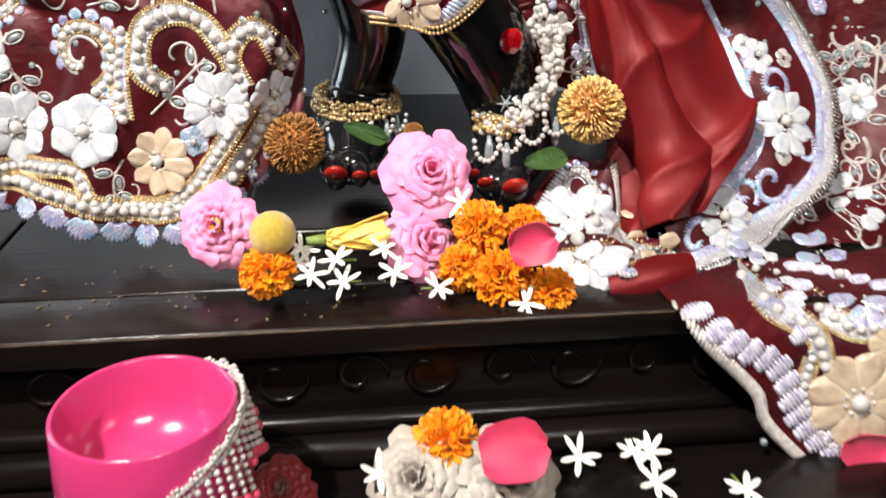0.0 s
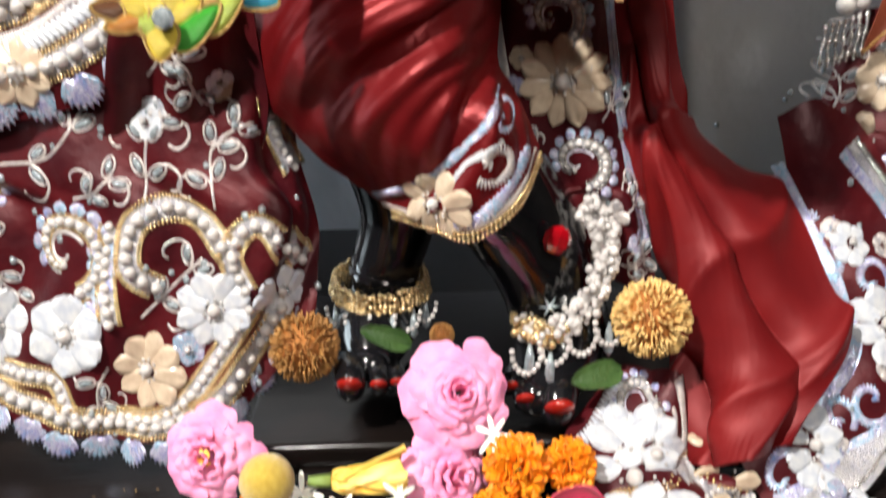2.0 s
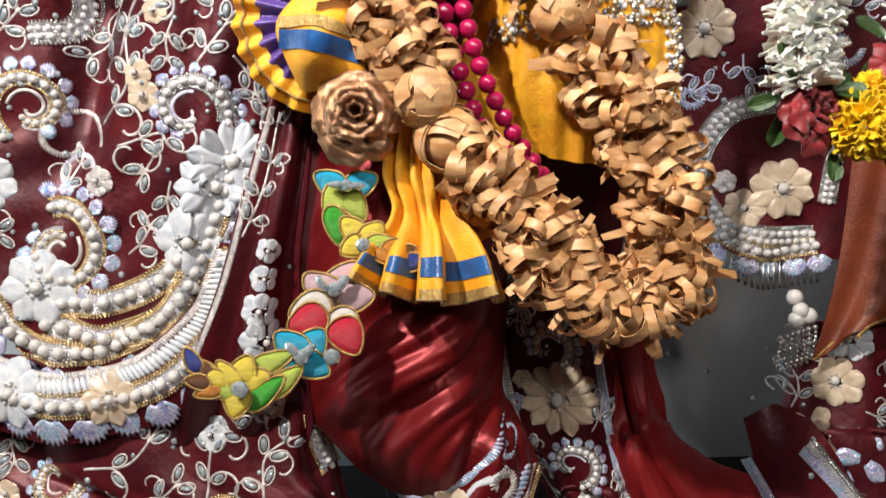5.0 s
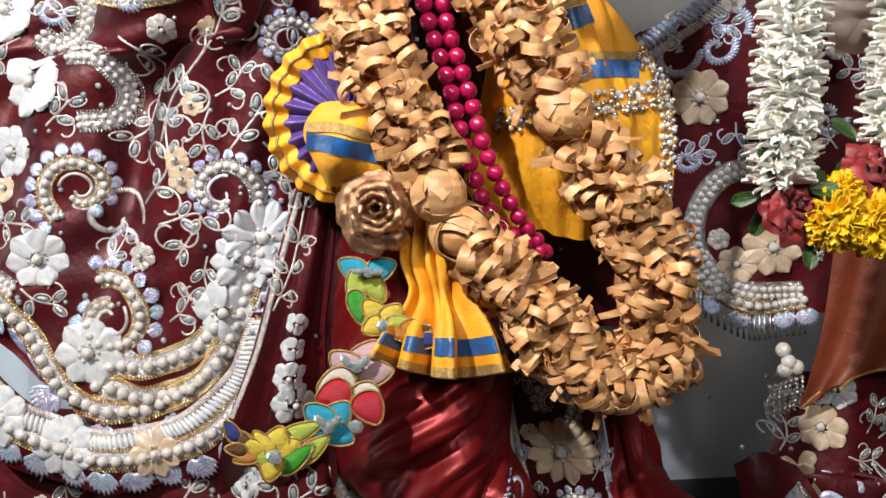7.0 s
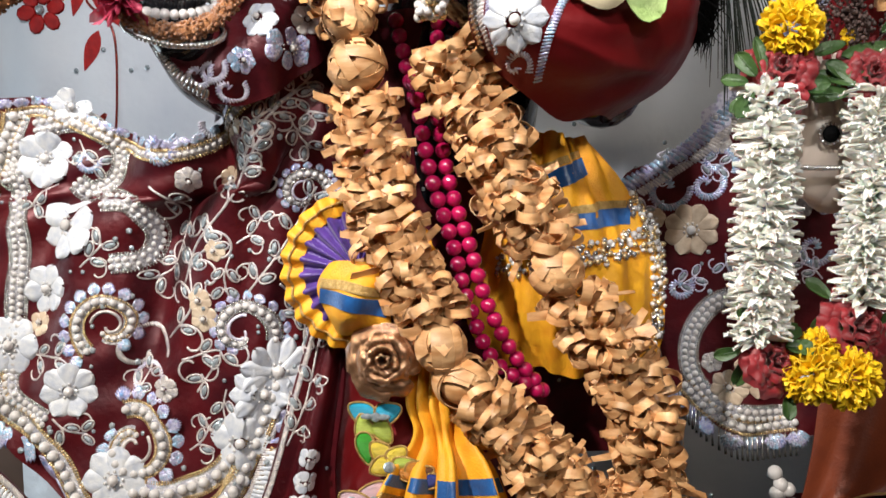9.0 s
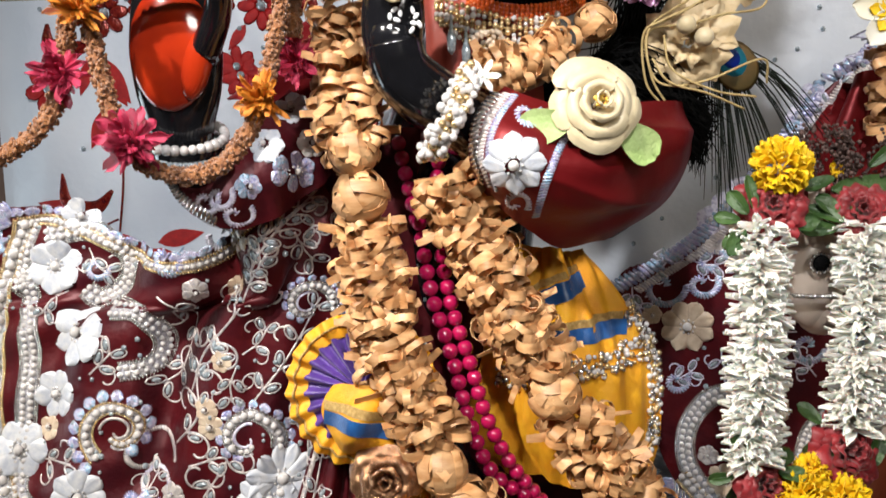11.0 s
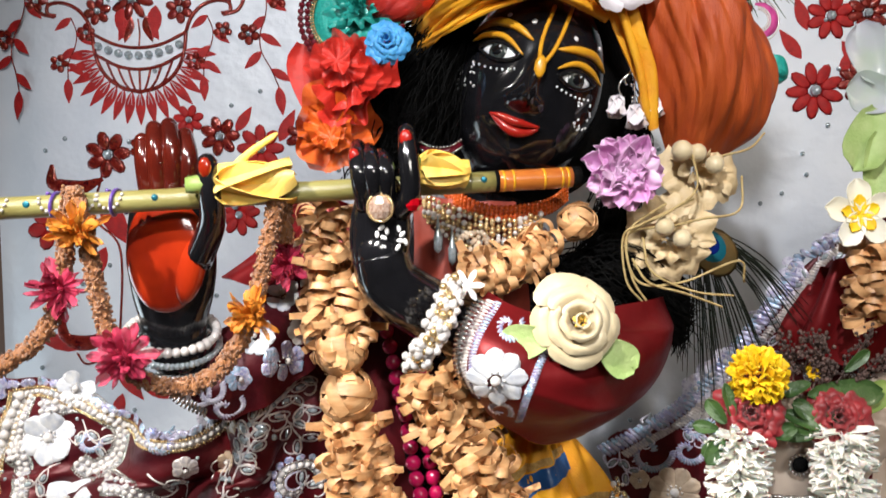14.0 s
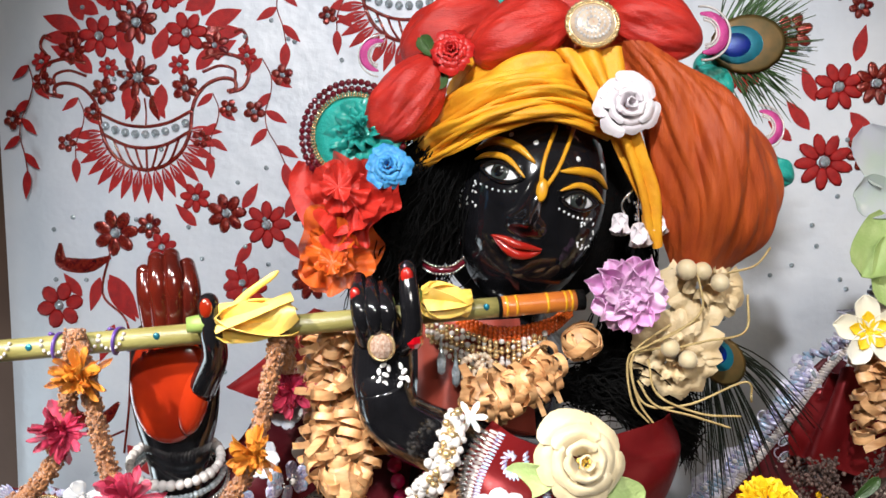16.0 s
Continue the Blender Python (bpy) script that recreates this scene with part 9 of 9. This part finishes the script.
lsleeve = Sheet([
    [(-0.244, 0.770, 1.777), (-0.214, 0.735, 1.748), (-0.181, 0.750, 1.720)],
    [(-0.198, 0.780, 1.790), (-0.168, 0.750, 1.756), (-0.153, 0.770, 1.718)],
    [(-0.162, 0.800, 1.819), (-0.127, 0.770, 1.792), (-0.110, 0.790, 1.743)],
    [(-0.127, 0.840, 1.859), (-0.093, 0.810, 1.823), (-0.0815, 0.820, 1.768)]], lambda u, v: 0.004 * math.sin(18 * u + 5 * v))
lsl = cloth("embroidered_sleeve", lsleeve, SILK, "embroidered dark red silk sleeve of the raised forearm", "sleeve", 50, 50)
thread(lsl, lsleeve, [(-0.232, 1.773), (-0.210, 1.747), (-0.184, 1.725)], 0.006, SILVER, "silver_braid")
for x, z, r, mm in ((-0.138, 1.798, 0.017, WHITE), (-0.115, 1.772, 0.019, LILAC), (-0.121, 1.835, 0.018, WHITE), (-0.155, 1.759, 0.012, LILAC), (-0.098, 1.800, 0.014, PEARL)):
    flower(lsl, lsleeve, x, z, r, 6, mm)
for x, z in ((-0.180, 1.750), (-0.167, 1.732), (-0.193, 1.746)):
    curl(lsl, lsleeve, x, z, 0.014, 1.0, 1, 0.0035)
upper_sleeve = Sheet([
    [(-0.097, 0.860, 1.938), (-0.070, 0.840, 1.936), (-0.023, 0.850, 1.924)],
    [(-0.138, 0.870, 1.903), (-0.082, 0.830, 1.894), (-0.023, 0.840, 1.875)],
    [(-0.203, 0.870, 1.851), (-0.134, 0.840, 1.835), (-0.038, 0.840, 1.802)]], lambda u, v: 0.005 * math.sin(14 * v + 6 * u))
cloth("satin_shoulder", upper_sleeve, SATIN, "plain maroon satin shoulder behind the garland", "sleeve", 40, 40)

# cloth rose on the sleeve
rose("cream_cloth_rose", (0.169, 0.655, 1.827), 0.043, (0.1, -1, 0.2), CREAM_ROSE, "folded cream satin rose with pale leaves on the sleeve", layers=4, seed=71, first=2, ragged=0.015, heart=CHAMPAK)
leaf_thing((0.146, 0.662, 1.812), frame_of((-0.1, -1, 0.1), 3.3), 0.046, 0.034, PALE_LEAF, "pale green cloth leaf under the cream rose")
leaf_thing((0.188, 0.668, 1.806), frame_of((0.1, -1, 0.1), -0.65), 0.042, 0.034, PALE_LEAF, "pale green cloth leaf under the cream rose")
m = Mesh()
for i in range(6):
    a = i * math.pi / 3
    m.petal((0.074, 0.700, 1.855), frame_of((0, -1, 0.1), a), 0.016, 0.006, 0.2, 0, 0.0008, 0, 5, 4)
single("jasmine_star", m, JASMINE, "small white star blossom tucked above the cuff", "jasmine")

# ---- waist: sash ends, rosette, appliques ----
ysash = Sheet([
    [(0.001, 0.745, 1.481), (0.024, 0.735, 1.480), (0.052, 0.745, 1.475)],
    [(-0.002, 0.735, 1.435), (0.024, 0.725, 1.435), (0.051, 0.735, 1.434)],
    [(0.005, 0.725, 1.404), (0.030, 0.715, 1.404), (0.060, 0.730, 1.402)],
    [(-0.009, 0.715, 1.373), (0.034, 0.700, 1.379), (0.078, 0.720, 1.371)],
    [(-0.027, 0.705, 1.345), (0.033, 0.685, 1.335), (0.098, 0.710, 1.332)]],
    lambda u, v: (0.021 * math.sin(25 * v + 1.0 + 1.2 * math.sin(5 * v)) + 0.006 * math.sin(49 * v)) * u ** 2.2 + 0.006 * math.sin(30 * v + 4 * u) * (1 - u) + 0.003 * math.sin(12 * u + 4))
ys = cloth("yellow_sash_end", ysash, YELLOW, "pleated saffron yellow sash end with blue ribbon and gold braid", "sash", 90, 110)
def sash_band(f, w, material, name, h):
    m = Mesh()
    n = 110
    pts = []
    for i in range(n):
        v = i / (n - 1)
        a, b = ysash.uv(f - w / 2, v), ysash.uv(min(0.999, f + w / 2), v)
        pts.append((a + V(0, -h, 0), b + V(0, -h, 0)))
    m.shell(lambda u, v: pts[round(u * (n - 1))][0].lerp(pts[round(u * (n - 1))][1], v), n, 3, 0.001)
    part(name, m, material, ys)
sash_band(0.865, 0.08, BLUE, "blue_ribbon", 0.0022)
sash_band(0.975, 0.045, GOLD_THREAD, "gold_braid", 0.0022)
m = Mesh()
for i in range(200):
    m.ball(ysash.uv(0.998, i / 199) + V(0, -0.001, 0), 0.0017, 0, 5, 3)
part("bead_edging", m, GOLD, ys)

fan = thing("pleated_rosette", (-0.044, 0.735, 1.559), "pleated purple satin rosette with a ruffled yellow rim", "rosette")
FC, FQ = Vector((-0.048, 0.742, 1.557)), frame_of((-0.15, -1, 0.05))
def pleat(r0, r1, amp, n, bow=0.0):
    def fn(u, v):
        a = 2 * math.pi * u
        r = r0 + (r1 - r0) * v
        z = amp * math.sin(n * a) * (0.35 + 0.65 * v) + bow * math.sin(math.pi * v)
        return FC + FQ @ V(math.cos(a) * r, math.sin(a) * r, z)
    return fn
m = Mesh(); m.grid(pleat(0.004, 0.060, 0.0045, 22), 176, 8, 0, True)
part("pleated_satin", m, PURPLE, fan)
m = Mesh(); m.grid(pleat(0.056, 0.078, 0.006, 22, 0.004), 176, 6, 0, True)
part("ruffled_rim", m, YELLOW, fan)
m = Mesh()
m.tube([pleat(0.056, 0.078, 0.006, 22, 0.004)(i / 176, 0.55) + FQ @ V(0, 0, 0.0012) for i in range(176)], 0.0014, 0, 5, closed=True)
part("gold_braid", m, GOLD_THREAD, fan)
knob = thing("yellow_knot", (-0.054, 0.720, 1.535), "saffron yellow cloth knot with blue ribbon and gold braid", "knot")
kn = Sheet([
    [(-0.073, 0.728, 1.567), (-0.044, 0.712, 1.572), (-0.017, 0.725, 1.560)],
    [(-0.083, 0.722, 1.545), (-0.050, 0.698, 1.547), (-0.016, 0.715, 1.538)],
    [(-0.080, 0.722, 1.523), (-0.048, 0.700, 1.522), (-0.017, 0.715, 1.515)],
    [(-0.068, 0.735, 1.501), (-0.045, 0.722, 1.499), (-0.019, 0.730, 1.499)]], lambda u, v: 0.003 * math.sin(9 * v + 7 * u))
part("cloth_knot", kn.mesh(40, 40), YELLOW, knob)
ribbon(knob, kn, [(-0.082, 1.539), (-0.050, 1.535), (-0.018, 1.525)], 0.014, BLUE, "blue_ribbon")
ribbon(knob, kn, [(-0.081, 1.551), (-0.050, 1.549), (-0.017, 1.539)], 0.008, GOLD_THREAD, "gold_braid", 0.002)
rose("bronze_foil_rose", (-0.022, 0.700, 1.482), 0.040, (-0.05, -1, 0.15), BRONZE, "glittering bronze foil rose at the waist", "rose", layers=5, seed=81, first=3, ragged=0.05)

def applique(name, base, items, label):
    """Padded thread shapes outlined in gold cord, with crystals."""
    root = thing(name, tuple(base), label, "applique")
    for c, a, ln, w, col in items:
        q = Matrix((V(math.cos(a), 0, math.sin(a)), V(0, -1, 0).cross(V(math.cos(a), 0, math.sin(a))), V(0, -1, 0))).transposed()
        c = Vector(c)
        if col == "gem":
            m = Mesh(); m.ball(c + V(0, -0.004, 0), 1.0, 0, 8, 4, q, (ln, w, 0.003))
            part("crystal", m, CRYSTAL, root, smooth=False)
            continue
        m = Mesh()
        rim = []
        n = 22
        def edge(t):
            b = 2 * math.pi * t
            x = math.cos(b)
            return V(ln * x, w * math.sin(b) * (1 - 0.35 * x), 0)
        m.grid(lambda u, v: c + q @ (edge(u) * (1 - v) + V(0, 0, 0.0032 * math.sqrt(max(0.0, 1 - (1 - v) ** 2)))), n, 6, 0, True)
        m.grid(lambda u, v: c + q @ (edge(u) * (1 - v) + V(0, 0, -0.001)), n, 3, 0, True)
        pc = part("padded_petal", m, EMB[col], root)
        m = Mesh()
        m.tube([c + q @ (edge(i / n) * 1.04 + V(0, 0, 0.001)) for i in range(n)], 0.0011, 0, 5, closed=True)
        part("gold_cord", m, GOLD_THREAD, pc)
    return root

applique("upper_applique", (-0.017, 0.700, 1.376), [
    ((-0.047, 0.715, 1.427), 2.6, 0.013, 0.010, "blue"), ((-0.021, 0.715, 1.426), 0.4, 0.013, 0.010, "blue"), ((-0.044, 0.712, 1.413), 1.8, 0.013, 0.009, "lime"), ((-0.027, 0.712, 1.409), -1.0, 0.014, 0.009, "lime"), ((-0.043, 0.710, 1.393), -1.4, 0.016, 0.008, "green"),
    ((-0.030, 0.708, 1.391), 2.3, 0.011, 0.009, "yellow"), ((-0.013, 0.706, 1.387), 0.8, 0.011, 0.009, "yellow"), ((-0.029, 0.706, 1.376), 3.6, 0.011, 0.009, "yellow"), ((-0.017, 0.705, 1.369), -1.5, 0.012, 0.006, "lime"), ((-0.006, 0.704, 1.380), 0.0, 0.012, 0.006, "lime"),
    ((-0.004, 0.703, 1.369), -0.6, 0.010, 0.006, "orange"), ((0.004, 0.702, 1.377), 0.4, 0.010, 0.006, "orange"), ((0.010, 0.702, 1.361), -1.0, 0.010, 0.006, "brown"), ((0.012, 0.700, 1.373), 0.3, 0.010, 0.006, "brown"), ((0.020, 0.699, 1.365), 0.2, 0.011, 0.007, "navy"),
    ((-0.032, 0.708, 1.425), 0, 0.005, 0.005, "gem"), ((-0.040, 0.708, 1.426), 0, 0.007, 0.003, "gem"), ((-0.025, 0.708, 1.425), 0, 0.007, 0.003, "gem"), ((-0.020, 0.700, 1.379), 0, 0.006, 0.006, "gem")],
    "curved zardozi applique of blue, green and yellow padded thread")
applique("lower_applique", (-0.091, 0.670, 1.289), [
    ((-0.053, 0.690, 1.346), 2.4, 0.017, 0.013, "pink"), ((-0.035, 0.695, 1.352), 0.9, 0.017, 0.013, "pink"), ((-0.027, 0.690, 1.339), 0.1, 0.015, 0.012, "pink"), ((-0.062, 0.685, 1.331), 3.5, 0.017, 0.013, "white"), ((-0.064, 0.682, 1.323), 3.5, 0.016, 0.012, "red"), ((-0.035, 0.684, 1.317), -1.1, 0.016, 0.012, "white"), ((-0.033, 0.680, 1.310), -1.1, 0.016, 0.013, "red"),
    ((-0.077, 0.678, 1.304), 2.4, 0.015, 0.012, "blue"), ((-0.061, 0.680, 1.304), 0.9, 0.015, 0.012, "blue"), ((-0.060, 0.676, 1.288), -0.5, 0.014, 0.011, "blue"), ((-0.0815, 0.676, 1.292), 3.3, 0.011, 0.008, "blue"),
    ((-0.092, 0.674, 1.292), 0.4, 0.020, 0.008, "lime"), ((-0.082, 0.672, 1.277), 0.7, 0.018, 0.008, "lime"), ((-0.097, 0.670, 1.269), 0.7, 0.020, 0.008, "green"), ((-0.105, 0.670, 1.280), 0.3, 0.013, 0.010, "yellow"), ((-0.112, 0.669, 1.288), 1.2, 0.012, 0.010, "yellow"), ((-0.119, 0.668, 1.262), -1.8, 0.013, 0.010, "yellow"), ((-0.127, 0.668, 1.272), 2.9, 0.012, 0.008, "lime"),
    ((-0.124, 0.668, 1.285), 2.2, 0.013, 0.007, "yellow"), ((-0.134, 0.667, 1.283), 2.4, 0.012, 0.007, "yellow"), ((-0.139, 0.667, 1.272), 3.4, 0.012, 0.006, "orange"), ((-0.142, 0.667, 1.290), 2.4, 0.010, 0.006, "brown"), ((-0.147, 0.666, 1.280), 3.0, 0.010, 0.006, "brown"), ((-0.150, 0.666, 1.297), 2.0, 0.011, 0.006, "navy"),
    ((-0.042, 0.685, 1.347), 0, 0.006, 0.006, "gem"), ((-0.051, 0.684, 1.352), 2.2, 0.008, 0.004, "gem"), ((-0.036, 0.684, 1.352), 0.9, 0.008, 0.004, "gem"), ((-0.068, 0.672, 1.297), 0, 0.006, 0.006, "gem"), ((-0.074, 0.672, 1.303), 2.3, 0.008, 0.004, "gem"), ((-0.062, 0.672, 1.302), 0.8, 0.008, 0.004, "gem"), ((-0.114, 0.664, 1.275), 0, 0.007, 0.007, "gem"), ((-0.045, 0.678, 1.295), 0, 0.007, 0.007, "gem")],
    "curved zardozi applique of pink, red, blue and yellow padded thread")

# ---- the pale statue beside, with its garlands ----
st = Mesh()
limb(st, [(0.641, 0.990, 1.344), (0.629, 1.000, 1.632), (0.655, 1.000, 1.781), (0.655, 1.000, 1.798)], [0.10, 0.08, 0.09, 0.07])
limb(st, [(0.573, 0.900, 1.714), (0.466, 0.800, 1.664), (0.402, 0.755, 1.629)], [0.032, 0.028, 0.026])
st.ball((0.392, 0.745, 1.662), 1.0, 0, 18, 12, None, (0.036, 0.018, 0.050))
for a, b in (((0.376, 0.742, 1.693), (0.374, 0.742, 1.742)), ((0.386, 0.738, 1.696), (0.384, 0.738, 1.749)), ((0.398, 0.738, 1.695), (0.396, 0.738, 1.746)), ((0.412, 0.742, 1.693), (0.411, 0.742, 1.736))):
    limb(st, [a, Vector(a).lerp(Vector(b), 0.5) + V(0, -0.003, 0), b], [0.0085, 0.0085, 0.0065], 0, 12, steps=12)
    st.ball(Vector(b) + V(0, -0.0055, 0.0), 1.0, 1, 8, 5, None, (0.0045, 0.002, 0.008))
single("pale_statue", st, [STATUE_PALE, DEEP_RED], "pale painted statue with one raised palm behind white garlands", "statue")
m = Mesh()
beads_round(m, (0.388, 0.735, 1.652), (0, -0.2, 1), 0.045, 0.018, 40, 0.0026, math.pi, 2 * math.pi)
single("silver_chain", m, SILVER, "thin silver bead chain across the pale palm", "bracelet")
m = Mesh(); m.ball((0.386, 0.722, 1.679), 1.0, 0, 12, 6, None, (0.008, 0.003, 0.008))
for i in range(16):
    a = i * math.pi / 8
    m.ball(Vector((0.385, 0.721, 1.679)) + V(0.0095 * math.cos(a), 0, 0.0095 * math.sin(a)), 0.0017, 1, 6, 4)
single("black_stone_ring", m, [HAIR, SILVER], "oval black stone ring rimmed with small silver beads", "ring")


def tuberose(name, pts, r, label, seed):
    rnd = random.Random(seed)
    random.seed(seed)
    root = thing(name, tuple(pts[-1]), label, "garland", "white garlands")
    p = [Vector(q) for q in even(spline(pts, 40), 0.0062)]
    for i, c in enumerate(p):
        m = Mesh()
        n = 26
        for j in range(n):
            a = 2 * math.pi * j / n + rnd.uniform(-0.2, 0.2)
            d = V(math.cos(a), math.sin(a), rnd.uniform(-0.30, 0.45)).normalized()
            if d.y > 0.55:
                continue
            s = V(0, 0, 1).cross(d).normalized()
            t = Matrix((d, s, d.cross(s))).transposed() @ Matrix.Rotation(rnd.uniform(-0.7, 0.7), 3, "X")
            m.petal(c + V(0, 0, rnd.uniform(-0.003, 0.003)), t, r * rnd.uniform(0.75, 1.06), r * rnd.uniform(0.22, 0.36), 0.6, rnd.uniform(-0.28, 0.22), 0.0007, 0, 5, 4, 0.7, 0.0, 0.45, 0.4)
        part("blossom_ring", m, JASMINE, root)
    return root


tuberose("tuberose_garland", [(0.317, 0.695, 1.715), (0.318, 0.690, 1.650), (0.317, 0.690, 1.575), (0.318, 0.695, 1.497)], 0.031, "thick white tuberose garland strand", 1)
tuberose("tuberose_garland", [(0.413, 0.700, 1.714), (0.415, 0.695, 1.648), (0.412, 0.695, 1.588), (0.412, 0.700, 1.531)], 0.031, "thick white tuberose garland strand", 2)
for c, sd, r in (((0.328, 0.690, 1.737), 91, 0.034), ((0.410, 0.700, 1.730), 92, 0.030), ((0.329, 0.685, 1.479), 93, 0.032), ((0.404, 0.690, 1.509), 94, 0.038)):
    rose("red_garland_rose", c, r, (random.uniform(-0.3, 0.3), -0.9, 0.3), DEEP_RED, "dark red rose tied to the white garland", group="garland roses", layers=5, seed=sd, first=4, ragged=0.08)
for c, r, sd in (((0.336, 0.695, 1.770), 0.028, 101), ((0.362, 0.685, 1.468), 0.030, 102), ((0.394, 0.685, 1.463), 0.030, 103), ((0.404, 0.730, 1.766), 0.010, 104), ((0.370, 0.690, 1.491), 0.018, 105)):
    marigold("yellow_marigold", c, r, (0, -0.95, 0.2), MARIGOLD_Y, "bright yellow marigold tied to the garland", sd, False, "yellow marigolds")
LR = random.Random(5)
for cc, n in (((0.317, 0.690, 1.722), 9), ((0.317, 0.690, 1.492), 8), ((0.346, 0.690, 1.456), 5), ((0.408, 0.700, 1.714), 6), ((0.393, 0.700, 1.524), 5), ((0.420, 0.700, 1.484), 4), ((0.411, 0.720, 1.761), 3)):
    for i in range(n):
        a = LR.uniform(0, 6.3)
        leaf_thing(Vector(cc) + V(0.02 * math.cos(a), LR.uniform(-0.008, 0.004), 0.010 * math.sin(a)), frame_of((LR.uniform(-0.5, 0.5), -0.9, LR.uniform(-0.1, 0.7)), a), LR.uniform(0.022, 0.034), LR.uniform(0.012, 0.017), LEAF, "small dark green leaf of the garland")
leaf_thing((0.389, 0.715, 1.747), frame_of((0, -0.9, 0.4), 0.05), 0.075, 0.028, LEAF, "long green leaf laid over the pale fingers")
leaf_thing((0.426, 0.720, 1.726), frame_of((0, -0.9, 0.3), 0.5), 0.06, 0.026, STEM, "long pale green leaf of the garland")
herb = thing("dried_herb_sprig", (0.382, 0.720, 1.747), "brown dried herb sprigs with seed heads", "herb")
for i in range(9):
    m = Mesh()
    b = Vector((0.404, 0.730, 1.746)) + V(LR.uniform(-0.02, 0.02), LR.uniform(-0.01, 0.01), 0)
    e = b + V(LR.uniform(-0.03, 0.075), LR.uniform(-0.02, 0.01), LR.uniform(0.03, 0.065))
    pts = [Vector(q) for q in spline([b, b.lerp(e, 0.5) + V(0.005, 0, 0.006), e], 14)]
    m.tube(pts, 0.0009, 0, 5)
    for q in pts[3:]:
        for j in range(7):
            m.ball(q + V(LR.gauss(0, 0.004), LR.gauss(0, 0.003), LR.gauss(0, 0.003)), LR.uniform(0.0010, 0.0024), 0, 5, 3)
    part("herb_twig", m, BROWN_HERB, herb)
rsl = Sheet([
    [(0.472, 0.900, 1.835), (0.491, 0.860, 1.865), (0.593, 0.880, 1.875)],
    [(0.440, 0.900, 1.783), (0.475, 0.850, 1.793), (0.589, 0.870, 1.788)],
    [(0.434, 0.900, 1.756), (0.475, 0.855, 1.749), (0.588, 0.870, 1.732)]], lambda u, v: 0.006 * math.sin(18 * v + 3 * u))
cloth("maroon_satin_sleeve", rsl, SATIN, "gathered maroon satin sleeve beside the yellow flower garland", "sleeve", 50, 50)
pg = thing("palm_leaf_bundle", (0.487, 0.800, 1.813), "hanging bundle of curled palm leaf strips", "garland")
m = Mesh(); curls(m, [(0.494, 0.810, 1.882), (0.489, 0.800, 1.848), (0.498, 0.800, 1.802)], 0.034, 0.0009, seed=22)
part("leaf_strand", m, STRAW, pg)
plum = thing("plumeria_flower", (0.471, 0.790, 1.913), "white plumeria flower with a yellow heart", "flower")
PW = mat("plumeria_petal", (0.84, 0.82, 0.74), 0.4, 0.0, (0.8, 0.74, 0.55), 12, sheen=0.2)
for i in range(5):
    a = 0.4 + i * 2 * math.pi / 5
    t = frame_of((0.05, -1, 0.1), a)
    m = Mesh(); m.petal((0.468, 0.785, 1.913), t @ Matrix.Rotation(-0.15, 3, "Y"), 0.036, 0.026, 0.3, -0.1, 0.0009, 0, 8, 6, 0.6, 0.0, 0.3)
    p = part("petal", m, PW, plum)
    m = Mesh(); m.petal(Vector((0.468, 0.785, 1.913)) + V(0, -0.0016, 0), t @ Matrix.Rotation(-0.17, 3, "Y"), 0.020, 0.013, 0.3, -0.05, 0.0007, 0, 6, 5, 0.6, 0.0, 0.3)
    part("yellow_heart", m, MARIGOLD_Y, p)
sheer = thing("sheer_flower", (0.532, 0.900, 2.014), "sheer lilac and pale green organza flower", "flower")
for i, (c, sp, ln, mm) in enumerate((((0.539, 0.890, 2.058), 1.9, 0.07, SHEER), ((0.549, 0.885, 2.039), 2.9, 0.05, SHEER), ((0.534, 0.880, 2.027), -2.0, 0.075, PALE_LEAF), ((0.537, 0.880, 2.002), -1.6, 0.08, PALE_LEAF))):
    m = Mesh(); m.petal(c, frame_of((-0.1, -1, 0.1), sp), ln, 0.05, 0.4, 0.1, 0.0008, 0, 9, 7, 0.5, 0.05, 0.4)
    part("petal", m, mm, sheer)

tassel = thing("bead_tassel", (0.417, 0.890, 1.220), "corner tassel of pearls and dark silver beads under the cape", "tassel")
for i in range(7):
    m = Mesh()
    b = Vector((0.403, 0.900, 1.238)).lerp(Vector((0.440, 0.900, 1.249)), i / 6)
    for j in range(8):
        m.ball(b + V(0.001 * math.sin(j + i), -0.002, -0.0052 * j), 0.0022 if j % 3 else 0.0032, 0, 7, 5)
    part("bead_strand", m, SILVER, tassel)
for i, c in enumerate(((0.424, 0.900, 1.267), (0.419, 0.905, 1.280), (0.433, 0.900, 1.261), (0.420, 0.900, 1.257))):
    loose_bead(tassel, c, 0.009, PEARL)
for i, (x, z) in enumerate(((0.443, 1.309), (0.440, 1.281))):
    flower(low_right_ob, low_right, x, z, 0.02, 7, CREAM)
